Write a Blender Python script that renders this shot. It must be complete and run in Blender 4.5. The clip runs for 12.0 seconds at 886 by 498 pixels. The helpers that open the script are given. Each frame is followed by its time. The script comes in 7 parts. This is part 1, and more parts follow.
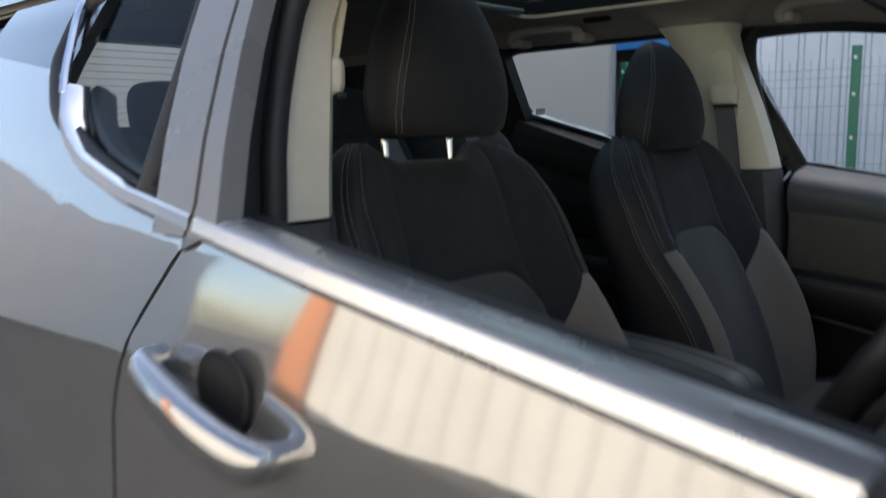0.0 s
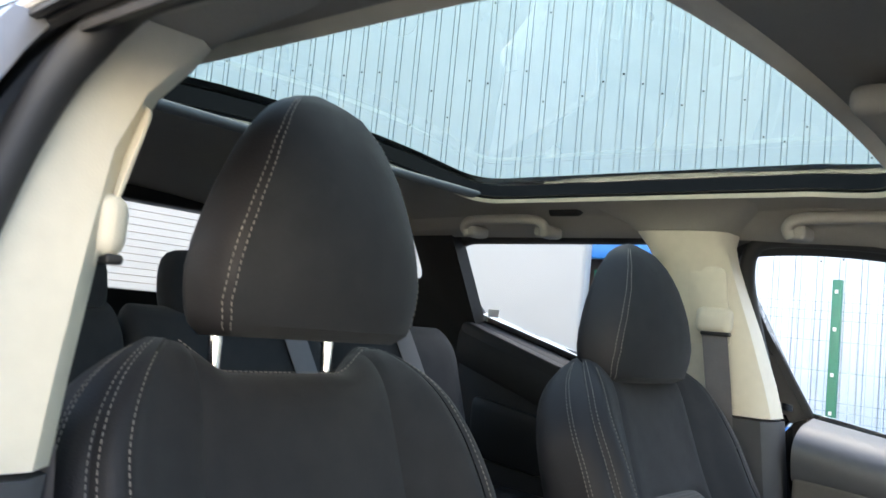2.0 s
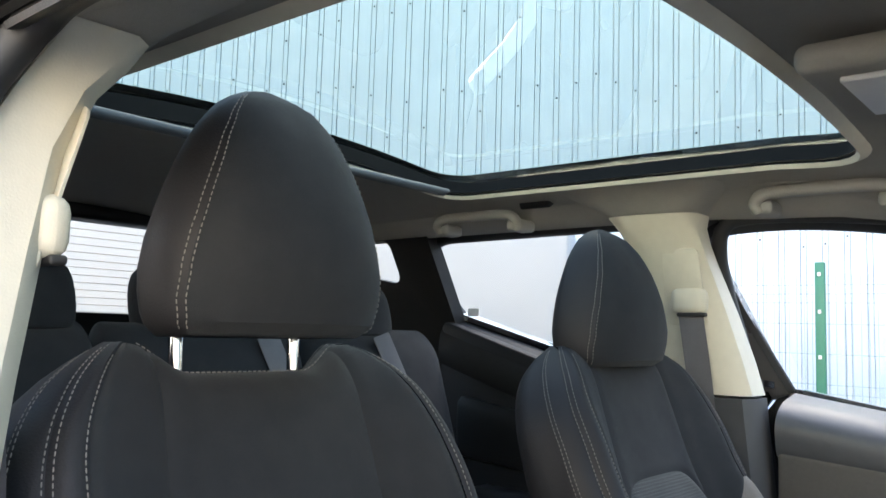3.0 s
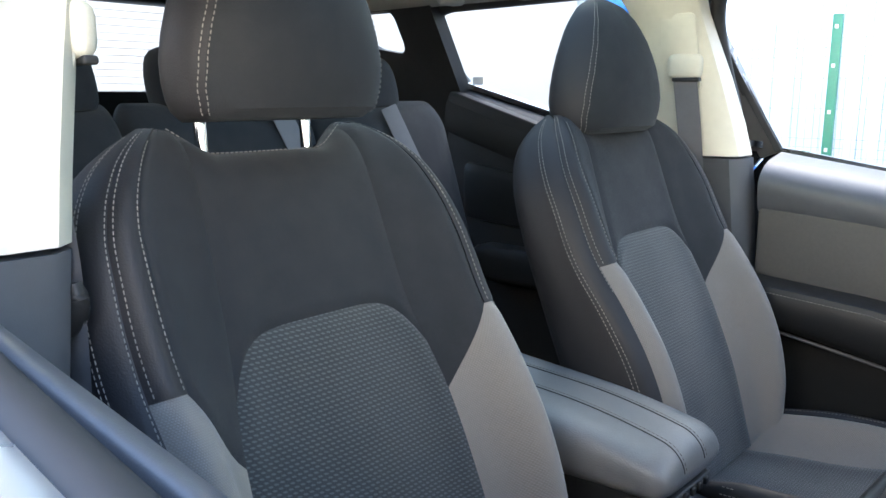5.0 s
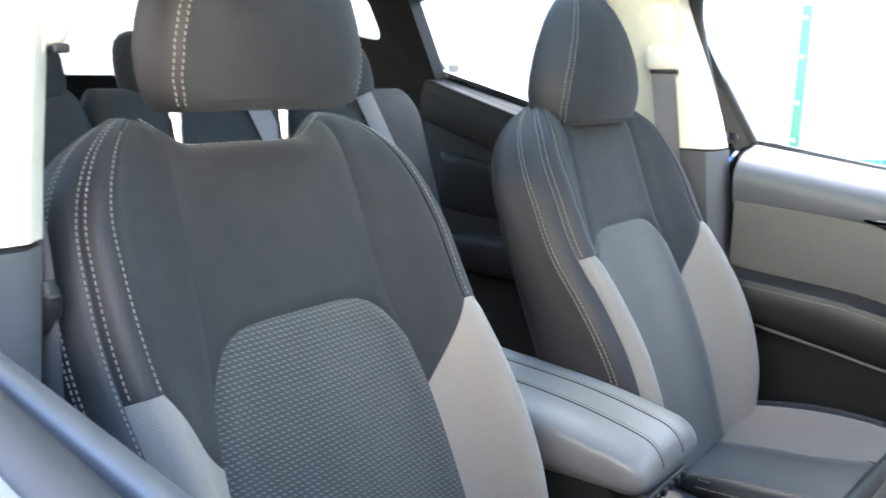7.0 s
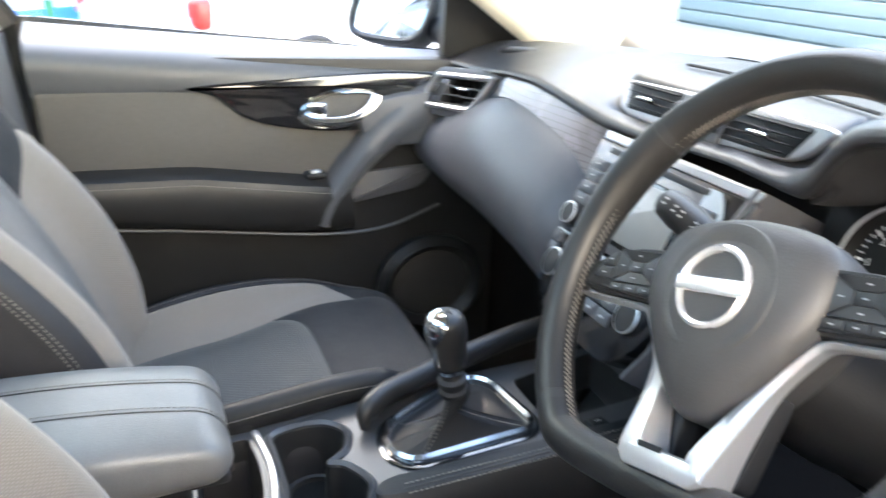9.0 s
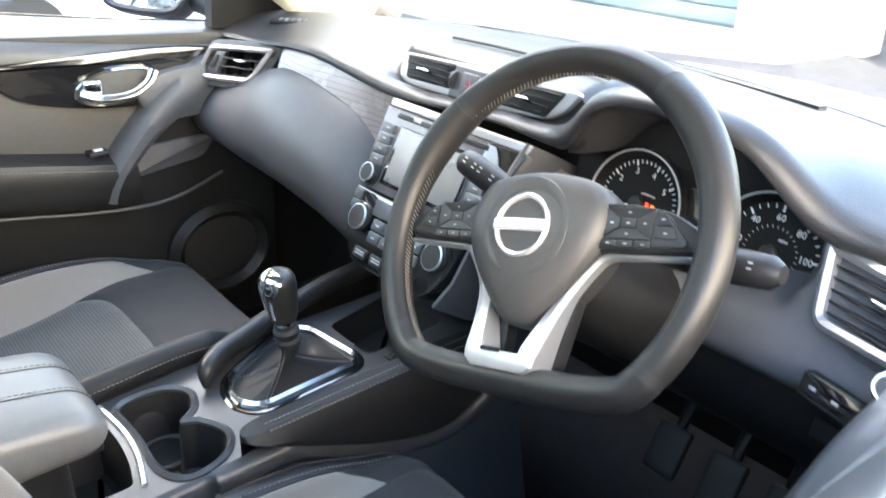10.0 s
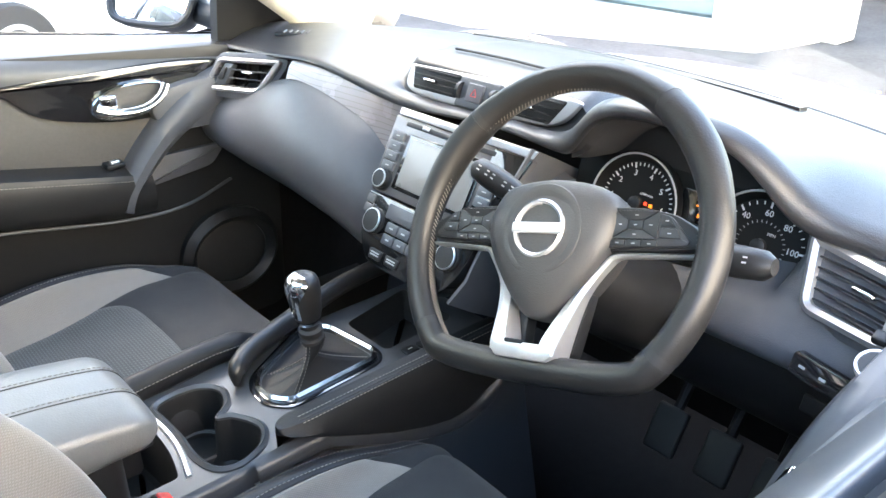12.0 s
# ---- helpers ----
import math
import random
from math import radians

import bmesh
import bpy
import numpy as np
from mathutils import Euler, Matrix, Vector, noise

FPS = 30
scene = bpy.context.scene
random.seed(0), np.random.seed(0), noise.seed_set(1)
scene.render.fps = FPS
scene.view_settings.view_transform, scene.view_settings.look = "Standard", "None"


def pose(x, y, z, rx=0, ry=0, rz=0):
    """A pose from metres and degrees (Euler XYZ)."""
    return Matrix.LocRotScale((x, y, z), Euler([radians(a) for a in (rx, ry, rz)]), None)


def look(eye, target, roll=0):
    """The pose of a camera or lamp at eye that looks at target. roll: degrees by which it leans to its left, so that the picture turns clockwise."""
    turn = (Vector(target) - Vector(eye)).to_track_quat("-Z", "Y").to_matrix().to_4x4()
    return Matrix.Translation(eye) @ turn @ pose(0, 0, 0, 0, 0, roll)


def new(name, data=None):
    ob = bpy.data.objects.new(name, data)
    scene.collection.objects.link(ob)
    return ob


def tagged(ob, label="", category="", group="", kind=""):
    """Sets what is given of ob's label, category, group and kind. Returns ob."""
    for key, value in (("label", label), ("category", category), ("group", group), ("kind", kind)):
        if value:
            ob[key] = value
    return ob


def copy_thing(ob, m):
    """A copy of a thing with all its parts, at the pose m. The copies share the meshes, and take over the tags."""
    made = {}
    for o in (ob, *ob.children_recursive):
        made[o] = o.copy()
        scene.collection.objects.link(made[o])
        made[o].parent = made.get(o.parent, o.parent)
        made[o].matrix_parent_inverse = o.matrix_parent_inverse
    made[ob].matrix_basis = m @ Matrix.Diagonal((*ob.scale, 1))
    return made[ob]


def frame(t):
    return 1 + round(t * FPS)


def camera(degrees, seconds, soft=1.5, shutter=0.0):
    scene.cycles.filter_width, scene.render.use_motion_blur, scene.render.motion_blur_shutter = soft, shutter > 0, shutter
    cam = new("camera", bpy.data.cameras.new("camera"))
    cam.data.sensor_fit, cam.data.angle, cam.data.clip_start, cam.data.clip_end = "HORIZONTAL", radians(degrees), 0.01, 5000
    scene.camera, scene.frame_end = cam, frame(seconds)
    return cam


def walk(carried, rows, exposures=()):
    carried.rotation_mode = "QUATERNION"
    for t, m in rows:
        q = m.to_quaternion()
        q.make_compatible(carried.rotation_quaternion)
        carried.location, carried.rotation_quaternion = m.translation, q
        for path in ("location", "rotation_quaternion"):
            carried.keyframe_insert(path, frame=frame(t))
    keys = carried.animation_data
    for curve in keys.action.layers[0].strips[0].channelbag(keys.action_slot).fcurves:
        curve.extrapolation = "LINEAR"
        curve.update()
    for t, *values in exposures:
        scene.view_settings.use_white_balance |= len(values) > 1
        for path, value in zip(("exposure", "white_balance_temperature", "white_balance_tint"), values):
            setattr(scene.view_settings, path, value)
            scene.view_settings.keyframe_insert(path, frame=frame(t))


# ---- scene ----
cam = camera(57.0, 12.0, soft=1.5, shutter=0.5)
PATH = [
    (0, (0.167, -1.283, 1.205), (-1.171, 0.174, 0.912), -0.8),
    (0.5, (0.098, -1.092, 1.254), (-1.28, 0.34, 1.028), 1.6),
    (1, (0.055, -0.993, 1.249), (-1.284, 0.478, 1.04), 2.3),
    (1.5, (0.017, -0.953, 1.274), (-1.313, 0.538, 1.35), 4.5),
    (2, (-0.041, -0.901, 1.228), (-1.352, 0.599, 1.394), 5.6),
    (2.5, (-0.032, -0.876, 1.207), (-1.309, 0.647, 1.428), 2.4),
    (4.3, (-0.011, -0.891, 1.204), (-1.332, 0.607, 1.091), -0.7),
    (4.5, (-0.005, -0.907, 1.211), (-1.317, 0.588, 1.006), -0.0),
    (5, (0.048, -0.934, 1.222), (-1.238, 0.55, 0.844), 0.2),
    (5.5, (0.053, -0.933, 1.216), (-1.235, 0.546, 0.824), 0.5),
    (6, (0.056, -0.933, 1.214), (-1.239, 0.541, 0.825), 0.3),
    (6.5, (0.05, -0.933, 1.216), (-1.251, 0.54, 0.845), 0.5),
    (6.7, (0.047, -0.934, 1.221), (-1.245, 0.547, 0.848), 0.7),
    (8.3, (-0.211, -0.808, 1.243), (-0.416, 1.061, 0.559), 0.9),
    (8.5, (-0.256, -0.784, 1.232), (-0.222, 1.103, 0.568), 0.5),
    (9, (-0.371, -0.783, 1.25), (0.272, 0.957, 0.501), -1.1),
    (9.5, (-0.442, -0.823, 1.289), (0.517, 0.756, 0.522), 0.2),
    (10, (-0.517, -0.85, 1.315), (0.643, 0.533, 0.453), 0.8),
    (10.5, (-0.574, -0.856, 1.343), (0.61, 0.463, 0.417), -0.1),
    (11, (-0.597, -0.874, 1.361), (0.612, 0.454, 0.48), -0.7),
    (11.5, (-0.595, -0.875, 1.357), (0.604, 0.46, 0.473), -0.8),
    (12, (-0.591, -0.874, 1.358), (0.594, 0.477, 0.481), -0.3),
]
EXPOSURES = [(0, 1.35, 6700, 10), (0.5, 1.0, 7000, 10), (1.0, 2.05, 7100, 10), (1.5, 2.95, 6900, 10), (2.5, 3.2, 6900, 10), (4.5, 3.45, 6500, 10), (5.5, 4.2, 6450, 10), (6.5, 4.65, 6600, 10), (8.3, 4.6, 6900, 10), (10, 5.0, 7300, 10), (12, 5.05, 7250, 10)]
walk(cam, [(t, look(eye, target, roll)) for t, eye, target, roll in PATH], EXPOSURES)

# ---- light: clear sky and one sun ----
SUN_TO = Vector((-0.25, 0.75, 0.61)).normalized()
world = bpy.data.worlds.new("sky")
scene.world = world
world.use_nodes = True
wn = world.node_tree.nodes
sky = wn.new("ShaderNodeTexSky")
sky.sky_type = "NISHITA"
sky.sun_disc = False
sky.sun_elevation = math.asin(SUN_TO.z)
sky.sun_rotation = math.atan2(SUN_TO.x, SUN_TO.y)
sky.air_density, sky.dust_density = 1.0, 2.0
wn["Background"].inputs[1].default_value = 0.15
world.node_tree.links.new(sky.outputs[0], wn["Background"].inputs[0])
sun = new("sun", bpy.data.lights.new("sun", "SUN"))
sun.data.energy, sun.data.angle, sun.data.color = 3.4, radians(0.6), (1.0, 0.95, 0.88)
sun.matrix_world = look(SUN_TO * 30, (0, 0, 0))


# ---- materials ----
def mat(name, color, rough=0.5, metal=0.0, var=0.12, scale=60.0, bump=0.0, bscale=400.0, coat=0.0, spec=0.5, sheen=0.0, rvar=0.06):
    m = bpy.data.materials.new(name)
    m.use_nodes = True
    n, l = m.node_tree.nodes, m.node_tree.links
    b = n["Principled BSDF"]
    tc = n.new("ShaderNodeTexCoord")
    big = n.new("ShaderNodeTexNoise")
    big.inputs["Scale"].default_value, big.inputs["Detail"].default_value = scale * 0.12, 5
    fine = n.new("ShaderNodeTexNoise")
    fine.inputs["Scale"].default_value, fine.inputs["Detail"].default_value = scale, 6
    add = n.new("ShaderNodeMath")
    add.operation = "ADD"
    l.new(tc.outputs["Object"], big.inputs["Vector"])
    l.new(tc.outputs["Object"], fine.inputs["Vector"])
    l.new(big.outputs[0], add.inputs[0])
    l.new(fine.outputs[0], add.inputs[1])
    ramp = n.new("ShaderNodeMapRange")
    ramp.inputs["From Min"].default_value, ramp.inputs["From Max"].default_value = 0.6, 1.4
    ramp.inputs["To Min"].default_value, ramp.inputs["To Max"].default_value = 1 - var, 1 + var
    l.new(add.outputs[0], ramp.inputs["Value"])
    mul = n.new("ShaderNodeVectorMath")
    mul.operation = "SCALE"
    mul.inputs[0].default_value = color
    l.new(ramp.outputs[0], mul.inputs["Scale"])
    l.new(mul.outputs[0], b.inputs["Base Color"])
    rr = n.new("ShaderNodeMapRange")
    rr.inputs["From Min"].default_value, rr.inputs["From Max"].default_value = 0.3, 0.7
    rr.inputs["To Min"].default_value, rr.inputs["To Max"].default_value = max(rough - rvar, 0.02), min(rough + rvar, 1)
    l.new(big.outputs[0], rr.inputs["Value"])
    l.new(rr.outputs[0], b.inputs["Roughness"])
    b.inputs["Metallic"].default_value = metal
    b.inputs["Coat Weight"].default_value = coat
    b.inputs["Coat Roughness"].default_value = 0.04
    b.inputs["Specular IOR Level"].default_value = spec
    b.inputs["Sheen Weight"].default_value = sheen
    if bump:
        grain = n.new("ShaderNodeTexNoise")
        grain.inputs["Scale"].default_value, grain.inputs["Detail"].default_value = bscale, 2
        l.new(tc.outputs["Object"], grain.inputs["Vector"])
        bp = n.new("ShaderNodeBump")
        bp.inputs["Strength"].default_value, bp.inputs["Distance"].default_value = bump, 0.001
        l.new(grain.outputs[0], bp.inputs["Height"])
        l.new(bp.outputs[0], b.inputs["Normal"])
    return m


def weave(name, dark, light, a, b_, wide, tall, slant=0.3, rough=0.85):
    """Cloth woven in rows of short dashes; a, b_: their pitch in metres along the panel's own directions."""
    m = mat(name, dark, rough, var=0.10, scale=200, bump=0.5, bscale=900, sheen=0.25)
    n, l = m.node_tree.nodes, m.node_tree.links
    uv = n.new("ShaderNodeTexCoord")
    sep = n.new("ShaderNodeSeparateXYZ")
    l.new(uv.outputs["UV"], sep.inputs[0])

    def op(kind, x, y=None):
        q = n.new("ShaderNodeMath")
        q.operation = kind
        for k, v in enumerate((x, y)):
            if v is None:
                continue
            if isinstance(v, (int, float)):
                q.inputs[k].default_value = v
            else:
                l.new(v, q.inputs[k])
        return q.outputs[0]

    row = op("DIVIDE", sep.outputs[1], b_)
    fy = op("SUBTRACT", op("FRACT", row), 0.5)
    odd = op("MULTIPLY", op("MODULO", op("FLOOR", row), 2.0), 0.5)
    col = op("ADD", op("DIVIDE", sep.outputs[0], a), odd)
    fx = op("ADD", op("SUBTRACT", op("FRACT", col), 0.5), op("MULTIPLY", fy, slant))
    d = op("ADD", op("POWER", op("DIVIDE", op("ABSOLUTE", fx), wide), 2.0), op("POWER", op("DIVIDE", op("ABSOLUTE", fy), tall), 2.0))
    dash = n.new("ShaderNodeMapRange")
    dash.interpolation_type = "SMOOTHSTEP"
    dash.inputs["From Min"].default_value, dash.inputs["From Max"].default_value = 1.35, 0.65
    l.new(d, dash.inputs["Value"])
    bs = n["Principled BSDF"]
    was = bs.inputs["Base Color"].links[0].from_socket
    mix = n.new("ShaderNodeMix")
    mix.data_type = "RGBA"
    l.new(dash.outputs[0], mix.inputs["Factor"])
    l.new(was, mix.inputs["A"])
    mix.inputs["B"].default_value = (*light, 1)
    l.new(mix.outputs["Result"], bs.inputs["Base Color"])
    return m


def glass(name, color, rough=0.0, edge=0.45):
    """A thin pane: clear or tinted, with a gloss that grows towards grazing."""
    m = bpy.data.materials.new(name)
    m.use_nodes = True
    n, l = m.node_tree.nodes, m.node_tree.links
    clear, gloss, mix, fr, pw, ml = (n.new(k) for k in ("ShaderNodeBsdfTransparent", "ShaderNodeBsdfGlossy", "ShaderNodeMixShader", "ShaderNodeLayerWeight", "ShaderNodeMath", "ShaderNodeMath"))
    clear.inputs["Color"].default_value = (*color, 1)
    gloss.inputs["Roughness"].default_value = rough
    pw.operation, pw.inputs[1].default_value = "POWER", 4.0
    ml.operation, ml.inputs[1].default_value, ml.inputs[2].default_value = "MULTIPLY_ADD", edge, 0.03
    l.new(fr.outputs["Facing"], pw.inputs[0])
    l.new(pw.outputs[0], ml.inputs[0])
    l.new(ml.outputs[0], mix.inputs[0])
    l.new(clear.outputs[0], mix.inputs[1])
    l.new(gloss.outputs[0], mix.inputs[2])
    l.new(mix.outputs[0], n["Material Output"].inputs["Surface"])
    return m


def glow(name, color, strength):
    m = mat(name, color, 0.5, var=0.0)
    b = m.node_tree.nodes["Principled BSDF"]
    b.inputs["Emission Color"].default_value = (*color, 1)
    b.inputs["Emission Strength"].default_value = strength
    return m


PAINT = mat("grey_metallic_paint", (0.44, 0.43, 0.42), 0.06, 0.8, var=0.02, scale=900, coat=1.0, rvar=0.005, bump=0.14, bscale=7)
PLASTIC = mat("soft_black_plastic", (0.074, 0.076, 0.084), 0.40, var=0.10, bump=0.35, bscale=700)
DASHTOP = mat("black_dash_skin", (0.026, 0.026, 0.028), 0.40, var=0.10, bump=0.4, bscale=650)
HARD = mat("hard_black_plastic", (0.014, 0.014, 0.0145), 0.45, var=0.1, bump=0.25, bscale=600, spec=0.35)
GREYPLASTIC = mat("charcoal_plastic", (0.075, 0.078, 0.085), 0.42, var=0.08, bump=0.2, bscale=700)
GLOSS = mat("piano_black", (0.010, 0.010, 0.011), 0.06, var=0.05, coat=1.0)
RUBBER = mat("black_rubber", (0.018, 0.018, 0.019), 0.6, var=0.15)
CREAM = mat("cream_trim", (0.66, 0.62, 0.51), 0.65, var=0.05, bump=0.2, bscale=500)
LINER = mat("headliner_cloth", (0.33, 0.315, 0.28), 0.95, var=0.06, scale=300, bump=0.5, bscale=900)
GRIP = mat("grey_handle_plastic", (0.34, 0.325, 0.295), 0.6, var=0.05, bump=0.2, bscale=500)
DARKLINER = mat("black_cloth_liner", (0.020, 0.020, 0.022), 0.95, var=0.1, scale=300, bump=0.4)
REARTRIM = mat("rear_trim_plastic", (0.016, 0.0155, 0.0155), 0.6, var=0.1, bump=0.3, bscale=600, spec=0.2)
BRIGHT = mat("bright_badge_metal", (0.86, 0.86, 0.87), 0.24, 0.7, var=0.03)
STRIP = mat("satin_aluminium_strip", (0.80, 0.80, 0.81), 0.28, 0.85, var=0.03)
POLISHED = mat("polished_silver", (0.78, 0.78, 0.79), 0.16, 1.0, var=0.03)
CHROME = mat("chrome", (0.80, 0.80, 0.80), 0.07, 1.0, var=0.02)
RIMSILVER = mat("brushed_silver_trim", (0.46, 0.46, 0.47), 0.36, 0.7, var=0.04)
SATIN = mat("satin_silver", (0.66, 0.66, 0.67), 0.34, 0.75, var=0.04)
LEATHER = mat("black_leather", (0.016, 0.0155, 0.0155), 0.42, var=0.08, bump=0.25, bscale=500, spec=0.4, rvar=0.03)
SEATSIDE = mat("seat_side_leatherette", (0.015, 0.0145, 0.0165), 0.56, var=0.12, bump=0.3, bscale=500, spec=0.35)
CLOTH = mat("black_seat_cloth", (0.0095, 0.0112, 0.0140), 0.88, var=0.14, scale=250, bump=0.5, bscale=1200, sheen=0.06)
INSERT = weave("dashed_seat_cloth", (0.017, 0.021, 0.023), (0.062, 0.070, 0.072), 0.0074, 0.0051, 0.34, 0.25, 0.8)
GREYCLOTH = weave("grey_seat_cloth", (0.150, 0.138, 0.124), (0.195, 0.180, 0.163), 0.0022, 0.0022, 0.3, 0.3)
DOORCLOTH = mat("grey_door_cloth", (0.085, 0.080, 0.074), 0.8, var=0.10, scale=200, bump=0.4, bscale=900)
ARMTRIM = mat("armrest_leatherette", (0.135, 0.134, 0.132), 0.40, var=0.08, bump=0.35, bscale=500)
THREAD = mat("pale_thread", (0.19, 0.175, 0.16), 0.8, var=0.1)
CARPET = mat("black_carpet", (0.011, 0.011, 0.0115), 1.0, var=0.3, scale=400, bump=1.0, bscale=600, spec=0.1)
BELT = mat("belt_webbing", (0.15, 0.15, 0.16), 0.8, var=0.1, scale=500, bump=0.5, bscale=1500)
RED = mat("red_plastic", (0.55, 0.035, 0.03), 0.35, var=0.05)
WHITEINK = mat("white_print", (0.75, 0.75, 0.75), 0.6, var=0.02)
SCREEN = mat("blank_screen", (0.22, 0.215, 0.205), 0.30, var=0.03, coat=0.2)
DISC = mat("glossy_grey_fascia", (0.115, 0.108, 0.110), 0.26, var=0.12, scale=40, coat=0.3)


def laminate(name, pale, line):
    """Polished laminate with thin darker growth lines running along it."""
    m = mat(name, pale, 0.24, var=0.06, scale=40, coat=0.3)
    n, l = m.node_tree.nodes, m.node_tree.links
    tc = n.new("ShaderNodeTexCoord")
    mp = n.new("ShaderNodeMapping")
    mp.inputs["Scale"].default_value = (1.0, 0.35, 1.0)
    w = n.new("ShaderNodeTexWave")
    w.bands_direction = "Z"
    w.wave_profile = "SAW"
    w.inputs["Scale"].default_value = 34.0
    w.inputs["Distortion"].default_value = 5.0
    w.inputs["Detail"].default_value = 1.5
    w.inputs["Detail Scale"].default_value = 0.6
    ra = n.new("ShaderNodeMapRange")
    ra.inputs["From Min"].default_value, ra.inputs["From Max"].default_value = 0.80, 1.0
    mx = n.new("ShaderNodeMix")
    mx.data_type = "RGBA"
    mx.inputs[6].default_value, mx.inputs[7].default_value = (*pale, 1), (*line, 1)
    l.new(tc.outputs["Object"], mp.inputs["Vector"])
    l.new(mp.outputs[0], w.inputs["Vector"])
    l.new(w.outputs["Fac"], ra.inputs["Value"])
    l.new(ra.outputs[0], mx.inputs[0])
    l.new(mx.outputs[2], n["Principled BSDF"].inputs["Base Color"])
    return m


LAMINATE = laminate("grained_grey_laminate", (0.25, 0.228, 0.232), (0.13, 0.108, 0.10))
GLASS = glass("clear_glass", (0.93, 0.96, 0.95))
CLEARGLASS = glass("clear_rear_glass", (0.93, 0.96, 0.95), 0.0, 0.12)
FRAME = mat("satin_window_frame", (0.17, 0.168, 0.17), 0.30, 0.4, var=0.04)
TINT = glass("green_tinted_glass", (0.345, 0.425, 0.405))
SCREENGLASS = glass("windscreen_glass", (0.72, 0.76, 0.75), 0.0, 0.08)
MIRROR = mat("mirror_glass", (0.92, 0.92, 0.92), 0.02, 1.0, var=0.0)
NEEDLE = mat("white_needle", (0.8, 0.8, 0.8), 0.4, var=0.0)
REDLAMP = glow("red_warning_lamp", (1.0, 0.06, 0.02), 0.06)
AMBERLAMP = glow("amber_warning_lamp", (1.0, 0.25, 0.02), 0.06)
DIALBLACK = mat("dial_black", (0.006, 0.006, 0.006), 0.5, var=0.05, spec=0.2)
PADHIDE = mat("matt_black_hide", (0.011, 0.011, 0.012), 0.55, var=0.12, bump=0.3, bscale=500, spec=0.3)
VENTSLAT = mat("vent_slat_plastic", (0.020, 0.020, 0.022), 0.35, var=0.1, spec=0.5)
VENTBLACK = mat("vent_black_plastic", (0.008, 0.008, 0.0085), 0.5, var=0.1, spec=0.3)
KEYGREY = mat("wheel_key_plastic", (0.020, 0.020, 0.021), 0.42, var=0.06, bump=0.1, bscale=900)
KEYINK = mat("pale_key_print", (0.42, 0.42, 0.42), 0.6, var=0.02)
DECK = mat("satin_grey_plastic", (0.046, 0.047, 0.050), 0.36, var=0.06, bump=0.15, bscale=700)

# ---- mesh helpers ----


class Geo:
    """Vertices and faces that grow into one mesh; uv in metres, kept by vertex."""

    def __init__(self):
        self.v, self.f, self.uv = [], [], []

    def add(self, v, f, uv=None):
        k = len(self.v)
        self.v += [tuple(p) for p in v]
        self.f += [tuple(i + k for i in q) for q in f]
        self.uv += list(uv) if uv else [(p[0], p[1]) for p in v]
        return self

    def join(self, other, m=None):
        return self.add([m @ Vector(p) for p in other.v] if m else other.v, other.f, other.uv)


def part(name, g, material, parent=None, label="", angle=40):
    if isinstance(g, Geo):
        me = bpy.data.meshes.new(name)
        me.from_pydata(g.v, [], g.f)
        layer = me.uv_layers.new(name="UVMap")
        loops = np.empty(len(me.loops), dtype=np.int32)
        me.loops.foreach_get("vertex_index", loops)
        layer.data.foreach_set("uv", np.array(g.uv, dtype=np.float32)[loops].ravel())
        bm = bmesh.new()
        bm.from_mesh(me)
        bmesh.ops.recalc_face_normals(bm, faces=bm.faces)
        bm.to_mesh(me)
        bm.free()
    else:
        me = bpy.data.meshes.new(name)
        bmesh.ops.recalc_face_normals(g, faces=g.faces)
        g.to_mesh(me)
        g.free()
    me.polygons.foreach_set("use_smooth", [True] * len(me.polygons))
    me.set_sharp_from_angle(angle=radians(angle))
    me.materials.append(material)
    ob = new(name, me)
    if parent is not None:
        ob.parent = parent
        ob.matrix_parent_inverse = parent.matrix_world.inverted()
    if label:
        ob["label"] = label
    return ob


def thing(name, label, category, at=(0, 0, 0), group="", kind=""):
    ob = new(name)
    ob.empty_display_size = 0.05
    ob.matrix_world = Matrix.Translation(at)
    return tagged(ob, label, category, group, kind)


def basis(o, x, y):
    """Local x, y in the plane, z out of it."""
    x = Vector(x).normalized()
    z = x.cross(Vector(y)).normalized()
    y = z.cross(x)
    return Matrix(((x.x, y.x, z.x, o[0]), (x.y, y.y, z.y, o[1]), (x.z, y.z, z.z, o[2]), (0, 0, 0, 1)))


def spline(pts, n=8, closed=False):
    """Catmull-Rom through the points, n steps between each two."""
    p = [np.array(q, float) for q in pts]
    k, out = len(p), []
    for i in range(k if closed else k - 1):
        a = p[i - 1] if closed or i else 2 * p[0] - p[1]
        b, c = p[i], p[(i + 1) % k]
        d = p[(i + 2) % k] if closed or i + 2 < k else 2 * p[-1] - p[-2]
        for s in range(n):
            t = s / n
            out.append(0.5 * (2 * b + (c - a) * t + (2 * a - 5 * b + 4 * c - d) * t * t + (3 * b - a - 3 * c + d) * t ** 3))
    if not closed:
        out.append(p[-1])
    return [tuple(float(c) for c in q) for q in out]


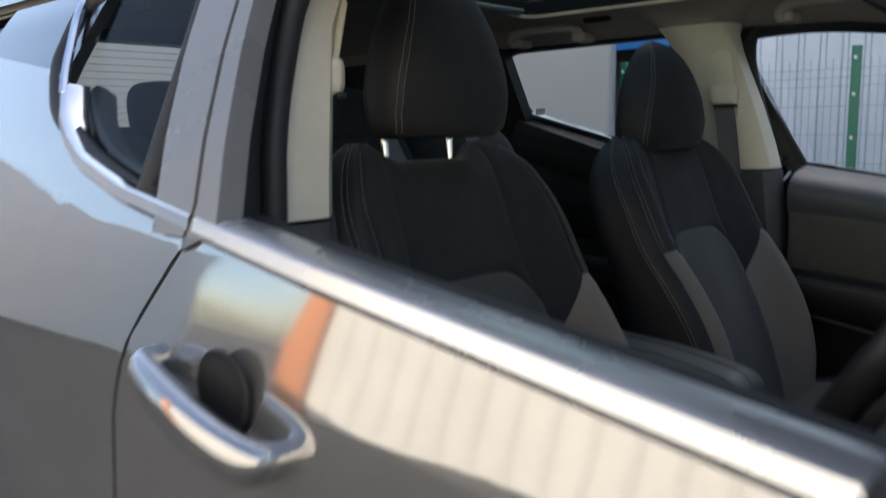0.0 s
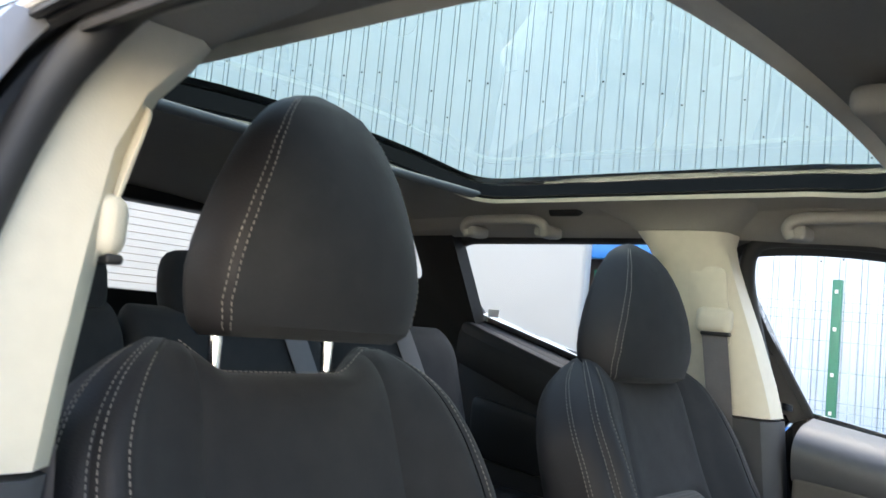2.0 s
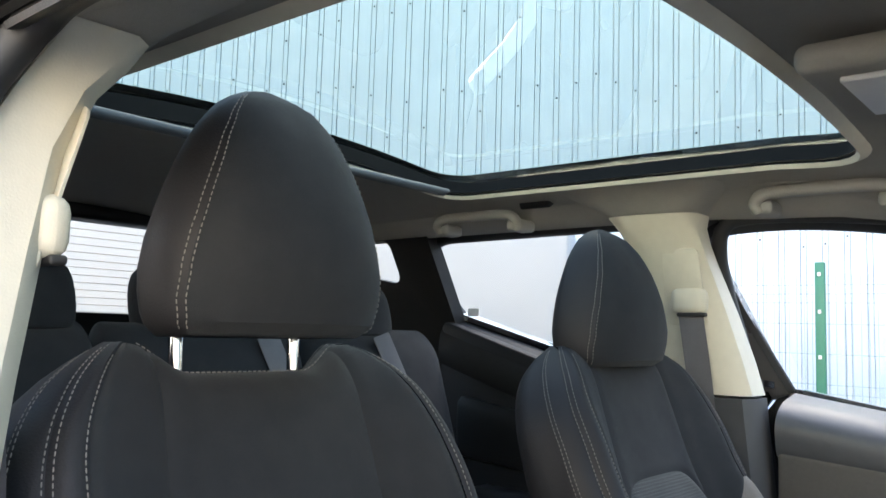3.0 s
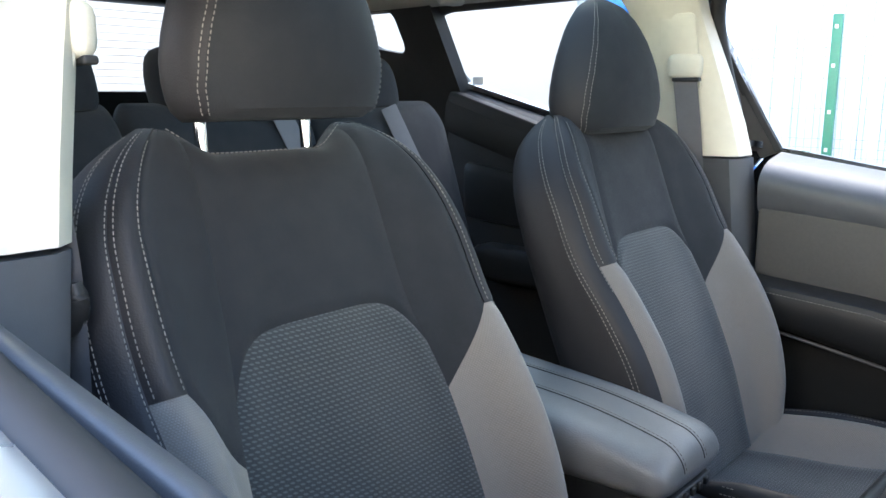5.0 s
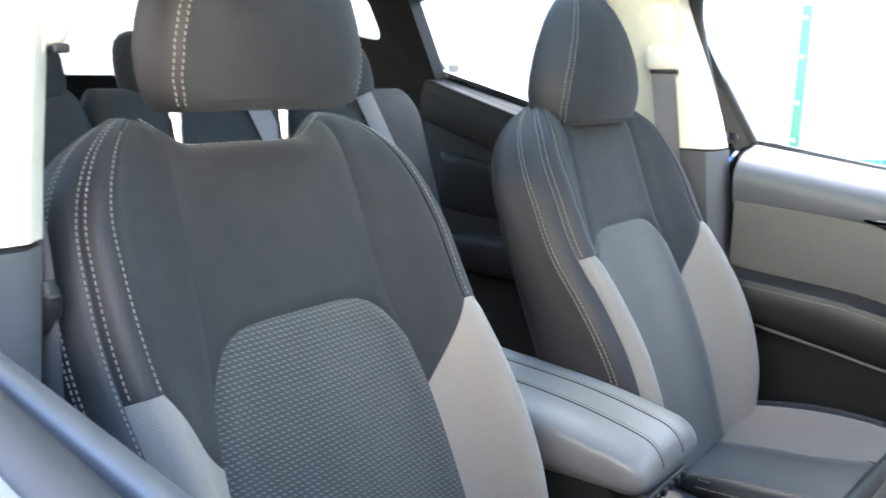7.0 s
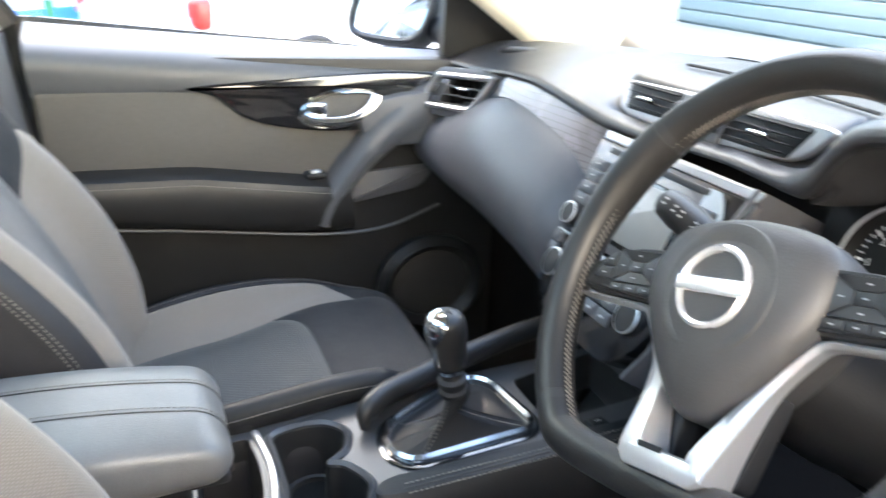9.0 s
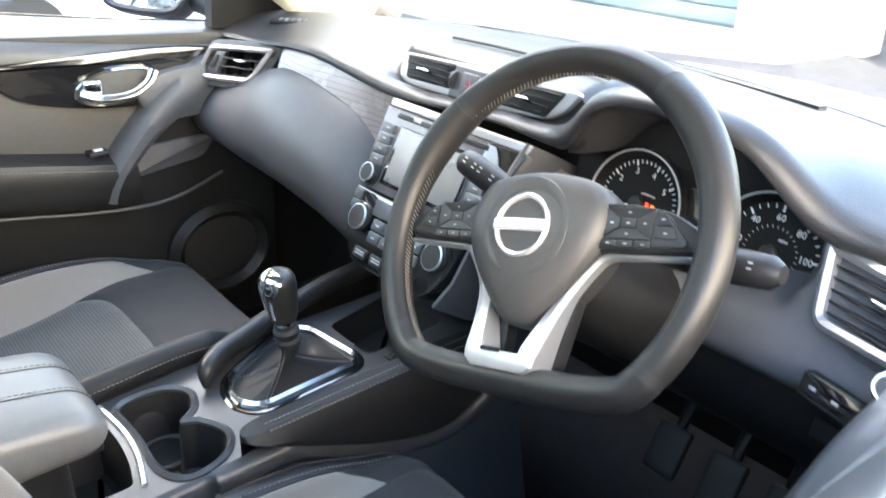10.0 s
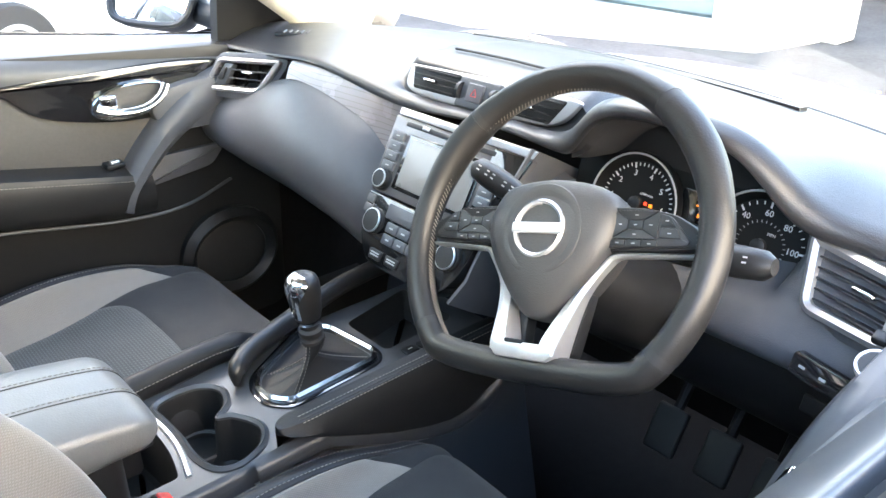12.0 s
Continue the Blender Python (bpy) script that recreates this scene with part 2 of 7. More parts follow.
def rounded(pts, r, n=5):
    """The polygon with its corners rounded; r: one radius or one a corner."""
    out, k = [], len(pts)
    for i in range(k):
        a, b, c = (np.array(pts[j % k], float) for j in (i - 1, i, i + 1))
        rad = r[i] if isinstance(r, (list, tuple)) else r
        la, lc = np.linalg.norm(a - b), np.linalg.norm(c - b)
        cut = min(rad, la * 0.49, lc * 0.49)
        p, q = b + (a - b) / la * cut, b + (c - b) / lc * cut
        for s in range(n + 1):
            t = s / n
            out.append(tuple((1 - t) ** 2 * p + 2 * t * (1 - t) * b + t * t * q))
    return out


def sheet(rows, closed_u=False, closed_v=False, uv=None):
    g = Geo()
    nr, nc = len(rows), len(rows[0])
    f = []
    for i in range(nr if closed_v else nr - 1):
        for j in range(nc if closed_u else nc - 1):
            f.append((i * nc + j, i * nc + (j + 1) % nc, ((i + 1) % nr) * nc + (j + 1) % nc, ((i + 1) % nr) * nc + j))
    return g.add([p for r in rows for p in r], f, [q for r in uv for q in r] if uv else None)


def loft(rings, caps=True):
    """Closed rings of equal count, joined in turn."""
    g = sheet(rings, closed_u=True)
    n = len(rings[0])
    if caps:
        g.f.append(tuple(range(n))[::-1])
        g.f.append(tuple(len(g.v) - n + i for i in range(n)))
    return g


def slab(outline, depth, m=None, bevel=0.003, holes=0):
    """An outline in the local plane, from z = 0 to depth, with the upper edge rounded."""
    c = np.mean(outline, axis=0)

    def inset(d):
        k, out = len(outline), []
        for i in range(k):
            a, b, q = (np.array(outline[j % k], float) for j in (i - 1, i, i + 1))
            e = q - a
            nrm = np.array((-e[1], e[0])) / (np.linalg.norm(e) + 1e-9)
            if nrm @ (c - b) < 0:
                nrm = -nrm
            out.append(b + nrm * d)
        return out

    sgn = 1 if depth > 0 else -1
    rings = [[(*p, 0) for p in outline], [(*p, depth - sgn * bevel) for p in outline]]
    if bevel:
        rings.append([(*p, depth - sgn * bevel * 0.3) for p in inset(bevel * 0.3)])
        rings.append([(*p, depth) for p in inset(bevel)])
    g = loft(rings)
    return Geo().join(g, m) if m else g


def band(outer, inner, depth, m=None, crown=0.0):
    """A frame between two outlines of equal count, from z = 0 to depth, its face crowned."""
    mid = [((a[0] + b[0]) / 2, (a[1] + b[1]) / 2) for a, b in zip(outer, inner)]
    rings = [[(*p, 0) for p in outer], [(*p, depth) for p in outer], [(*p, depth + crown) for p in mid], [(*p, depth) for p in inner], [(*p, 0) for p in inner]]
    g = sheet(rings, closed_u=True, closed_v=True)
    return Geo().join(g, m) if m else g


def scaled(outline, d):
    """The outline moved inwards by d (outwards: minus)."""
    k, c, out = len(outline), np.mean(outline, axis=0), []
    for i in range(k):
        a, b, q = (np.array(outline[j % k], float) for j in (i - 2, i, i + 2))
        e = q - a
        nrm = np.array((-e[1], e[0])) / (np.linalg.norm(e) + 1e-9)
        if nrm @ (c - b) < 0:
            nrm = -nrm
        out.append(tuple(b + nrm * d))
    return out


def tube(path, r, n=12, closed=False, squash=1.0, up=(0, 0, 1)):
    """A round or flattened bar along a path; r: one radius or one a point."""
    p = [Vector(q) for q in path]
    k, rings = len(p), []
    for i in range(k):
        a = p[i - 1] if closed or i else p[0]
        b = p[(i + 1) % k] if closed or i + 1 < k else p[-1]
        d = (b - a).normalized()
        u = Vector(up)
        side = d.cross(u)
        side = side.normalized() if side.length > 1e-4 else d.orthogonal().normalized()
        top = side.cross(d)
        rad = r[i] if isinstance(r, (list, tuple)) else r
        rings.append([p[i] + side * (rad * math.cos(2 * math.pi * s / n)) + top * (rad * squash * math.sin(2 * math.pi * s / n)) for s in range(n)])
    return sheet(rings, closed_u=True, closed_v=True) if closed else loft(rings)


def box(size, at=(0, 0, 0), bevel=0.004, m=None, seg=3):
    x, y, z = (s / 2 for s in size)
    bm = bmesh.new()
    bmesh.ops.create_cube(bm, size=1, matrix=Matrix.Diagonal((2 * x, 2 * y, 2 * z, 1)))
    if bevel:
        bmesh.ops.bevel(bm, geom=bm.edges[:], offset=min(bevel, 0.98 * min(x, y, z)), segments=seg, affect="EDGES", profile=0.5)
    g = Geo().add([v.co[:] for v in bm.verts], [[v.index for v in f.verts] for f in bm.faces])
    bm.free()
    return Geo().join(g, Matrix.Translation(at) @ (m or Matrix()))


def disc(r, depth, m=None, bevel=0.002, n=32):
    return slab([(r * math.cos(2 * math.pi * i / n), r * math.sin(2 * math.pi * i / n)) for i in range(n)], depth, m, bevel)


def lathe(profile, m=None, n=32, caps=True):
    """Rings of (radius, height) about local z."""
    g = loft([[(r * math.cos(2 * math.pi * i / n), r * math.sin(2 * math.pi * i / n), z) for i in range(n)] for r, z in profile], caps)
    return Geo().join(g, m) if m else g


def along(path, step, length, r=0.0008, lift=0.0, close=0.35):
    """Stitches: short raised threads along a path."""
    g = Geo()
    p = [Vector(q) for q in path]
    at, i, used = 0.0, 0, 0.0
    pos, pts = 0.0, []
    lens = [0.0]
    for a, b in zip(p, p[1:]):
        lens.append(lens[-1] + (b - a).length)

    def where(s):
        j = max(0, min(len(p) - 2, int(np.searchsorted(lens, s)) - 1))
        t = (s - lens[j]) / max(lens[j + 1] - lens[j], 1e-9)
        return p[j].lerp(p[j + 1], t)

    s = 0.0
    while s + length < lens[-1]:
        g.join(tube([where(s), where(s + length * 0.5), where(s + length)], [r * 0.7, r, r * 0.7], 5))
        s += step
    return g


def words(text, size, m, material, name, parent):
    """Printed characters, a hair proud of their surface, read along local x."""
    cu = bpy.data.curves.new(name, "FONT")
    cu.body, cu.size, cu.align_x, cu.align_y, cu.extrude = text, size, "CENTER", "CENTER", 0.0002
    cu.resolution_u = 2
    ob = bpy.data.objects.new(name, cu)
    scene.collection.objects.link(ob)
    bpy.context.view_layer.update()
    me = bpy.data.meshes.new_from_object(ob)
    bpy.data.objects.remove(ob)
    me.transform(m)
    me.materials.clear()
    me.materials.append(material)
    res = new(name, me)
    res.parent = parent
    res.matrix_parent_inverse = parent.matrix_world.inverted()
    return res


def lerp(x, pts):
    """Smooth interpolation in a table of (x, y)."""
    xs, ys = zip(*pts)
    if x <= xs[0]:
        return ys[0]
    for (a, p), (b, q) in zip(pts, pts[1:]):
        if x <= b:
            t = (x - a) / (b - a)
            t = t * t * (3 - 2 * t)
            return p + (q - p) * t
    return ys[-1]


def lin(x, pts):
    return float(np.interp(x, *zip(*pts)))


def eased(pts, soft):
    """A gently rounded curve close to a table of (v, value)."""
    v = np.linspace(pts[0][0], pts[-1][0], 400)
    w = np.interp(v, [p[0] for p in pts], [p[1] for p in pts])
    k = np.exp(-0.5 * ((np.arange(-60, 61) * (v[1] - v[0])) / soft) ** 2)
    w = np.convolve(np.concatenate((2 * w[0] - w[60:0:-1], w, 2 * w[-1] - w[-2:-62:-1])), k / k.sum(), "valid")
    return lambda y: float(np.interp(y, v, w))


# ---- car body ----
FILM = mat("satin_pillar_film", (0.23, 0.22, 0.212), 0.30, 0.3, var=0.04)
YW = [(0.20, 0.80), (0.40, 0.872), (0.70, 0.900), (0.95, 0.888), (1.08, 0.860), (1.20, 0.808), (1.30, 0.756), (1.40, 0.695), (1.46, 0.645), (1.50, 0.585)]


def yw(z):
    return lin(z, YW)


rear_belt = eased([(-1.5, 1.36), (-1.045, 1.300), (-1.02, 1.262), (-0.985, 1.225), (-0.93, 1.190), (-0.873, 1.165), (-0.742, 1.133), (-0.60, 1.112)], 0.012)


def belt(x, s=1):
    if s < 0 and x < -0.60:
        return rear_belt(x)
    return lin(x, [(-2.0, 1.40), (-1.45, 1.27), (-1.30, 1.222), (-1.05, 1.150), (-0.60, 1.112), (0.05, 1.023), (0.70, 0.95)])


def flip(g, s):
    """The same shape on the other side of the car for s = -1."""
    if s > 0:
        return g
    h = Geo()
    return h.add([(x, -y, z) for x, y, z in g.v], [q[::-1] for q in g.f], g.uv)


def shell(x_of, z_of, nx, nz, thick=0.012, out=0.0):
    """A panel of the car's flank: x_of(t, z), z_of(t, s)."""
    a, b = [], []
    for j in range(nz + 1):
        ra, rb = [], []
        for i in range(nx + 1):
            z = z_of(i / nx, j / nz)
            x = x_of(i / nx, z)
            ra.append((x, yw(z) + out, z))
            rb.append((x, yw(z) + out - thick, z))
        a.append(ra)
        b.append(rb)
    g = sheet(a).join(sheet(b))
    n, m = nx + 1, nz + 1
    k = n * m
    for j in range(nz):
        g.f.append((j * n, (j + 1) * n, k + (j + 1) * n, k + j * n))
        g.f.append((j * n + nx, (j + 1) * n + nx, k + (j + 1) * n + nx, k + j * n + nx))
    for i in range(nx):
        g.f.append((i, i + 1, k + i + 1, k + i))
        g.f.append((nz * n + i, nz * n + i + 1, k + nz * n + i + 1, k + nz * n + i))
    return g


def sweep(path, section):
    """A strip along a path of (x, z) on the car's flank; section: (outward in the flank's plane, proud of the flank) points."""
    rings = []
    for i, (x, z) in enumerate(path):
        a, b = path[max(i - 1, 0)], path[min(i + 1, len(path) - 1)]
        q = np.array((b[0] - a[0], b[1] - a[1]))
        q = q / np.linalg.norm(q)
        nx, nz = -q[1], q[0]
        rings.append([(x + nx * n, yw(z + nz * n) + d, z + nz * n) for n, d in section])
    return loft(rings)


def gap_x(z):
    return lin(z, [(0.35, -0.66), (0.5, -0.70), (0.90, -0.695), (0.99, -0.665), (1.11, -0.566), (1.40, -0.665)])


body = thing("crossover_car", "grey metallic crossover car with a glass roof", "car", (-0.4, 0, 0))

F_WIN = [(-0.515, 1.095), (-0.585, 1.36), (-0.555, 1.415), (-0.25, 1.405), (-0.02, 1.355), (0.20, 1.240), (0.42, 1.090), (0.46, 0.985)]
R_WIN = [(-0.70, 1.118), (-0.75, 1.38), (-0.80, 1.436), (-1.33, 1.430), (-1.395, 1.40), (-1.395, 1.31), (-1.335, 1.215), (-1.03, 1.150)]
R_WIN_DRIVER = [(-0.70, 1.125), (-0.75, 1.38), (-0.80, 1.436), (-1.06, 1.430), (-1.13, 1.40), (-1.115, 1.31), (-1.035, 1.235), (-0.88, 1.172)]

for s in (-1, 1):
    # roof rail between the window tops and the roof, B, C and D pillars
    rings = []
    for x in np.linspace(-2.15, 0.12, 24):
        zl, zu = lerp(x, [(-2.15, 1.43), (-1.9, 1.435), (-1.35, 1.430), (-0.8, 1.428), (-0.4, 1.41), (-0.1, 1.37), (0.12, 1.305)]), lerp(x, [(-2.15, 1.46), (-1.9, 1.475), (-1.35, 1.49), (-0.8, 1.50), (-0.4, 1.495), (-0.1, 1.475), (0.12, 1.43)])
        zl += 0.034 if x > -0.66 else 0.016
        yo, yu = yw(zl) + 0.004, yw(zu)
        rings.append([(x, yo, zl), (x, yo - 0.006, zl + 0.03), (x, (yo + yu) / 2 + 0.01, (zl + zu) / 2 + 0.012), (x, yu, zu + 0.012), (x, yu - 0.03, zu + 0.018), (x, yu - 0.03, zl + 0.045), (x, yo - 0.062, zl + 0.022)])
    part("roof_rail", flip(loft(rings), s), PAINT, body, "grey metallic roof edge over the doors")
    rings = []
    for x, zl in ((-2.1, 1.42), (-1.35, 1.430), (-0.8, 1.432), (-0.60, 1.430), (-0.4, 1.420), (-0.1, 1.380), (0.06, 1.335)):
        yi = yw(zl) - 0.035
        rings.append([(x, yi, zl), (x, yi - 0.02, zl - 0.004), (x, yi - 0.055, zl + 0.014), (x, yi - 0.085, zl + 0.034), (x, yi - 0.115, zl + 0.046), (x, yi - 0.115, zl + 0.056), (x, yi - 0.05, zl + 0.045), (x, yi, zl + 0.03)])
    part("cant_rail_trim", flip(loft(rings), s), LINER, body, "pale cloth lining above the side windows")
    # B pillar: cream trim, then lining above it
    for nm, mtl, text, levels in (("pillar_trim", CREAM, "cream plastic centre pillar trim", ((1.10, -0.597, -0.735), (1.16, -0.604, -0.745), (1.25, -0.618, -0.762), (1.33, -0.632, -0.775), (1.38, -0.636, -0.785), (1.41, -0.633, -0.795), (1.432, -0.625, -0.81))),
                                  ("pillar_lining", LINER, "pale cloth lining over the pillar", ((1.4335, -0.624, -0.81), (1.45, -0.60, -0.83), (1.485, -0.54, -0.90)))):
        rings = []
        for z, xf, xr in levels:
            xf += 0.11 * max(0.0, 1.41 - z) if s > 0 else 0.0
            yo = lin(z, [(1.10, 0.722), (1.19, 0.708), (1.28, 0.680), (1.35, 0.652), (1.41, 0.615), (1.45, 0.60), (1.485, 0.58)])
            yi = lerp(z, [(1.10, 0.632), (1.254, 0.606), (1.32, 0.590), (1.375, 0.566), (1.43, 0.530), (1.45, 0.515), (1.485, 0.47)])
            rings.append([(xf, yo, z), (xf + 0.0, yi + 0.022, z), (xf - 0.016, yi + 0.004, z), (xf - 0.05, yi - 0.004, z), (xr + 0.05, yi - 0.004, z), (xr + 0.012, yi + 0.006, z), (xr, yi + 0.03, z), (xr, yo, z)])
        part(nm, flip(loft(rings), s), mtl, body, text)
    rings = []
    for z, xf, xr in ((0.34, -0.54, -0.80), (0.60, -0.55, -0.77), (0.90, -0.575, -0.745), (1.095, -0.595, -0.735)):
        xf += 0.034 * max(0.0, z - 0.34) / 0.755 if s > 0 else 0.0
        yo, yi = lin(z, [(0.34, 0.80), (1.10, 0.724)]), lin(z, [(0.34, 0.69), (0.85, 0.672), (1.10, 0.637)])
        rings.append([(xf, yo, z), (xf, yi + 0.02, z), (xf - 0.016, yi, z), (xr + 0.016, yi, z), (xr, yi + 0.02, z), (xr, yo, z)])
    part("pillar_lower_trim", flip(loft(rings), s), GREYPLASTIC, body, "dark grey lower pillar trim")
    rings = []
    for z, xf, xr in ((0.36, -0.535, -0.80), (0.90, -0.575, -0.74), (1.10, -0.602, -0.735), (1.25, -0.624, -0.762), (1.38, -0.645, -0.80), (1.43, -0.65, -0.82)):
        yo = lin(z, [(0.36, 0.79), (1.10, 0.71), (1.19, 0.70), (1.28, 0.672), (1.35, 0.645), (1.43, 0.60)])
        rings.append([(xf, yw(z) - 0.035, z), (xf, yo, z), (xr, yo, z), (xr, yw(z) - 0.035, z)])
    part("pillar_body", flip(loft(rings), s), RUBBER, body)
    # outer faces of the pillar, one on each door frame
    for nm, xa, xb in (("front_door_frame", -0.452, 0.0), ("rear_door_frame", 0.0, -0.705)):
        g = shell(lambda t, z: (gap_x(z) + 0.004 + t * ((-0.520 - 0.115 * (z - 1.1) / 0.3 if s < 0 else -0.553 - 0.36 * (z - 1.1)) - gap_x(z) - 0.004)) if xa else (gap_x(z) - 0.004 + t * ((-0.640 - 0.11 * (z - 1.1) / 0.3 if s < 0 else -0.700 - 0.06 * (z - 1.1) / 0.3) - gap_x(z) + 0.004)), lambda t, q: 1.10 + 0.315 * q, 4, 10, 0.03, 0.0085)
        part(nm, flip(g, s), FILM, body, "satin grey door frame beside the pillar")
    # rear quarter: C pillar, panel under the quarter window, D pillar
    # rear pillar plate with the small quarter window cut through it
    hole = rounded([(-1.478, 1.425), (-1.484, 1.318), (-1.62, 1.342), (-1.66, 1.425)], [0.02, 0.035, 0.03, 0.02], 8)
    edge_ = rounded([(-1.335, 1.437), (-1.325, 1.10), (-1.80, 1.10), (-1.80, 1.437)], 0.004, 8)
    rows = []
    for k, deep in ((0.0, 0.045), (0.0, 0.012), (0.5, 0.012), (0.93, 0.012), (1.0, 0.018), (1.0, 0.045)):
        rows.append([(a[0] + (b[0] - a[0]) * k, yw(a[1] + (b[1] - a[1]) * k) - 0.062 + deep if deep > 0.03 else yw(a[1] + (b[1] - a[1]) * k) - 0.062 - 0.012 + deep, a[1] + (b[1] - a[1]) * k) for a, b in zip(edge_, hole)])
    part("rear_pillar_trim", flip(sheet(rows, closed_u=True), s), REARTRIM, body, "black rear pillar trim with a small window")
    g = shell(lambda t, z: -1.72 - 0.42 * t, lambda t, q: 1.10 + 0.34 * q, 4, 8, 0.05, -0.01)
    part("tail_pillar_trim", flip(g, s), HARD, body)
    g = shell(lambda t, z: -1.36 - 0.80 * t, lambda t, q: 0.60 + 0.60 * q + 0.07 * t * q, 6, 10, 0.05, -0.01)
    part("quarter_trim", flip(g, s), REARTRIM, body)
    g = shell(lambda t, z: -1.46 - 0.82 * t, lambda t, q: 0.45 + (belt(-1.46 - 0.82 * t, s) - 0.45) * q, 10, 16)
    part("rear_wing", flip(g, s), PAINT, body)
    # rear door and front door skins
    if s < 0:
        g = shell(lambda t, z: -1.06 - 0.40 * t, lambda t, q: 1.27 + 0.16 * q, 8, 8, 0.02, -0.006)
        part("quarter_panel", flip(g, s), GLOSS, body, "gloss black rear quarter panel")
        part("quarter_strip", flip(tube(spline([(x, yw(z) + 0.006, z) for x, z in ((-1.010, 1.258), (-1.035, 1.290), (-1.065, 1.33), (-1.095, 1.37), (-1.12, 1.41), (-1.17, 1.437))], 6), 0.007, 8), s), CHROME, body, "bright strip behind the rear window")
    # A pillar
    rings = []
    for t in np.linspace(0, 1, 12):
        x, y, z = 0.66 - 0.66 * t - 0.06 * t * t, 0.755 - 0.13 * t + (0.05 if s < 0 else 0.0), 0.99 + 0.43 * t - 0.02 * t * t
        r = 0.050 - 0.006 * t
        rings.append([(x + r * 0.8 * math.cos(a), y + r * 0.8 * math.sin(a), z + r * 1.1 * math.cos(a)) for a in np.linspace(0, 2 * math.pi, 15)[:-1]])
    part("windscreen_pillar", flip(loft(rings), s), FILM, body)
    rings = []
    for t in np.linspace(0, 1 if s > 0 else 0.92, 18):
        x, y, z = 0.52 - 0.53 * t - 0.05 * t * t, 0.70 - 0.10 * t + (0.055 if s < 0 else 0.0), 0.985 + 0.40 * t - 0.01 * t * t
        r = 0.058 - 0.012 * t - (0.012 * t if s < 0 else 0.0)
        rings.append([(x + r * math.cos(a), y + 0.7 * r * math.sin(a), z + r * 0.9 * math.cos(a)) for a in np.linspace(0, 2 * math.pi, 17)[:-1]])
    part("windscreen_pillar_trim", flip(loft(rings), s), CREAM if s > 0 else HARD, body, "cream trim along the windscreen pillar" if s > 0 else "dark windscreen pillar beside the open window")
    # weather seal on the body around the front door opening
    ring = [(-0.54, 0.80, 0.45), (-0.56, 0.775, 0.80), (-0.592, 0.738, 1.08), (-0.606, 0.722, 1.19), (-0.622, 0.694, 1.28), (-0.628, 0.664, 1.36), (-0.610, 0.638, 1.412), (-0.56, 0.632, 1.430), (-0.40, 0.632, 1.424), (-0.2, 0.655, 1.398), (0.0, 0.69, 1.34), (0.18, 0.715, 1.24)]
    part("door_seal", flip(tube(spline(ring, 8), 0.015, 10), s), RUBBER, body, "black rubber door seal")
    part("sill", flip(box((2.2, 0.12, 0.16), (-0.55, 0.80, 0.30), 0.03), s), HARD, body)

# floor pan and bulkhead close the cabin
part("floor_pan", box((2.6, 1.62, 0.04), (-0.55, 0, 0.28), 0.01), CARPET, body, "black carpeted floor")
part("bulkhead", box((0.04, 1.60, 0.66), (0.74, 0, 0.61), 0.01), CARPET, body)
for s in (-1, 1):
    part("kick_panel", box((0.46, 0.03, 0.64), (0.50, s * 0.76, 0.62), 0.01), CARPET, body)
part("boot_floor", box((1.0, 1.40, 0.04), (-1.85, 0, 0.62), 0.01), CARPET, body)
def bumper(x0, d):
    rings = []
    for y in np.linspace(-0.86, 0.86, 19):
        x = x0 - d * 0.22 * abs(y / 0.86) ** 3
        rings.append([(x - d * q, y, z) for q, z in ((0.14, 0.26), (0.03, 0.29), (0.0, 0.38), (0.0, 0.56), (0.03, 0.70), (0.10, 0.77), (0.20, 0.79))])
    return loft(rings)


part("rear_bumper", bumper(-2.36, -1), PAINT, body)
# tailgate: panel below the rear glass
rows = [[(-2.30 + 0.10 * q, y, 0.62 + 0.60 * q) for y in np.linspace(-0.72, 0.72, 9)] for q in np.linspace(0, 1, 5)]
g = sheet(rows).join(sheet([[(x + 0.06, y, z) for x, y, z in r] for r in rows]))
part("tailgate", g, HARD, body)
for s in (-1, 1):
    part("tail_glass_pillar", flip(tube([(-2.20, 0.66, 1.20), (-2.08, 0.60, 1.47)], 0.055, 10), s), HARD, body)
g = box((0.10, 1.25, 0.05), (-2.04, 0, 1.475), 0.015)
part("tail_header", g, HARD, body)
g = Geo().add([(-2.19, -0.60, 1.205), (-2.19, 0.60, 1.205), (-2.07, 0.54, 1.475), (-2.07, -0.54, 1.475)], [(0, 1, 2, 3)])
rg = part("rear_window", g, GLASS, body, "rear window with fine heater lines")
rg.visible_shadow = False
g = Geo()
for i in range(13):
    g.join(tube([(-2.182 + 0.12 * (i / 13), -0.53, 1.222 + 0.27 * (i / 13) * 0.92), (-2.182 + 0.12 * (i / 13), 0.53, 1.222 + 0.27 * (i / 13) * 0.92)], 0.0007, 5))
tagged(part("heater_wire", g, mat("brown_heater_line", (0.25, 0.2, 0.17), 0.6), rg), kind="stuff")
for s in (-1, 1):
    g = Geo().add([(-1.44, yw(1.24) - 0.02, 1.24), (-1.74, yw(1.28) - 0.02, 1.28), (-1.74, yw(1.43) - 0.03, 1.43), (-1.44, yw(1.43) - 0.03, 1.43)], [(0, 1, 2, 3)])
    q = part("quarter_window", flip(g, s), GLASS, body)
    q.visible_shadow = False
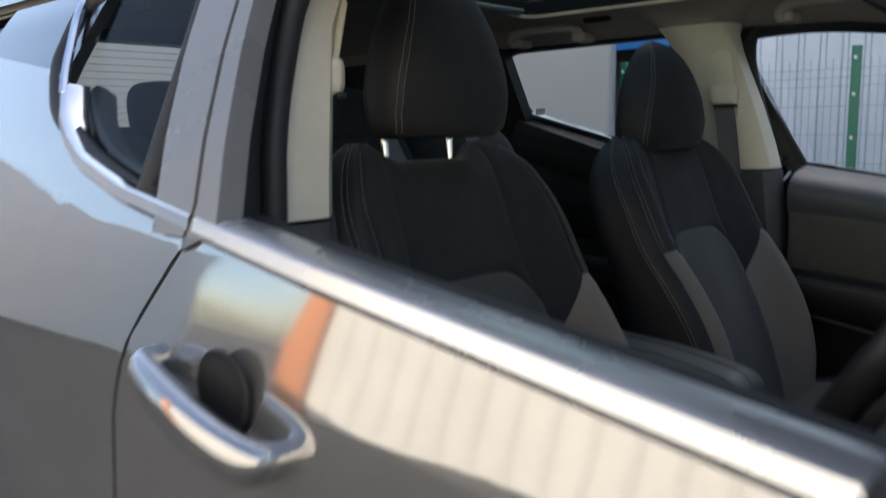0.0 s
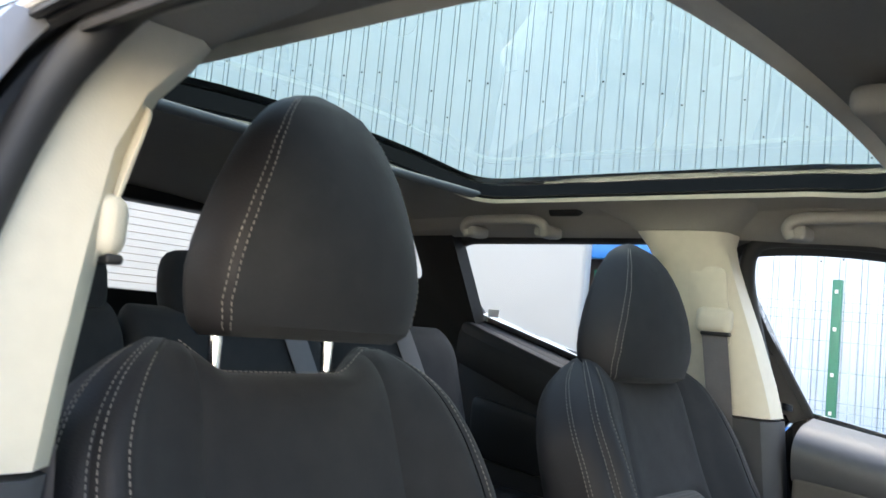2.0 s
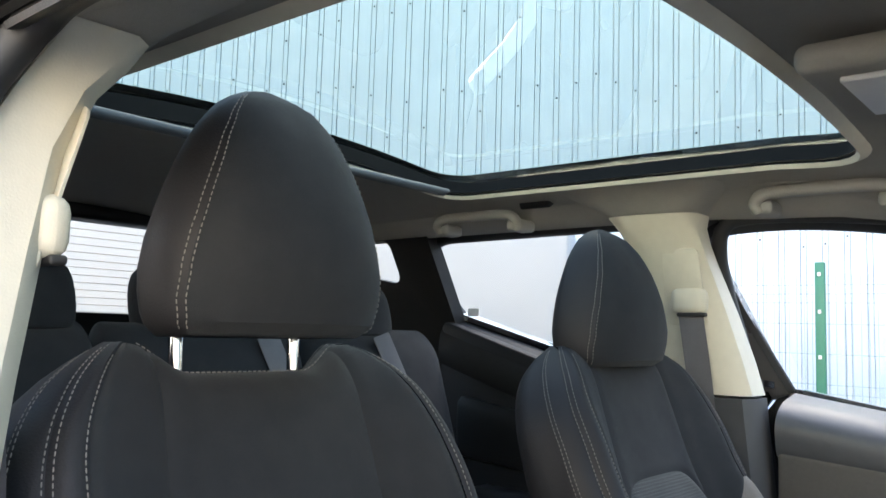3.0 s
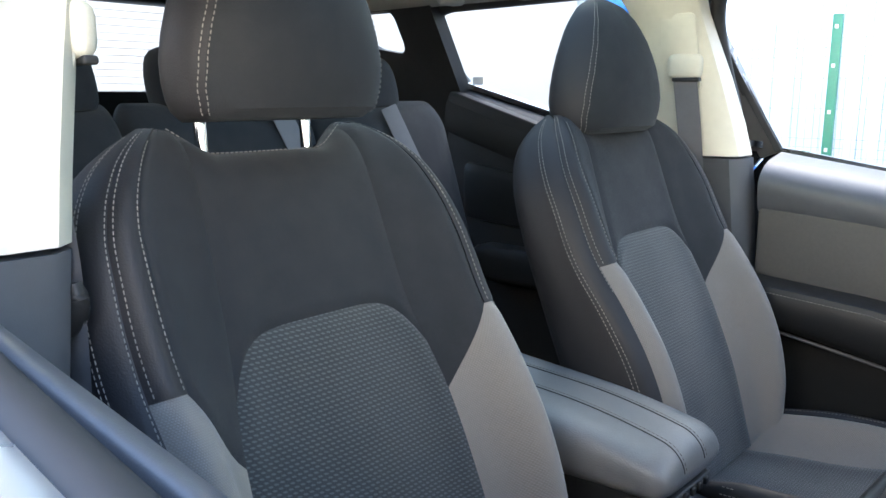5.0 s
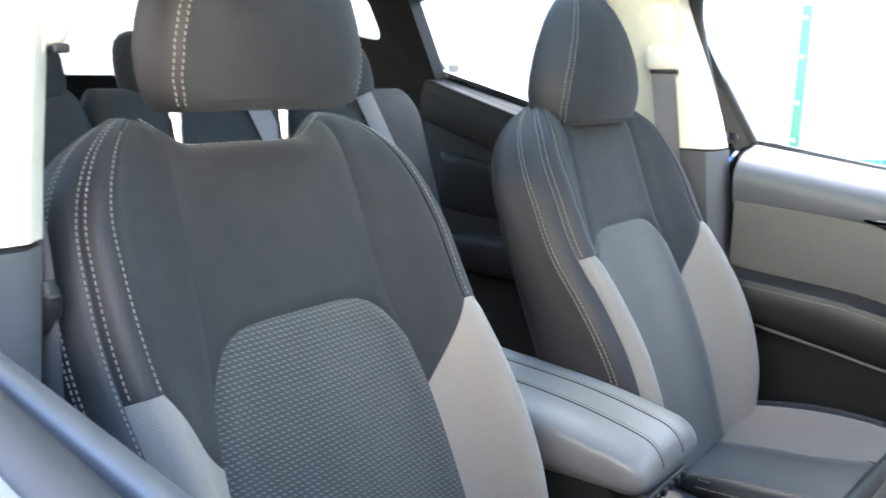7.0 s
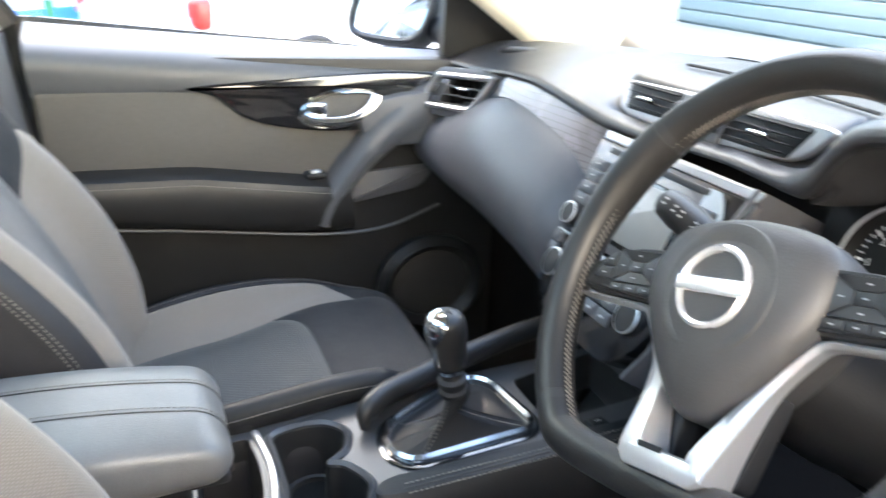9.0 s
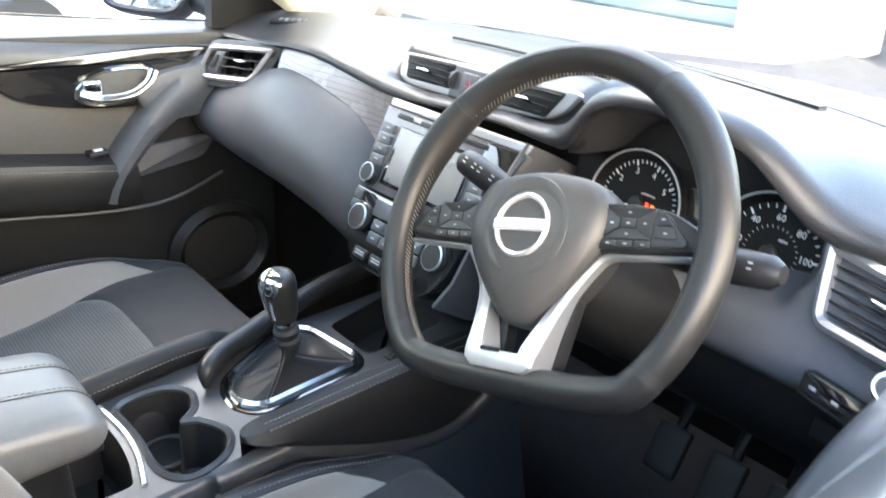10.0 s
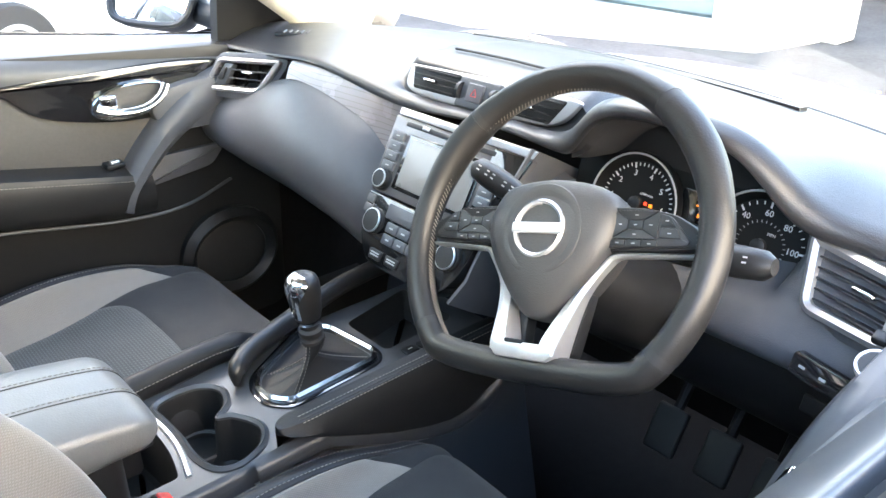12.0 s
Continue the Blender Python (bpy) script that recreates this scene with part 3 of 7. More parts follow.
# bonnet and front wings
rows = []
for i in range(13):
    t = i / 12
    rows.append([(0.72 + 0.95 * t, y, 0.915 - 0.16 * t - 0.12 * t ** 3 - 0.10 * (y / 0.8) ** 4 - 0.10 * max(0.0, t - 0.8)) for y in np.linspace(-0.86 + 0.10 * t * t, 0.86 - 0.10 * t * t, 21)])
part("bonnet", sheet(rows).join(sheet([[(x, y, z - 0.03) for x, y, z in r] for r in rows])), PAINT, body, "grey metallic bonnet")
for s in (-1, 1):
    g = shell(lambda t, z: 0.66 + 1.0 * t, lambda t, q: 0.35 + (0.90 - 0.2 * t ** 3 - 0.35) * q, 10, 10)
    part("front_wing", flip(g, s), PAINT, body)
part("front_bumper", bumper(1.80, 1), PAINT, body)
for wx in (1.05, -1.60):
    for s in (-1, 1):
        m = basis((wx, s * 0.78, 0.34), (1, 0, 0), (0, 0, 1))
        w = part("wheel", lathe([(0.20, -0.10), (0.32, -0.10), (0.34, -0.07), (0.34, 0.07), (0.32, 0.10), (0.20, 0.10)], m), RUBBER, body)
        part("rim", lathe([(0.05, -0.09), (0.205, -0.095), (0.215, -0.06), (0.215, 0.06), (0.205, 0.095), (0.05, 0.09)], m), SATIN, w)

# ---- roof with its glass panel ----
SUNX0, SUNX1, SUNY = -1.12, -0.315, 0.43


def roof_z(x, y):
    return 1.565 - 0.05 * (y / 0.6) ** 2 - 0.035 * max(0.0, (x + 0.45)) / 0.6 - 0.03 * max(0.0, -(x + 1.2)) / 0.9 - 0.10 * max(0, (x + 0.1)) ** 2


def ring_sheet(outer, inner, z_of, steps=6):
    rows = []
    for k in range(steps + 1):
        t = k / steps
        rows.append([(a[0] + (b[0] - a[0]) * t, a[1] + (b[1] - a[1]) * t, z_of(a[0] + (b[0] - a[0]) * t, a[1] + (b[1] - a[1]) * t)) for a, b in zip(outer, inner)])
    return sheet(rows, closed_u=True)


def rect(x0, x1, y, r, n=40):
    pts = rounded([(x0, -y), (x1, -y), (x1, y), (x0, y)], r, 8)
    p, per = pts + pts[:1], [0.0]
    for a, b in zip(p, p[1:]):
        per.append(per[-1] + math.dist(a, b))
    out = []
    for i in range(n * 4):
        q = per[-1] * i / (n * 4)
        j = min(len(per) - 2, int(np.searchsorted(per, q, side="right")) - 1)
        t = (q - per[j]) / max(per[j + 1] - per[j], 1e-9)
        out.append((p[j][0] + (p[j + 1][0] - p[j][0]) * t, p[j][1] + (p[j + 1][1] - p[j][1]) * t))
    return out


outer, inner = rect(-2.10, 0.10, 0.59, 0.10), rect(SUNX0 - 0.04, SUNX1 + 0.02, SUNY + 0.04, 0.08)
g = ring_sheet(outer, inner, roof_z).join(ring_sheet(outer, inner, lambda x, y: roof_z(x, y) - 0.015))
tagged(part("ceiling", g, PAINT), "grey metallic car roof with a large glass panel", "car roof", kind="structure")
inner2 = rect(SUNX0, SUNX1, SUNY, 0.07)
lin_z = lambda x, y: roof_z(x, y) - 0.052 - 0.004 * max(0, abs(y) - 0.42) / 0.1
outer3 = rect(-2.06, 0.06, 0.545, 0.10)
headliner = tagged(part("ceiling_lining", ring_sheet(outer3, inner2, lin_z), LINER), "pale cloth headliner round the glass roof", "headliner", kind="structure")
sunroof = thing("glass_roof", "large fixed green-tinted glass roof panel with black frame", "sunroof", (-0.7, 0, 1.52))
o, i2 = rect(SUNX0 - 0.02, SUNX1 + 0.01, SUNY + 0.03, 0.08), rect(SUNX0 + 0.012, SUNX1 - 0.012, SUNY - 0.010, 0.07)
rows = [[(x, y, roof_z(x, y) - 0.058) for x, y in inner2], [(x, y, roof_z(x, y) - 0.020) for x, y in o]]
part("shade_channel", sheet(rows, closed_u=True), mat("roof_channel_black", (0.008, 0.008, 0.008), 0.9, spec=0.1), sunroof, "black channel round the roof glass")
rows = [[(x, y, roof_z(x, y) - 0.058) for x, y in inner2], [(x, y, roof_z(x, y) - 0.065) for x, y in rect(SUNX0 - 0.004, SUNX1 + 0.004, SUNY + 0.004, 0.07)], [(x, y, roof_z(x, y) - 0.058) for x, y in rect(SUNX0 - 0.014, SUNX1 + 0.014, SUNY + 0.014, 0.07)], [(x, y, roof_z(x, y) - 0.051) for x, y in rect(SUNX0 - 0.018, SUNX1 + 0.018, SUNY + 0.018, 0.07)]]
part("opening_trim", sheet(rows, closed_u=True), CREAM, sunroof, "pale rolled trim round the roof opening")
rows = [[(SUNX0 - 0.03 + (SUNX1 - SUNX0 + 0.05) * a / 12, -SUNY - 0.03 + 2 * (SUNY + 0.03) * b / 12, 0) for b in range(13)] for a in range(13)]
rows = [[(x, y, roof_z(x, y) - 0.018) for x, y, _ in r] for r in rows]
pane = part("glass_pane", sheet(rows), TINT, sunroof, "green-tinted roof glass")
part("blind_bar", tube([(SUNX0 + 0.006, -0.42, 1.490), (SUNX0 + 0.006, 0.42, 1.490)], 0.009, 10), GREYPLASTIC, sunroof, "grey roller blind pull bar")
# visors
for s in (-1, 1):
    v = thing("sun_visor", "grey sun visor folded up against the headliner", "sun visor", (-0.1, s * 0.36, 1.44), "sun visors")
    m = basis((-0.02, s * 0.34, 1.425), (0, 1, 0), (-1, 0, 0.16))
    part("visor_panel", Geo().join(box((0.40, 0.17, 0.022), (0, 0, 0), 0.010), m), LINER, v)
    part("visor_clip", box((0.03, 0.03, 0.02), (-0.09, s * 0.12, 1.455), 0.006), CREAM, v)
c = thing("overhead_console", "grey overhead console with reading lamps", "interior lamp", (-0.2, 0, 1.47))
part("console_body", Geo().join(box((0.16, 0.20, 0.03), (0, 0, 0), 0.012), pose(-0.18, 0, 1.468)), LINER, c)
part("lamp_lens", box((0.05, 0.14, 0.006), (-0.20, 0, 1.450), 0.002), WHITEINK, c)
# rear-view mirror is above the view; grab handles on the rails
for s, x in ((1, -1.125), (1, -0.405), (-1, -1.125)):
    h = thing("grab_handle", "folded pale plastic grab handle above the window", "grab handle", (x, s * 0.6, 1.43), "grab handles")
    L = 0.105
    p = spline([(x - L, s * 0.540, 1.424), (x - L - 0.004, s * 0.532, 1.440), (x - L + 0.020, s * 0.528, 1.453), (x, s * 0.527, 1.455), (x + L - 0.020, s * 0.528, 1.453), (x + L + 0.004, s * 0.532, 1.440), (x + L, s * 0.540, 1.424)], 6)
    part("grip", tube(p, 0.011, 10), GRIP, h)
    for e in (-1, 1):
        part("end_cap", box((0.040, 0.060, 0.026), (x + e * (L - 0.004), s * 0.562, 1.432), 0.009), GRIP, h)
l_ = thing("reading_lamp", "small grey ceiling reading lamp", "interior lamp", (-1.02, 0.6, 1.43))
part("lamp_housing", Geo().join(box((0.075, 0.035, 0.018), (0, 0, 0), 0.006), pose(-0.96, 0.530, 1.474, 30, 0, 0)), HARD, l_)

# ---- windscreen ----
rows = []
for i in range(13):
    t = i / 12
    rows.append([(0.76 - 0.70 * t - 0.16 * (y / 0.7) ** 2 * (1 - 0.6 * t), y * (1 - 0.12 * t), 1.02 + 0.44 * t - 0.03 * t * t) for y in np.linspace(-0.70, 0.70, 17)])
ws = tagged(part("window_1", sheet(rows), SCREENGLASS), "clear laminated windscreen", "windscreen", kind="structure")
ws.visible_shadow = False

# ---- doors ----


def door(s, front=True):
    curve = R_WIN if s > 0 else R_WIN_DRIVER
    which = "front" if front else "rear"
    number = (1 if s < 0 else 2) + (0 if front else 2)
    d = thing(f"door_{number}", f"closed {which} car door, grey outside and black inside", "car door", (-0.1 if front else -1.0, s * 0.8, 0.7), "car doors", "structure")
    if front:
        g = shell(lambda t, z: gap_x(z) + 0.004 + (0.62 - gap_x(z)) * t, lambda t, q: 0.36 + (belt(gap_x(1.0) + (0.62 - gap_x(1.0)) * t, s) - 0.006 - 0.36) * q, 40, 24)
    else:
        g = shell(lambda t, z: gap_x(z) - 0.004 + (-1.46 - gap_x(z)) * t, lambda t, q: 0.36 + (belt(gap_x(1.2) + (-1.46 - gap_x(1.2)) * t, s) - 0.006 - 0.36) * q, 48, 24)
    skin = part("outer_skin", flip(g, s), PAINT, d, "grey metallic door skin")
    # belt moulding: bright strip outside, black lip and slot inside
    x0, x1 = (-0.565, 0.60) if front else ((-1.44, -0.575) if s > 0 else (-1.015, -0.575))
    xs = np.linspace(x0, x1, 60)
    ring = lambda dy, dz, prof: loft([[(x, yw(belt(x, s)) + dy + a, belt(x, s) + dz + b) for a, b in prof] for x in xs])
    if not (front and s > 0):
        part("belt_moulding", flip(ring(0, 0, [(0.002, -0.012), (0.009, -0.002), (0.006, 0.012), (-0.006, 0.016), (-0.042, 0.014), (-0.050, 0.010), (-0.050, -0.02), (0.0, -0.02)] if front and s < 0 else [(0.002, -0.012), (0.009, -0.002), (0.006, 0.012), (-0.006, 0.017), (-0.036, 0.013), (-0.038, 0.0)]), s), STRIP if front else CHROME, d, "bright metal strip along the window sill")
    if s < 0:
        part("window_seal", flip(ring(-0.051, 0.0, [(0.0, -0.004), (0.0, 0.007), (-0.006, 0.010), (-0.016, 0.011), (-0.026, 0.008), (-0.033, 0.001), (-0.036, -0.010), (-0.036, -0.03), (0.0, -0.03)]) if front else ring(-0.044, 0.0, [(0.006, 0.0), (0.006, 0.010), (-0.002, 0.015), (-0.014, 0.012), (-0.030, 0.0), (-0.030, -0.02), (0.0, -0.02)]), s), RUBBER, d, "black rubber window seal")
    if front and s < 0:
        part("slot_floor", flip(ring(-0.080, -0.040, [(0.0, 0.0), (0.0, 0.006), (-0.024, 0.006), (-0.024, 0.0)]), s), RUBBER, d)
    # outer handle
    hx = -0.495 if front else -1.30
    yo = yw(0.93)
    # shallow dish on the skin; its black stands in for the recess's shade
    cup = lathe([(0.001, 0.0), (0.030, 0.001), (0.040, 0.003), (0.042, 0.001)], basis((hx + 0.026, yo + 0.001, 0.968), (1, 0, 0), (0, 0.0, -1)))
    hd = part("handle_cup", flip(cup, s), HARD, d, "shallow black dish for the shaded recess behind the handle")
    p = spline([(hx - 0.088, yo - 0.002, 0.981), (hx - 0.080, yo + 0.022, 0.978), (hx - 0.055, yo + 0.031, 0.971), (hx, yo + 0.036, 0.956), (hx + 0.06, yo + 0.036, 0.941), (hx + 0.095, yo + 0.030, 0.932), (hx + 0.108, yo + 0.018, 0.929), (hx + 0.112, yo - 0.002, 0.928)], 6)
    part("outer_handle", flip(tube(p, [0.012 + 0.005 * math.sin(math.pi * i / (len(p) - 1)) for i in range(len(p))], 16, squash=1.3), s), PAINT, d, "silver-grey door pull handle")
    if front:
        # window frame over the opening
        arch = spline([(-0.550, 1.10), (-0.596, 1.20), (-0.638, 1.30), (-0.660, 1.365), (-0.656, 1.405), (-0.622, 1.425), (-0.54, 1.431), (-0.45, 1.429), (-0.35, 1.419), (-0.22, 1.398), (-0.135, 1.374), (-0.05, 1.337), (0.10, 1.262), (0.30, 1.130), (0.45, 1.015)], 5)
        part("window_frame", flip(sweep(arch, [(0.0, -0.002), (0.004, 0.003), (0.020, 0.006), (0.034, 0.003), (0.037, -0.006), (0.037, -0.030), (0.0, -0.030)]), s), FRAME, d, "satin grey window frame")
        part("glass_run", flip(sweep(arch, [(0.001, -0.006), (-0.005, -0.003), (-0.009, -0.006), (-0.010, -0.012), (-0.006, -0.016), (-0.010, -0.020), (-0.012, -0.028), (0.0, -0.034)]), s), RUBBER, d, "black rubber glass run")
        part("inner_lip", flip(sweep(arch[26:], [(-0.010, -0.030), (-0.022, -0.030), (-0.027, -0.036), (-0.024, -0.044), (-0.010, -0.046)]), s), HARD, d)
        # inner side
        pane_y = 0.735
        low = 0.0 if s > 0 else -0.055
        M = basis((0, pane_y, low), (1, 0, 0), (0, 0, 1))
        lower = rounded([(-0.52, 0.36), (0.28, 0.36), (0.30, 0.80), (0.22, 1.0), (-0.535, 1.06)], 0.04)
        part("door_card", flip(slab(lower, 0.030, M, 0.008), s), HARD, d, "black moulded door panel")
        # upper pad
        prof = lambda x: [(0.825, belt(x) - 0.03), (0.820, belt(x) - 0.002), (0.780, belt(x) - 0.006), (0.735, belt(x) - 0.015), (0.703, belt(x) - 0.032), (0.688, belt(x) - 0.055), (0.690, belt(x) - 0.085), (0.700, belt(x) - lin(x, [(-0.53, 0.112), (0.10, 0.062), (0.24, 0.045)])), (0.73, belt(x) - 0.105)]
        if s < 0:
            # the open window's sill: the pad starts behind the slot and rolls down inwards
            def prof(x):
                b = belt(x) - 0.012
                return [(0.762, b - 0.05), (0.762, b - 0.012), (0.757, b - 0.003), (0.747, b - 0.006), (0.731, b - 0.020), (0.712, b - 0.045), (0.696, b - 0.075), (0.683, b - 0.110), (0.676, b - 0.150), (0.677, b - 0.185), (0.686, b - 0.200), (0.73, b - 0.200)]
        g = loft([[(x, y, z) for y, z in spline(prof(x), 3)] for x in np.linspace(-0.535 if s > 0 else -0.575, 0.235, 20)])
        part("upper_pad", flip(g, s), GREYPLASTIC, d, "soft charcoal upper door pad")
        # cloth insert
        out = rounded([(-0.533, 1.000), (-0.533, 0.862), (-0.30, 0.836), (-0.07, 0.790), (0.00, 0.80), (0.045, 0.86), (0.06, 0.935), (-0.2, 0.985)], [0.012, 0.012, 0.08, 0.04, 0.03, 0.03, 0.03, 0.08], 6)
        part("cloth_insert", flip(slab(out, 0.043, M, 0.008), s), DOORCLOTH, d, "grey cloth door insert")
        # gloss strip and handle
        out = spline([(-0.29, 0.990), (-0.245, 0.968), (-0.20, 0.928), (-0.13, 0.903), (-0.03, 0.886), (0.05, 0.890), (0.11, 0.925), (0.19, 0.938), (0.205, 0.965), (0.10, 0.985), (-0.1, 0.992)], 5, True)
        strip = part("gloss_panel", flip(slab(out, 0.050, M, 0.006), s), GLOSS if s > 0 else GREYPLASTIC, d, "gloss black door strip" if s > 0 else "charcoal door strip")
        oval = [(-0.025 + 0.078 * math.copysign(abs(math.cos(a)) ** 0.8, math.cos(a)) + 0.012 * math.sin(a), 0.928 + 0.033 * math.sin(a)) for a in np.linspace(0, 2 * math.pi, 37)[:-1]]
        part("handle_bezel", flip(band(oval, scaled(oval, 0.0045), 0.056, M, 0.002), s), CHROME, strip)
        part("handle_bowl", flip(slab(scaled(oval, 0.004), 0.0525, M, 0.001), s), DOORCLOTH, strip)
        p = spline([(-0.095, pane_y - 0.058, 0.925 + low), (-0.06, pane_y - 0.066, 0.913 + low), (-0.01, pane_y - 0.072, 0.914 + low), (0.025, pane_y - 0.070, 0.930 + low), (0.042, pane_y - 0.064, 0.950 + low)], 6)
        part("inner_handle", flip(tube(p, [0.015 - 0.003 * (i / 24) for i in range(25)], 12, squash=0.7), s), CHROME, strip, "chrome inner door handle")
        part("lock_tab", flip(box((0.034, 0.012, 0.026), (-0.072, pane_y - 0.060, 0.934 + low), 0.005), s), CHROME, strip)
        # armrest
        rings = []
        for x in np.linspace(-0.53, -0.02, 18):
            zt = lin(x, [(-0.53, 0.862), (-0.30, 0.845), (-0.07, 0.800), (-0.02, 0.785)])
            zb = lin(x, [(-0.53, 0.785), (-0.30, 0.745), (-0.07, 0.705), (-0.02, 0.70)])
            w = 0.628 + 0.02 * max(0, (x + 0.1) / 0.1)
            rings.append([(x, pane_y, zt + 0.005), (x, w + 0.03, zt + 0.004), (x, w + 0.008, zt - 0.004), (x, w, zt - 0.022), (x, w + 0.004, zb + 0.02), (x, w + 0.022, zb), (x, pane_y, zb)])
        arm = part("armrest", flip(loft(rings), s), LEATHER, d, "black padded armrest with stitched edge")
        ln = [(x, 0.6275 + 0.004, lin(x, [(-0.53, 0.862), (-0.30, 0.845), (-0.07, 0.800)]) - 0.014) for x in np.linspace(-0.52, -0.06, 30)]
        tagged(part("stitching", flip(along(ln, 0.007, 0.0048, 0.0008), s), THREAD, arm), kind="stuff")
        ln = spline([(-0.53, 0.664, 0.772), (-0.30, 0.664, 0.735), (-0.08, 0.664, 0.697), (0.05, 0.675, 0.690), (0.17, 0.70, 0.712)], 8)
        part("trim_line", flip(tube(ln, 0.0035, 8), s), GREYPLASTIC, arm, "pale grey line under the armrest")
        part("window_switch", flip(box((0.036, 0.030, 0.010), (-0.085, 0.668, 0.815), 0.003), s), HARD, arm)
        part("switch_key", flip(box((0.018, 0.012, 0.006), (-0.085, 0.662, 0.822), 0.002), s), SATIN, arm)
        # grab pull rising to the dash
        p = spline([(-0.084, 0.722), (-0.062, 0.766), (-0.010, 0.825), (0.05, 0.875), (0.11, 0.905), (0.19, 0.930)], 7)
        rings = []
        for i, (x, z) in enumerate(p):
            q = np.array(p[min(i + 1, len(p) - 1)]) - np.array(p[max(i - 1, 0)])
            nx, nz = -q[1] / np.linalg.norm(q), q[0] / np.linalg.norm(q)
            t = i / (len(p) - 1)
            h, yi = 0.021 + 0.030 * t * t, 0.632 + 0.03 * t * t
            rings.append([(x + nx * a, y, z + nz * a) for a, y in ((h, 0.735), (h, yi + 0.03), (h * 0.8, yi + 0.012), (h * 0.3, yi + 0.002), (-h * 0.4, yi + 0.004), (-h, yi + 0.022), (-h, 0.735))])
        pull = part("door_pull", flip(loft(rings), s), GREYPLASTIC, d, "charcoal door pull rising to the dashboard")
        out = rounded([(0.030, 0.852), (-0.002, 0.906), (0.036, 0.942), (0.090, 0.950), (0.175, 0.952), (0.175, 0.850)], [0.02, 0.02, 0.02, 0.02, 0.005, 0.005], 4)
        part("pull_panel", flip(slab(out, 0.072, M, 0.010), s), GREYPLASTIC, pull)
        if s < 0:
            mk = basis((0.115, -0.668, 0.935), (0.85, 0, 0.35), (0, -1, 0))
            part("mirror_switch", lathe([(0.017, 0), (0.017, 0.006), (0.012, 0.008), (0.001, 0.008)], mk), HARD, pull)
            part("mirror_switch_ring", lathe([(0.016, 0), (0.019, 0), (0.019, 0.007), (0.016, 0.0085)], mk, 32, False), SATIN, pull)
            for e in (-0.012, 0.012):
                part("window_key", Geo().join(box((0.014, 0.016, 0.010), (0.034, e, 0.004), 0.003), mk), HARD, pull)
        out = rounded([(-0.05, 0.735), (0.13, 0.755), (0.17, 0.80), (0.02, 0.80)], 0.015)
        part("pull_pocket", flip(slab(out, 0.040, M, 0.004), s), PLASTIC, d)
        sp = [(0.145 + 0.118 * math.cos(a), 0.545 + 0.105 * math.sin(a)) for a in np.linspace(0, 2 * math.pi, 33)[:-1]]
        part("speaker_ring", flip(band(sp, scaled(sp, 0.032), 0.048, M, 0.016), s), HARD, d, "bulged black speaker ring")
        part("speaker_grille", flip(slab(scaled(sp, 0.030), 0.042, M, 0.004), s), RUBBER, d)
        rings = [[(x, pane_y, 0.55), (x, 0.655, 0.54), (x, 0.65, 0.50), (x, 0.66, 0.40), (x, pane_y, 0.39)] for x in np.linspace(-0.45, -0.02, 8)]
        part("door_pocket", flip(loft(rings), s), HARD, d)
        # sail panel in the corner of the window
        g = Geo().add([(0.20, 0.745, 1.00), (0.43, 0.745, 0.985), (0.235, 0.705, 1.175), (0.20, 0.705, 1.18), (0.20, 0.775, 1.00), (0.43, 0.775, 0.985), (0.235, 0.735, 1.175), (0.20, 0.735, 1.18)], [(0, 1, 2, 3), (4, 5, 6, 7), (0, 1, 5, 4), (1, 2, 6, 5), (2, 3, 7, 6), (3, 0, 4, 7)])
        part("sail_panel", flip(g, s), HARD, d, "black triangular mirror corner panel")
    else:
        M = basis((0, 0.735, 0), (1, 0, 0), (0, 0, 1))
        lower = rounded([(-1.36, 0.36), (-0.78, 0.36), (-0.76, 1.10), (-1.05, 1.14), (-1.36, 1.23)], 0.03)
        part("door_card", flip(slab(lower, 0.030, M, 0.008), s), REARTRIM, d)
        g = loft([[(x, min(y, yw(z) - 0.030 - 0.02 * (0.80 - y)), z) for y, z in ((0.80, belt(x, s) - 0.02), (0.78, belt(x, s) - 0.003), (0.745, belt(x, s) - 0.008), (0.715, belt(x, s) - 0.022), (0.700, belt(x, s) - 0.05), (0.694, belt(x, s) - 0.105), (0.700, belt(x, s) - 0.118), (0.74, belt(x, s) - 0.12))] for x in np.linspace(-1.36 if s > 0 else -1.0, -0.75, 16)])
        part("upper_pad", flip(g, s), REARTRIM, d)
        # raised black plastic slab; its dark colour stands in for a shaded recess
        out = rounded([(-1.30, 0.90), (-0.80, 0.87), (-0.80, 0.98), (-1.30, 1.05)], 0.03)
        part("cloth_insert", flip(slab(out, 0.040, M, 0.012), s), HARD, d)
        part("armrest", flip(box((0.42, 0.10, 0.09), (-1.02, 0.685, 0.80), 0.025), s), LEATHER, d)
        q = [(x, yw(z) - 0.012, z) for x, z in rounded(curve, 0.035, 4)]
        q.append(q[0])
        part("window_frame", flip(tube(q, 0.016, 10), s), RUBBER, d)
        a = [(x, yw(z) - 0.018, z) for x, z in curve]
        gl = part("window_pane", flip(Geo().add(a, [tuple(range(len(a)))]), s), CLEARGLASS, d)
        gl.visible_shadow = False
        if s > 0:
            lab = part("etched_mark", box((0.035, 0.001, 0.02), (-1.30, yw(1.25) - 0.024, 1.250), 0), WHITEINK, gl)
    return d


for s in (-1, 1):
    door(s, True)
    door(s, False)
a = [(x, yw(max(z, 1.05)) - 0.018, z) for x, z in F_WIN]
d3 = bpy.data.objects["door_2"]
gl = part("window_pane", Geo().add(a, [tuple(range(len(a)))]), GLASS, d3, "clear raised side window")
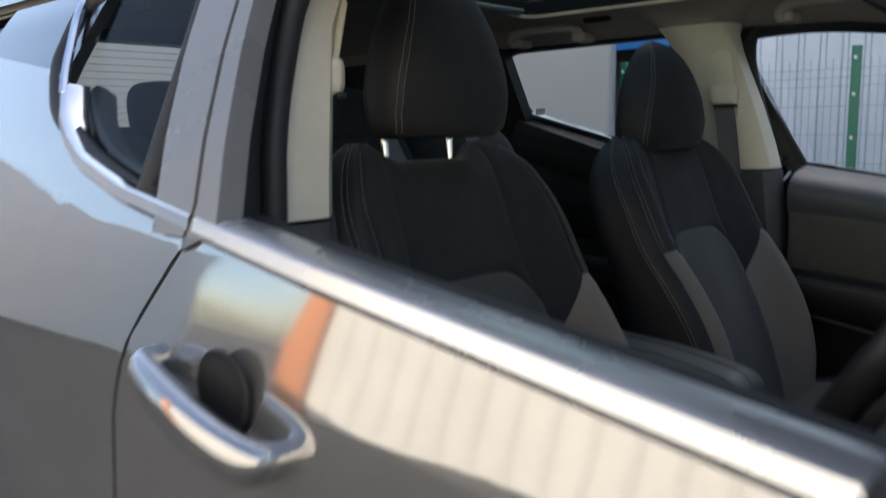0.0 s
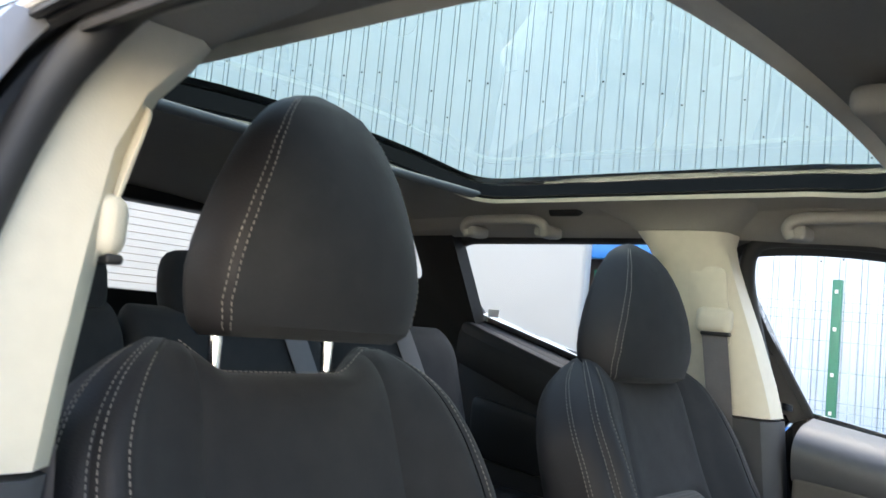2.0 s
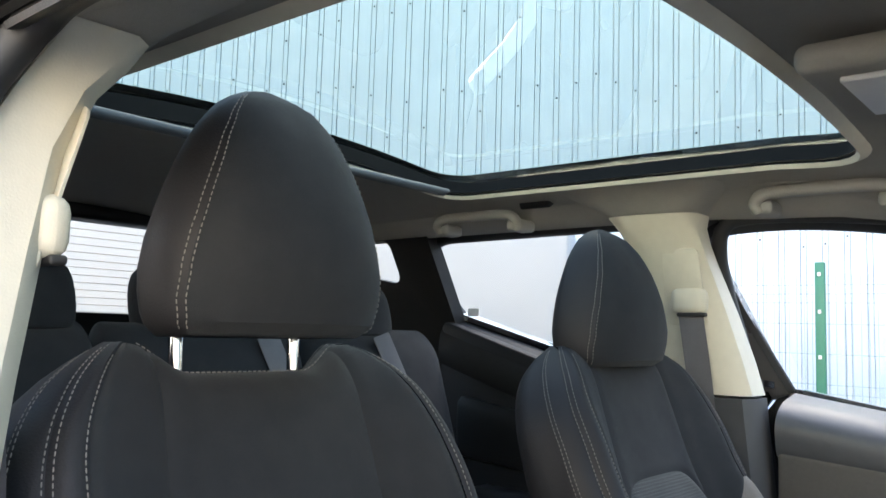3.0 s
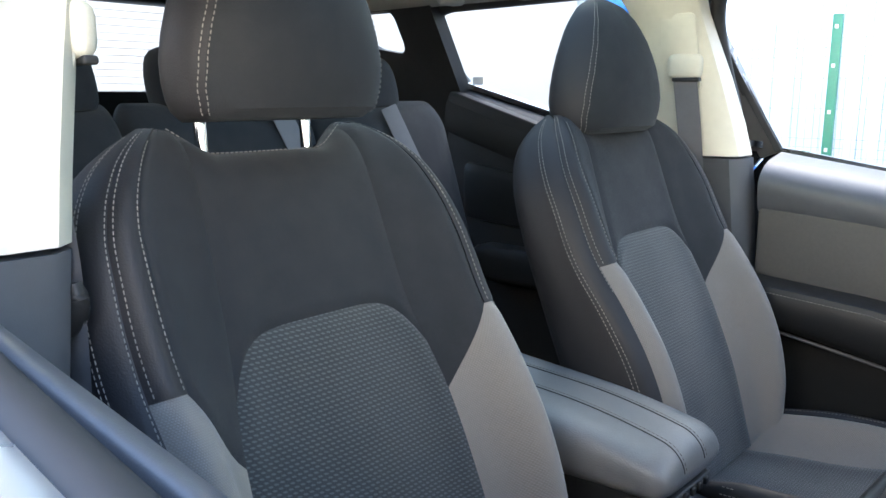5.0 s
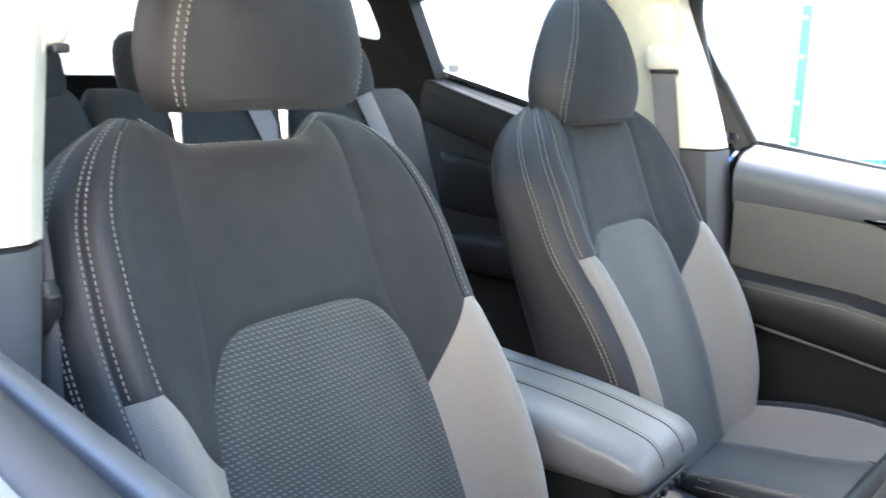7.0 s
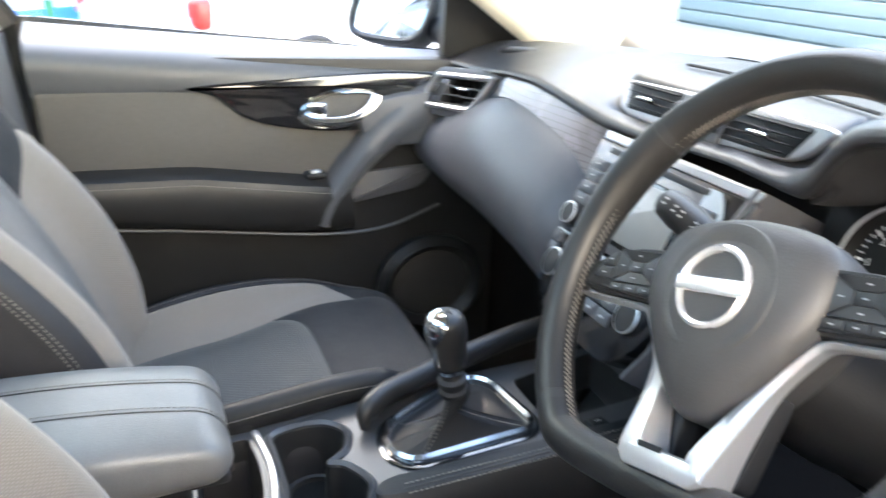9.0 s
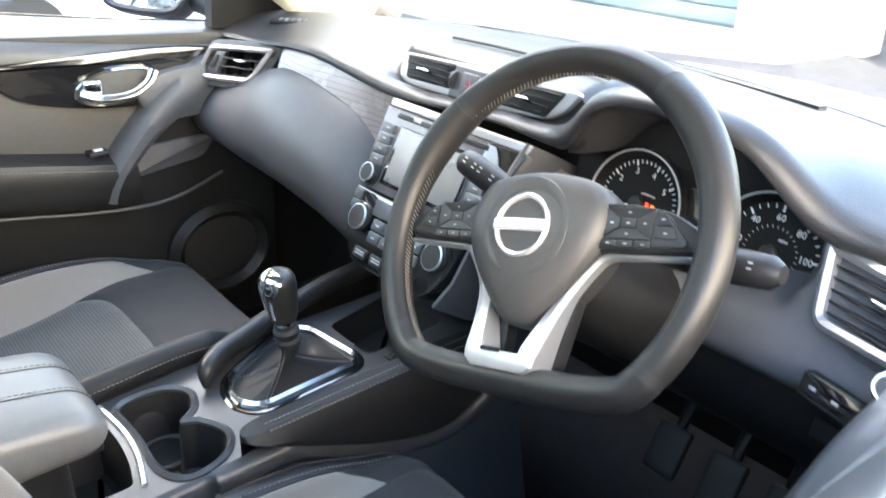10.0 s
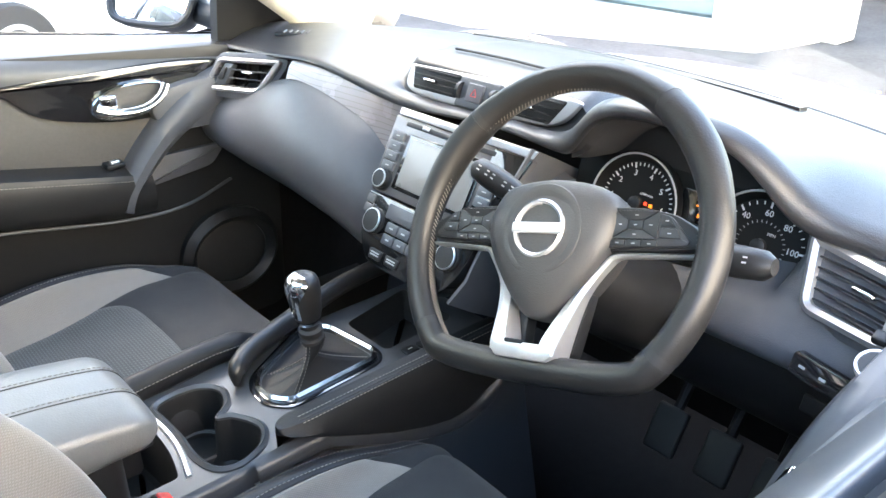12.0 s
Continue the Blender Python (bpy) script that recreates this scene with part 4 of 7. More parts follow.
gl.visible_shadow = False

# door mirror outside the raised window
mir = thing("door_mirror", "black-framed door mirror with bright glass", "car mirror", (0.22, 0.95, 1.05))
out = spline([(0.0, -0.075), (0.075, -0.068), (0.098, -0.01), (0.088, 0.058), (0.02, 0.075), (-0.062, 0.066), (-0.088, 0.0), (-0.075, -0.06)], 6, True)
out = [(1.02 * a + 0.10 * b, b) for a, b in out]
m = basis((0.172, 0.984, 1.077), (0.70, -0.71, -0.04), (0.25, 0.25, 0.93))
part("mirror_glass", slab(scaled(out, 0.006), 0.004, m, 0.001), MIRROR, mir, "mirror glass reflecting bright sky")
part("mirror_rim", band(scaled(out, -0.006), scaled(out, 0.008), 0.010, m, 0.003), HARD, mir)
rings = []
for k, (dz, f) in enumerate(((-0.001, 1.02), (-0.03, 1.07), (-0.07, 1.0), (-0.10, 0.82), (-0.118, 0.5), (-0.122, 0.1))):
    rings.append([m @ Vector((p[0] * f, p[1] * f, dz)) for p in out])
part("mirror_housing", loft(rings), HARD, mir)
part("mirror_arm", tube([(0.28, 0.77, 1.01), (0.27, 0.86, 1.02), (0.26, 0.93, 1.03)], [0.035, 0.028, 0.03], 12), HARD, mir)

# the same mirror on the driver's side
twin = thing("door_mirror", "black-framed door mirror with grey housing", "car mirror", (0.22, -0.95, 1.05))
for src in list(mir.children):
    me = src.data.copy()
    me.transform(Matrix.Diagonal((1, -1, 1, 1)))
    me.flip_normals()
    ob = new(src.name.split(".")[0], me)
    ob.parent = twin
    ob.matrix_parent_inverse = twin.matrix_world.inverted()

# ---- front seat belts ----
for s in (-1, 1):
    b = thing("seat_belt", "dark grey front seat belt hanging from the centre pillar", "seat belt", (-0.65, s * 0.65, 1.2), "front seat belts")
    dy = 0.012 if s < 0 else 0.0
    dw = -0.040 if s < 0 else 0.0
    slot = slab(rounded([(-0.040, -0.075), (0.040, -0.075), (0.036, 0.075), (-0.036, 0.075)], 0.015), 0.004, basis((-0.668, 0.591 + dy, 1.298), (1, 0, 0), (-0.25, -0.27, 1)), 0.003)
    part("height_slider", flip(slot, s), CREAM, b)
    ring = part("guide_loop", flip(box((0.070, 0.030, 0.050), (-0.658, 0.594 + dy, 1.272), 0.0145), s), CREAM, b, "cream belt guide")
    part("loop_slot", flip(box((0.056, 0.014, 0.008), (-0.652, 0.590 + dy, 1.247), 0.003), s), RUBBER, ring)
    p = [(-0.654, 0.589, 1.250), (-0.643, 0.612, 1.10), (-0.638, 0.646, 0.90), (-0.63, 0.656, 0.60)]
    if s < 0:
        p = [(-0.676, 0.606, 1.250), (-0.672, 0.626, 1.185), (-0.644, 0.633, 1.125), (-0.631, 0.634, 1.05), (-0.632, 0.636, 0.90), (-0.63, 0.650, 0.60)]
    rows = [[Vector(q) + Vector((0.024 * e, -0.002 * abs(e), 0)) for e in (-1, -0.5, 0, 0.5, 1)] for q in spline(p, 6)]
    g = sheet(rows).join(sheet([[q + Vector((0, 0.0022, 0)) for q in r] for r in rows]))
    part("webbing", flip(g, s), BELT, b)
    p = spline([(-0.665, 0.612 - dw, 1.020), (-0.645, 0.604 - dw, 1.018), (-0.622, 0.598 - dw, 1.030), (-0.610, 0.596 - dw, 1.050), (-0.612, 0.598 - dw, 1.066)], 5)
    part("belt_tongue", flip(tube(p, [0.006 + 0.005 * math.sin(math.pi * k / (len(p) - 1)) for k in range(len(p))], 10), s), HARD, b)
# ---- front seats ----


def cr(pts, k):
    """Catmull-Rom at the index k (a fraction) of the control points."""
    i = max(0, min(len(pts) - 2, int(k)))
    t = k - i
    p = np.array(pts, float)
    a = p[i - 1] if i else np.array((-p[1][0], p[1][1]))
    b, c = p[i], p[i + 1]
    d = p[i + 2] if i + 2 < len(p) else 2 * c - b
    return 0.5 * (2 * b + (c - a) * t + (2 * a - 5 * b + 4 * c - d) * t * t + (3 * b - a - 3 * c + d) * t ** 3)


def smooth(v, pts):
    """A curve through (v, value) points, with no kink at any of them."""
    xs, ys = np.array([p[0] for p in pts]), np.array([p[1] for p in pts])
    m = np.gradient(ys, xs)
    i = int(min(len(xs) - 2, max(0, np.searchsorted(xs, v) - 1)))
    h = xs[i + 1] - xs[i]
    t = min(1.0, max(0.0, (v - xs[i]) / h))
    return float((2 * t ** 3 - 3 * t * t + 1) * ys[i] + (t ** 3 - 2 * t * t + t) * h * m[i] + (3 * t * t - 2 * t ** 3) * ys[i + 1] + (t ** 3 - t * t) * h * m[i + 1])


class Cushion:
    """A padded shell: spine(v) gives a place and an outward normal, ctrl(v) the half section as (u, height) points."""

    def __init__(self, cy, spine, ctrl, warp=None):
        self.cy, self.spine, self.ctrl, self.warp = cy, spine, ctrl, warp

    def at(self, k, v, sink=0.0):
        u, h = cr(self.ctrl(v), min(abs(k), 5.999))
        if self.warp:
            v, h = self.warp(u, v, h)
        p, n = self.spine(v)
        s = -1 if k < 0 else 1
        return Vector((p[0] + n[0] * (h - sink), self.cy + s * u, p[1] + n[1] * (h - sink)))

    def panel(self, k0, k1, nk, lo, hi, nv, groove=0.004):
        rows, uv = [], []
        for j in range(nv + 1):
            row, w = [], []
            for i in range(nk + 1):
                t, s = i / nk, j / nv
                k = k0 + (k1 - k0) * t
                a, b = lo(k), hi(k)
                v = a + (b - a) * s
                edge = min(t, 1 - t) * abs(k1 - k0) * 0.07
                end = min(s, 1 - s) * abs(b - a)
                sink = groove * max(math.exp(-((edge / 0.005) ** 2)), math.exp(-((end / 0.005) ** 2)))
                p = self.at(k, v, sink)
                row.append(p)
                w.append((p.y, v))
            rows.append(row)
            uv.append(w)
        return sheet(rows, uv=uv)

    def line(self, k, v0, v1, n=40, lift=0.0005):
        return [self.at(k, v0 + (v1 - v0) * i / n, -lift) for i in range(n + 1)]


def seat_back(cy, seat):
    bx, bz = -0.50, 0.62

    def spine(v):
        return (bx - 0.375 * v, bz + 0.927 * v), (0.927, 0.375)

    def ctrl(v):
        f0 = smooth(v, [(-0.06, 0.030), (0.1, 0.044), (0.25, 0.042), (0.38, 0.036), (0.5, 0.040), (0.61, 0.044)])
        uc = smooth(v, [(-0.06, 0.150), (0.15, 0.150), (0.25, 0.146), (0.38, 0.125), (0.5, 0.118), (0.61, 0.112)])
        us = smooth(v, [(-0.06, 0.188), (0.1, 0.198), (0.25, 0.203), (0.35, 0.206), (0.45, 0.204), (0.50, 0.197), (0.54, 0.182), (0.57, 0.163), (0.595, 0.140), (0.61, 0.122)])
        fb = smooth(v, [(-0.06, 0.07), (0.05, 0.108), (0.18, 0.118), (0.27, 0.104), (0.35, 0.084), (0.45, 0.075), (0.53, 0.062), (0.61, 0.046)])
        w = smooth(v, [(-0.06, 0.232), (0.05, 0.250), (0.18, 0.258), (0.32, 0.260), (0.43, 0.257), (0.50, 0.243), (0.54, 0.223), (0.57, 0.198), (0.595, 0.165), (0.61, 0.138)])
        ud = us + (w - us) * 0.55
        squash = math.sqrt(max(0.0, 1 - max(0.0, (v - 0.53) / 0.08) ** 2))
        pts = [(0, f0), (uc, f0 + 0.004), (us, fb), (ud, fb - 0.014), (w, fb - 0.05), (w - 0.014, -0.045), (0, -0.065)]
        return [(u, 0.0 + h * squash) for u, h in pts]

    def warp(u, v, h):
        dip = 1 - min(1.0, max(0.0, (u - 0.070) / 0.060))
        dip = dip * dip * (3 - 2 * dip)
        ramp = min(1.0, max(0.0, (v - 0.46) / 0.15))
        return v - 0.034 * dip * ramp * ramp, h

    c = Cushion(cy, spine, ctrl, warp)
    lo = lambda k: -0.06
    top = lambda k: 0.61
    v0 = lambda k: 0.380 - 0.062 * abs(k) ** 6
    vg = lambda k: 0.256 + 0.085 * min(abs(k) - 1, 1)
    back = part("backrest", c.panel(-1, 1, 28, v0, top, 26), CLOTH, seat, "black cloth upper backrest")
    part("insert_panel", c.panel(-1, 1, 30, lo, v0, 40), INSERT, back, "dark grey cloth insert with pale dashes")
    for s in (-1, 1):
        part("grey_bolster", c.panel(s, 3 * s, 18, lo, vg, 24), GREYCLOTH, back, "light grey cloth side bolster")
        part("bolster", c.panel(s, 2 * s, 10, vg, top, 26), CLOTH, back, "black cloth bolster")
        part("side_strip", c.panel(2 * s, 3 * s, 6, vg, top, 36, 0.0025), SEATSIDE, back)
        part("side_panel", c.panel(3 * s, 5 * s, 12, lo, top, 44, 0.0025), SEATSIDE, back)
        st = along(c.line(2.08 * s, 0.345, 0.585, 40), 0.0062, 0.0040, 0.0007)
        for k, v_lo in ((2.86, 0.345), (3.10, 0.30), (3.78, -0.03), (3.90, -0.03)):
            st.join(along(c.line(k * s, v_lo, 0.60, 60), 0.0062, 0.0040, 0.0007))
        tagged(part("stitching", st, THREAD, back), kind="stuff")
    part("back_panel", c.panel(5, 5.99, 6, lo, top, 16, 0).join(c.panel(-5, -5.99, 6, lo, top, 16, 0)), HARD, back)
    notch = [c.at(k / 10, 0.606, -0.0003) for k in range(-11, 12)]
    tagged(part("stitching", along(notch, 0.006, 0.004, 0.0008), THREAD, back), kind="stuff")
    return spine


def head_restraint(cy, seat, spine, v_low=0.612, grow=1.0, name="headrest", posts=True):
    H = 0.275 * grow
    wide = [(0, 0.112), (0.010, 0.123), (0.035, 0.130), (0.07, 0.130), (0.105, 0.124), (0.14, 0.114), (0.175, 0.102), (0.21, 0.088), (0.24, 0.072), (0.262, 0.055), (0.277, 0.036), (0.285, 0.010)]
    front = [(0, 0.058), (0.012, 0.078), (0.06, 0.090), (0.12, 0.089), (0.18, 0.078), (0.23, 0.059), (0.265, 0.036), (0.285, 0.006)]
    rear = [(0, 0.030), (0.02, 0.044), (0.08, 0.050), (0.15, 0.046), (0.22, 0.034), (0.265, 0.020), (0.285, 0.004)]
    seam = [(h, w * (0.91 - 0.35 * h)) for h, w in wide]
    p_ = 2.4

    def at(h, ang, grow_out=0.0):
        w, ca, sa = lin(h, wide) * grow + grow_out, math.cos(ang), math.sin(ang)
        d = (lin(h, front) if sa > 0 else lin(h, rear)) * grow + grow_out
        u = w * math.copysign(abs(ca) ** (2 / p_), ca)
        o = d * math.copysign(abs(sa) ** (2 / p_), sa)
        p, n = spine(v_low + h * 0.875 * grow)
        lean = 0.038
        return Vector((p[0] + n[0] * (o + lean), cy + u, p[1] + n[1] * (o + lean)))

    def edge(h):
        return math.acos(min(0.999, (lin(h, seam) / lin(h, wide))) ** (p_ / 2))

    hs = [0, 0.004, 0.012, 0.025, 0.045, 0.07, 0.10, 0.13, 0.16, 0.19, 0.215, 0.235, 0.25, 0.262, 0.272, 0.279, 0.283, 0.285]
    rows, sides = [], []
    for h in hs:
        a = edge(h)
        rows.append([at(h, a + (math.pi - 2 * a) * i / 24) for i in range(25)])
        b0, b1 = math.pi - a, 2 * math.pi + a
        sides.append([at(h, b0 + (b1 - b0) * i / 40) for i in range(41)])
    g = sheet(rows)
    g.f.append(tuple(range(25)))
    head = part(name, g, CLOTH, seat, "black cloth headrest")
    g = sheet(sides)
    g.f.append(tuple(range(41)))
    part("headrest_side", g, SEATSIDE, head, "black leatherette headrest sides")
    st = Geo()
    for s in (0, 1):
        for d in (0.022, -0.075):
            ln = [at(h, (edge(h) + d) if s == 0 else math.pi - edge(h) - d, 0.0006) for h in np.linspace(0.006, 0.27, 60)]
            st.join(along(ln, 0.0062, 0.0040, 0.0007))
    tagged(part("stitching", st, THREAD, head), kind="stuff")
    if posts:
        for s in (-1, 1):
            (x0, z0), _ = spine(0.535)
            (x1, z1), _ = spine(v_low + 0.03)
            part("post", tube([(x0, cy + s * 0.0715, z0), (x1, cy + s * 0.0715, z1)], 0.0068, 16), CHROME, head, "polished steel headrest post")
            (x2, z2), nn = spine(0.574)
            m = basis((x2, cy + s * 0.0715, z2), (0, 1, 0), (nn[0], 0, nn[1]))
            part("post_guide", slab(rounded([(-0.02, -0.014), (0.02, -0.014), (0.02, 0.014), (-0.02, 0.014)], 0.012), 0.008, m, 0.003), HARD, head)
    return head


def seat_cushion(cy, seat):
    x0, z0, run, R = -0.53, 0.545, 0.490, 0.070

    def spine(v):
        if v < run:
            return (x0 + v, z0 + 0.05 * v), (-0.05, 1.0)
        a = (v - run) / R
        return (x0 + run + R * math.sin(a), z0 + 0.05 * run - R + R * math.cos(a)), (math.sin(a), math.cos(a))

    def ctrl(v):
        f0 = lerp(v, [(0, 0.018), (0.2, 0.030), (0.40, 0.050), (0.5, 0.040), (0.58, 0.02)])
        uc = lin(v, [(0, 0.138), (0.3, 0.150), (0.42, 0.165), (0.6, 0.185)])
        us = lin(v, [(0, 0.205), (0.3, 0.216), (0.42, 0.215), (0.6, 0.215)])
        fb = smooth(v, [(0, 0.06), (0.12, 0.086), (0.28, 0.096), (0.40, 0.078), (0.5, 0.040), (0.58, 0.02)])
        us = us - 0.008
        w = lerp(v, [(0, 0.245), (0.2, 0.268), (0.40, 0.268), (0.5, 0.256), (0.6, 0.235)])
        ud = us + (w - us) * 0.62
        return [(0, f0), (uc, f0 + 0.003), (us, fb), (ud, fb - 0.012), (w, fb - 0.055), (w - 0.01, -0.10), (0, -0.10)]

    c = Cushion(cy, spine, ctrl)
    lo, top = (lambda k: 0.0), (lambda k: 0.62)
    v0 = lambda k: 0.375 - 0.055 * abs(k) ** 5
    vg = lambda k: 0.475 - 0.05 * (abs(k) - 1)
    cush = part("seat_cushion", c.panel(-1, 1, 28, v0, top, 24), CLOTH, seat, "black cloth front of the seat cushion")
    part("insert_panel", c.panel(-1, 1, 30, lo, v0, 30), INSERT, cush, "dark grey cloth insert with pale dashes")
    for s in (-1, 1):
        part("grey_bolster", c.panel(s, 2 * s, 10, lo, vg, 24), GREYCLOTH, cush, "light grey cloth cushion bolster")
        part("bolster", c.panel(s, 2 * s, 10, vg, top, 10), CLOTH, cush)
        part("side_strip", c.panel(2 * s, 3 * s, 6, lo, top, 36, 0.0025), SEATSIDE, cush)
        part("side_panel", c.panel(3 * s, 5 * s, 12, lo, top, 36, 0.0025), SEATSIDE, cush)
        st = along(c.line(2.12 * s, 0.02, 0.55, 60), 0.0062, 0.0040, 0.0007)
        st.join(along(c.line(2.9 * s, 0.02, 0.55, 60), 0.0062, 0.0040, 0.0007))
        tagged(part("stitching", st, THREAD, cush), kind="stuff")
    for s in (-1, 1):
        part("base_cover", box((0.44, 0.03, 0.14), (-0.30, cy + s * 0.225, 0.40), 0.012), HARD, seat)
        part("seat_rail", box((0.50, 0.04, 0.03), (-0.28, cy + s * 0.18, 0.315), 0.004), HARD, seat)
        part("seat_leg", box((0.05, 0.035, 0.12), (-0.08, cy + s * 0.18, 0.36), 0.004), HARD, seat)


def front_seat(cy, label):
    seat = thing("front_seat", label, "car seat", (-0.3, cy, 0.30), "front seats")
    spine = seat_back(cy, seat)

    def upright(v):
        return (-0.7205 - 0.06 * (v - 0.588), 1.165 + (v - 0.588)), (1.0, 0.06)

    head_restraint(cy, seat, upright)
    seat_cushion(cy, seat)
    return seat


driver_seat = front_seat(-0.37, "black and grey cloth front seat with pale stitching behind the wheel")
passenger_seat = copy_thing(driver_seat, Matrix.Translation((-0.3, 0.37, 0.30)))
for part_ in passenger_seat.children:
    if part_.name.startswith("headrest"):
        part_.scale = (1, 1.04, 0.935)
        part_.location += Vector((-0.024, 0.011, 0.037))   # pushed right down
passenger_seat["label"] = "black and grey cloth front seat with pale stitching by the glovebox"

# ---- rear bench ----


def rear_bench():
    bench = thing("rear_seat", "black cloth rear bench seat with split backrest", "car seat", (-1.2, 0, 0.3))
    for y0, y1 in ((-0.63, -0.215), (-0.21, 0.21), (0.215, 0.63)):
        rings = []
        for i in range(34):
            t = 1 - (1 - i / 33) ** 1.7
            z = 0.58 + 0.62 * t
            x = -1.16 - 0.20 * t
            e = math.sqrt(max(0.0, 1 - max(0.0, (t - 0.88) / 0.12) ** 2))
            ring = []
            for q in range(28):
                a = 2 * math.pi * q / 28
                ca, sa = math.cos(a), math.sin(a)
                ring.append((x + 0.07 * e * math.copysign(abs(sa) ** 0.7, sa), (y0 + y1) / 2 + (y1 - y0) / 2 * (0.90 + 0.10 * e) * math.copysign(abs(ca) ** 0.35, ca), z))
            rings.append(ring)
        b = part("backrest", loft(rings), CLOTH, bench)
        ln = [(-1.16 - 0.20 * t + 0.066, y, 0.58 + 0.59 * t) for t in np.linspace(0.1, 0.86, 20) for y in ((y0 + y1) / 2 - 0.10,)]
        tagged(part("stitching", along(ln, 0.007, 0.0045, 0.0007), THREAD, b), kind="stuff")
    part("seat_cushion", box((0.52, 1.26, 0.18), (-0.95, 0, 0.52), 0.06, seg=5), CLOTH, bench)

    for y, half in ((-0.37, 0.132), (0.0, 0.128), (0.37, 0.132)):
        rings = []
        for z, f in ((1.186, 0.80), (1.190, 0.90), (1.202, 0.98), (1.225, 1.0), (1.250, 0.99), (1.270, 0.955), (1.285, 0.89), (1.296, 0.78), (1.303, 0.60), (1.306, 0.30)):
            ring = []
            for q in range(32):
                a = 2 * math.pi * q / 32
                ca, sa = math.cos(a), math.sin(a)
                ring.append((-1.355 - 0.25 * (z - 1.18) + 0.052 * f * math.copysign(abs(sa) ** 0.6, sa), y + half * (0.35 + 0.65 * f) * math.copysign(abs(ca) ** 0.55, ca), z))
            rings.append(ring)
        head = part("headrest", loft(rings), CLOTH, bench, "low black cloth rear headrest")
        for e in (-1, 1):
            part("post", tube([(-1.352, y + e * 0.05, 1.16), (-1.356, y + e * 0.05, 1.19)], 0.006, 10), CHROME, head)
    return bench


rear_bench()
for y in (0.10, 0.41):
    b = thing("seat_belt", "dark grey webbing belt lying down the rear backrest", "seat belt", (-1.3, y, 1.0), "rear seat belts")
    part("webbing", slab(rounded([(-0.024, 0), (0.024, 0), (0.024, 0.34), (-0.024, 0.34)], 0.004), 0.0022, basis((-1.172, y + 0.09, 0.88), (0, 1, 0.3), (-0.33, -0.28, 0.93)), 0.0005), BELT, b)
# ---- dashboard ----
dash = thing("dashboard", "black soft-touch dashboard with silver-rimmed vents", "dashboard", (0.35, 0, 0.6))


# the rolled rear edge of the dash top: y, its rear-most x, crest and foot
ROLL = [(-0.735, 0.208, 1.010, 0.985), (-0.60, 0.198, 1.022, 0.994), (-0.57, 0.192, 1.026, 0.997), (-0.55, 0.186, 1.033, 1.002), (-0.53, 0.180, 1.047, 1.012), (-0.50, 0.172, 1.075, 1.045), (-0.472, 0.165, 1.092, 1.070), (-0.44, 0.160, 1.100, 1.080), (-0.37, 0.156, 1.104, 1.086), (-0.32, 0.163, 1.100, 1.080), (-0.29, 0.170, 1.091, 1.068), (-0.265, 0.178, 1.079, 1.049), (-0.235, 0.190, 1.048, 1.010), (-0.215, 0.198, 1.029, 0.997), (-0.195, 0.203, 1.018, 0.995), (-0.17, 0.205, 1.013, 0.996), (-0.105, 0.206, 1.014, 1.000), (0.0, 0.206, 1.009, 0.996), (0.07, 0.206, 1.005, 0.990), (0.15, 0.207, 1.006, 0.984), (0.228, 0.208, 1.013, 0.991), (0.31, 0.210, 1.019, 1.000), (0.38, 0.212, 1.022, 1.006), (0.45, 0.213, 1.018, 1.005), (0.55, 0.211, 1.008, 0.996), (0.62, 0.208, 1.003, 0.991), (0.735, 0.205, 0.998, 0.986)]


roll_x = eased([(q[0], q[1]) for q in ROLL], 0.016)
crest = eased([(q[0], q[2]) for q in ROLL], 0.012)
foot = eased([(q[0], q[3]) for q in ROLL], 0.012)


def bay(y):
    """How far the top is cut back for the centre vents, 0 to 1."""
    a = min(max((y + 0.222) / 0.03, 0), 1) * min(max((0.185 - y) / 0.03, 0), 1)
    return a * a * (3 - 2 * a)


cols = []
for y in list(np.linspace(-0.735, -0.60, 8)) + list(np.linspace(-0.59, -0.15, 70)) + list(np.linspace(-0.14, 0.14, 20)) + list(np.linspace(0.146, 0.735, 60)):
    x0, zc, zf = roll_x(y), crest(y), foot(y)
    h = zc - zf
    col = [(x0 + 0.060, zf - 0.004), (x0 + 0.010, zf - 0.002), (x0 + 0.003, zf + 0.001), (x0 - 0.001, zf + 0.18 * h), (x0 - 0.002, zf + 0.42 * h), (x0 + 0.000, zf + 0.68 * h), (x0 + 0.005, zf + 0.87 * h), (x0 + 0.012, zc), (x0 + 0.019, zc + 0.0015)]
    k = bay(y)
    x1 = 0.577 - 0.24 * y * y
    deck_ = [(0.232, 1.000), (0.239, 1.001), (0.246, 1.020), (0.2525, 1.0500), (0.258, 1.0560), (0.282, 1.0635)]
    for i, (dx, dz) in enumerate(deck_):
        t = 0.02 + 0.022 * i
        x = x0 + 0.019 + (x1 - x0 - 0.019) * t
        base = 1.064 - 0.020 * (y / 0.6) ** 2
        z = base + (zc + 0.0015 - base) * (1 - t) ** 2.6
        col.append((x + (dx - x) * k, z + (dz - z) * k))
    xs, zs = col[-1]
    for t in np.linspace(0.05, 1, 18):
        base = 1.064 - 0.020 * (y / 0.6) ** 2 - 0.03 * t * t
        col.append((xs + (x1 - xs) * t, base + (zs - base) * (1 - t) ** 2.6))
    cols.append([(x, y, z) for x, z in col])
part("dash_top", sheet(cols), DASHTOP, dash, "black grained dashboard top with a rolled edge")
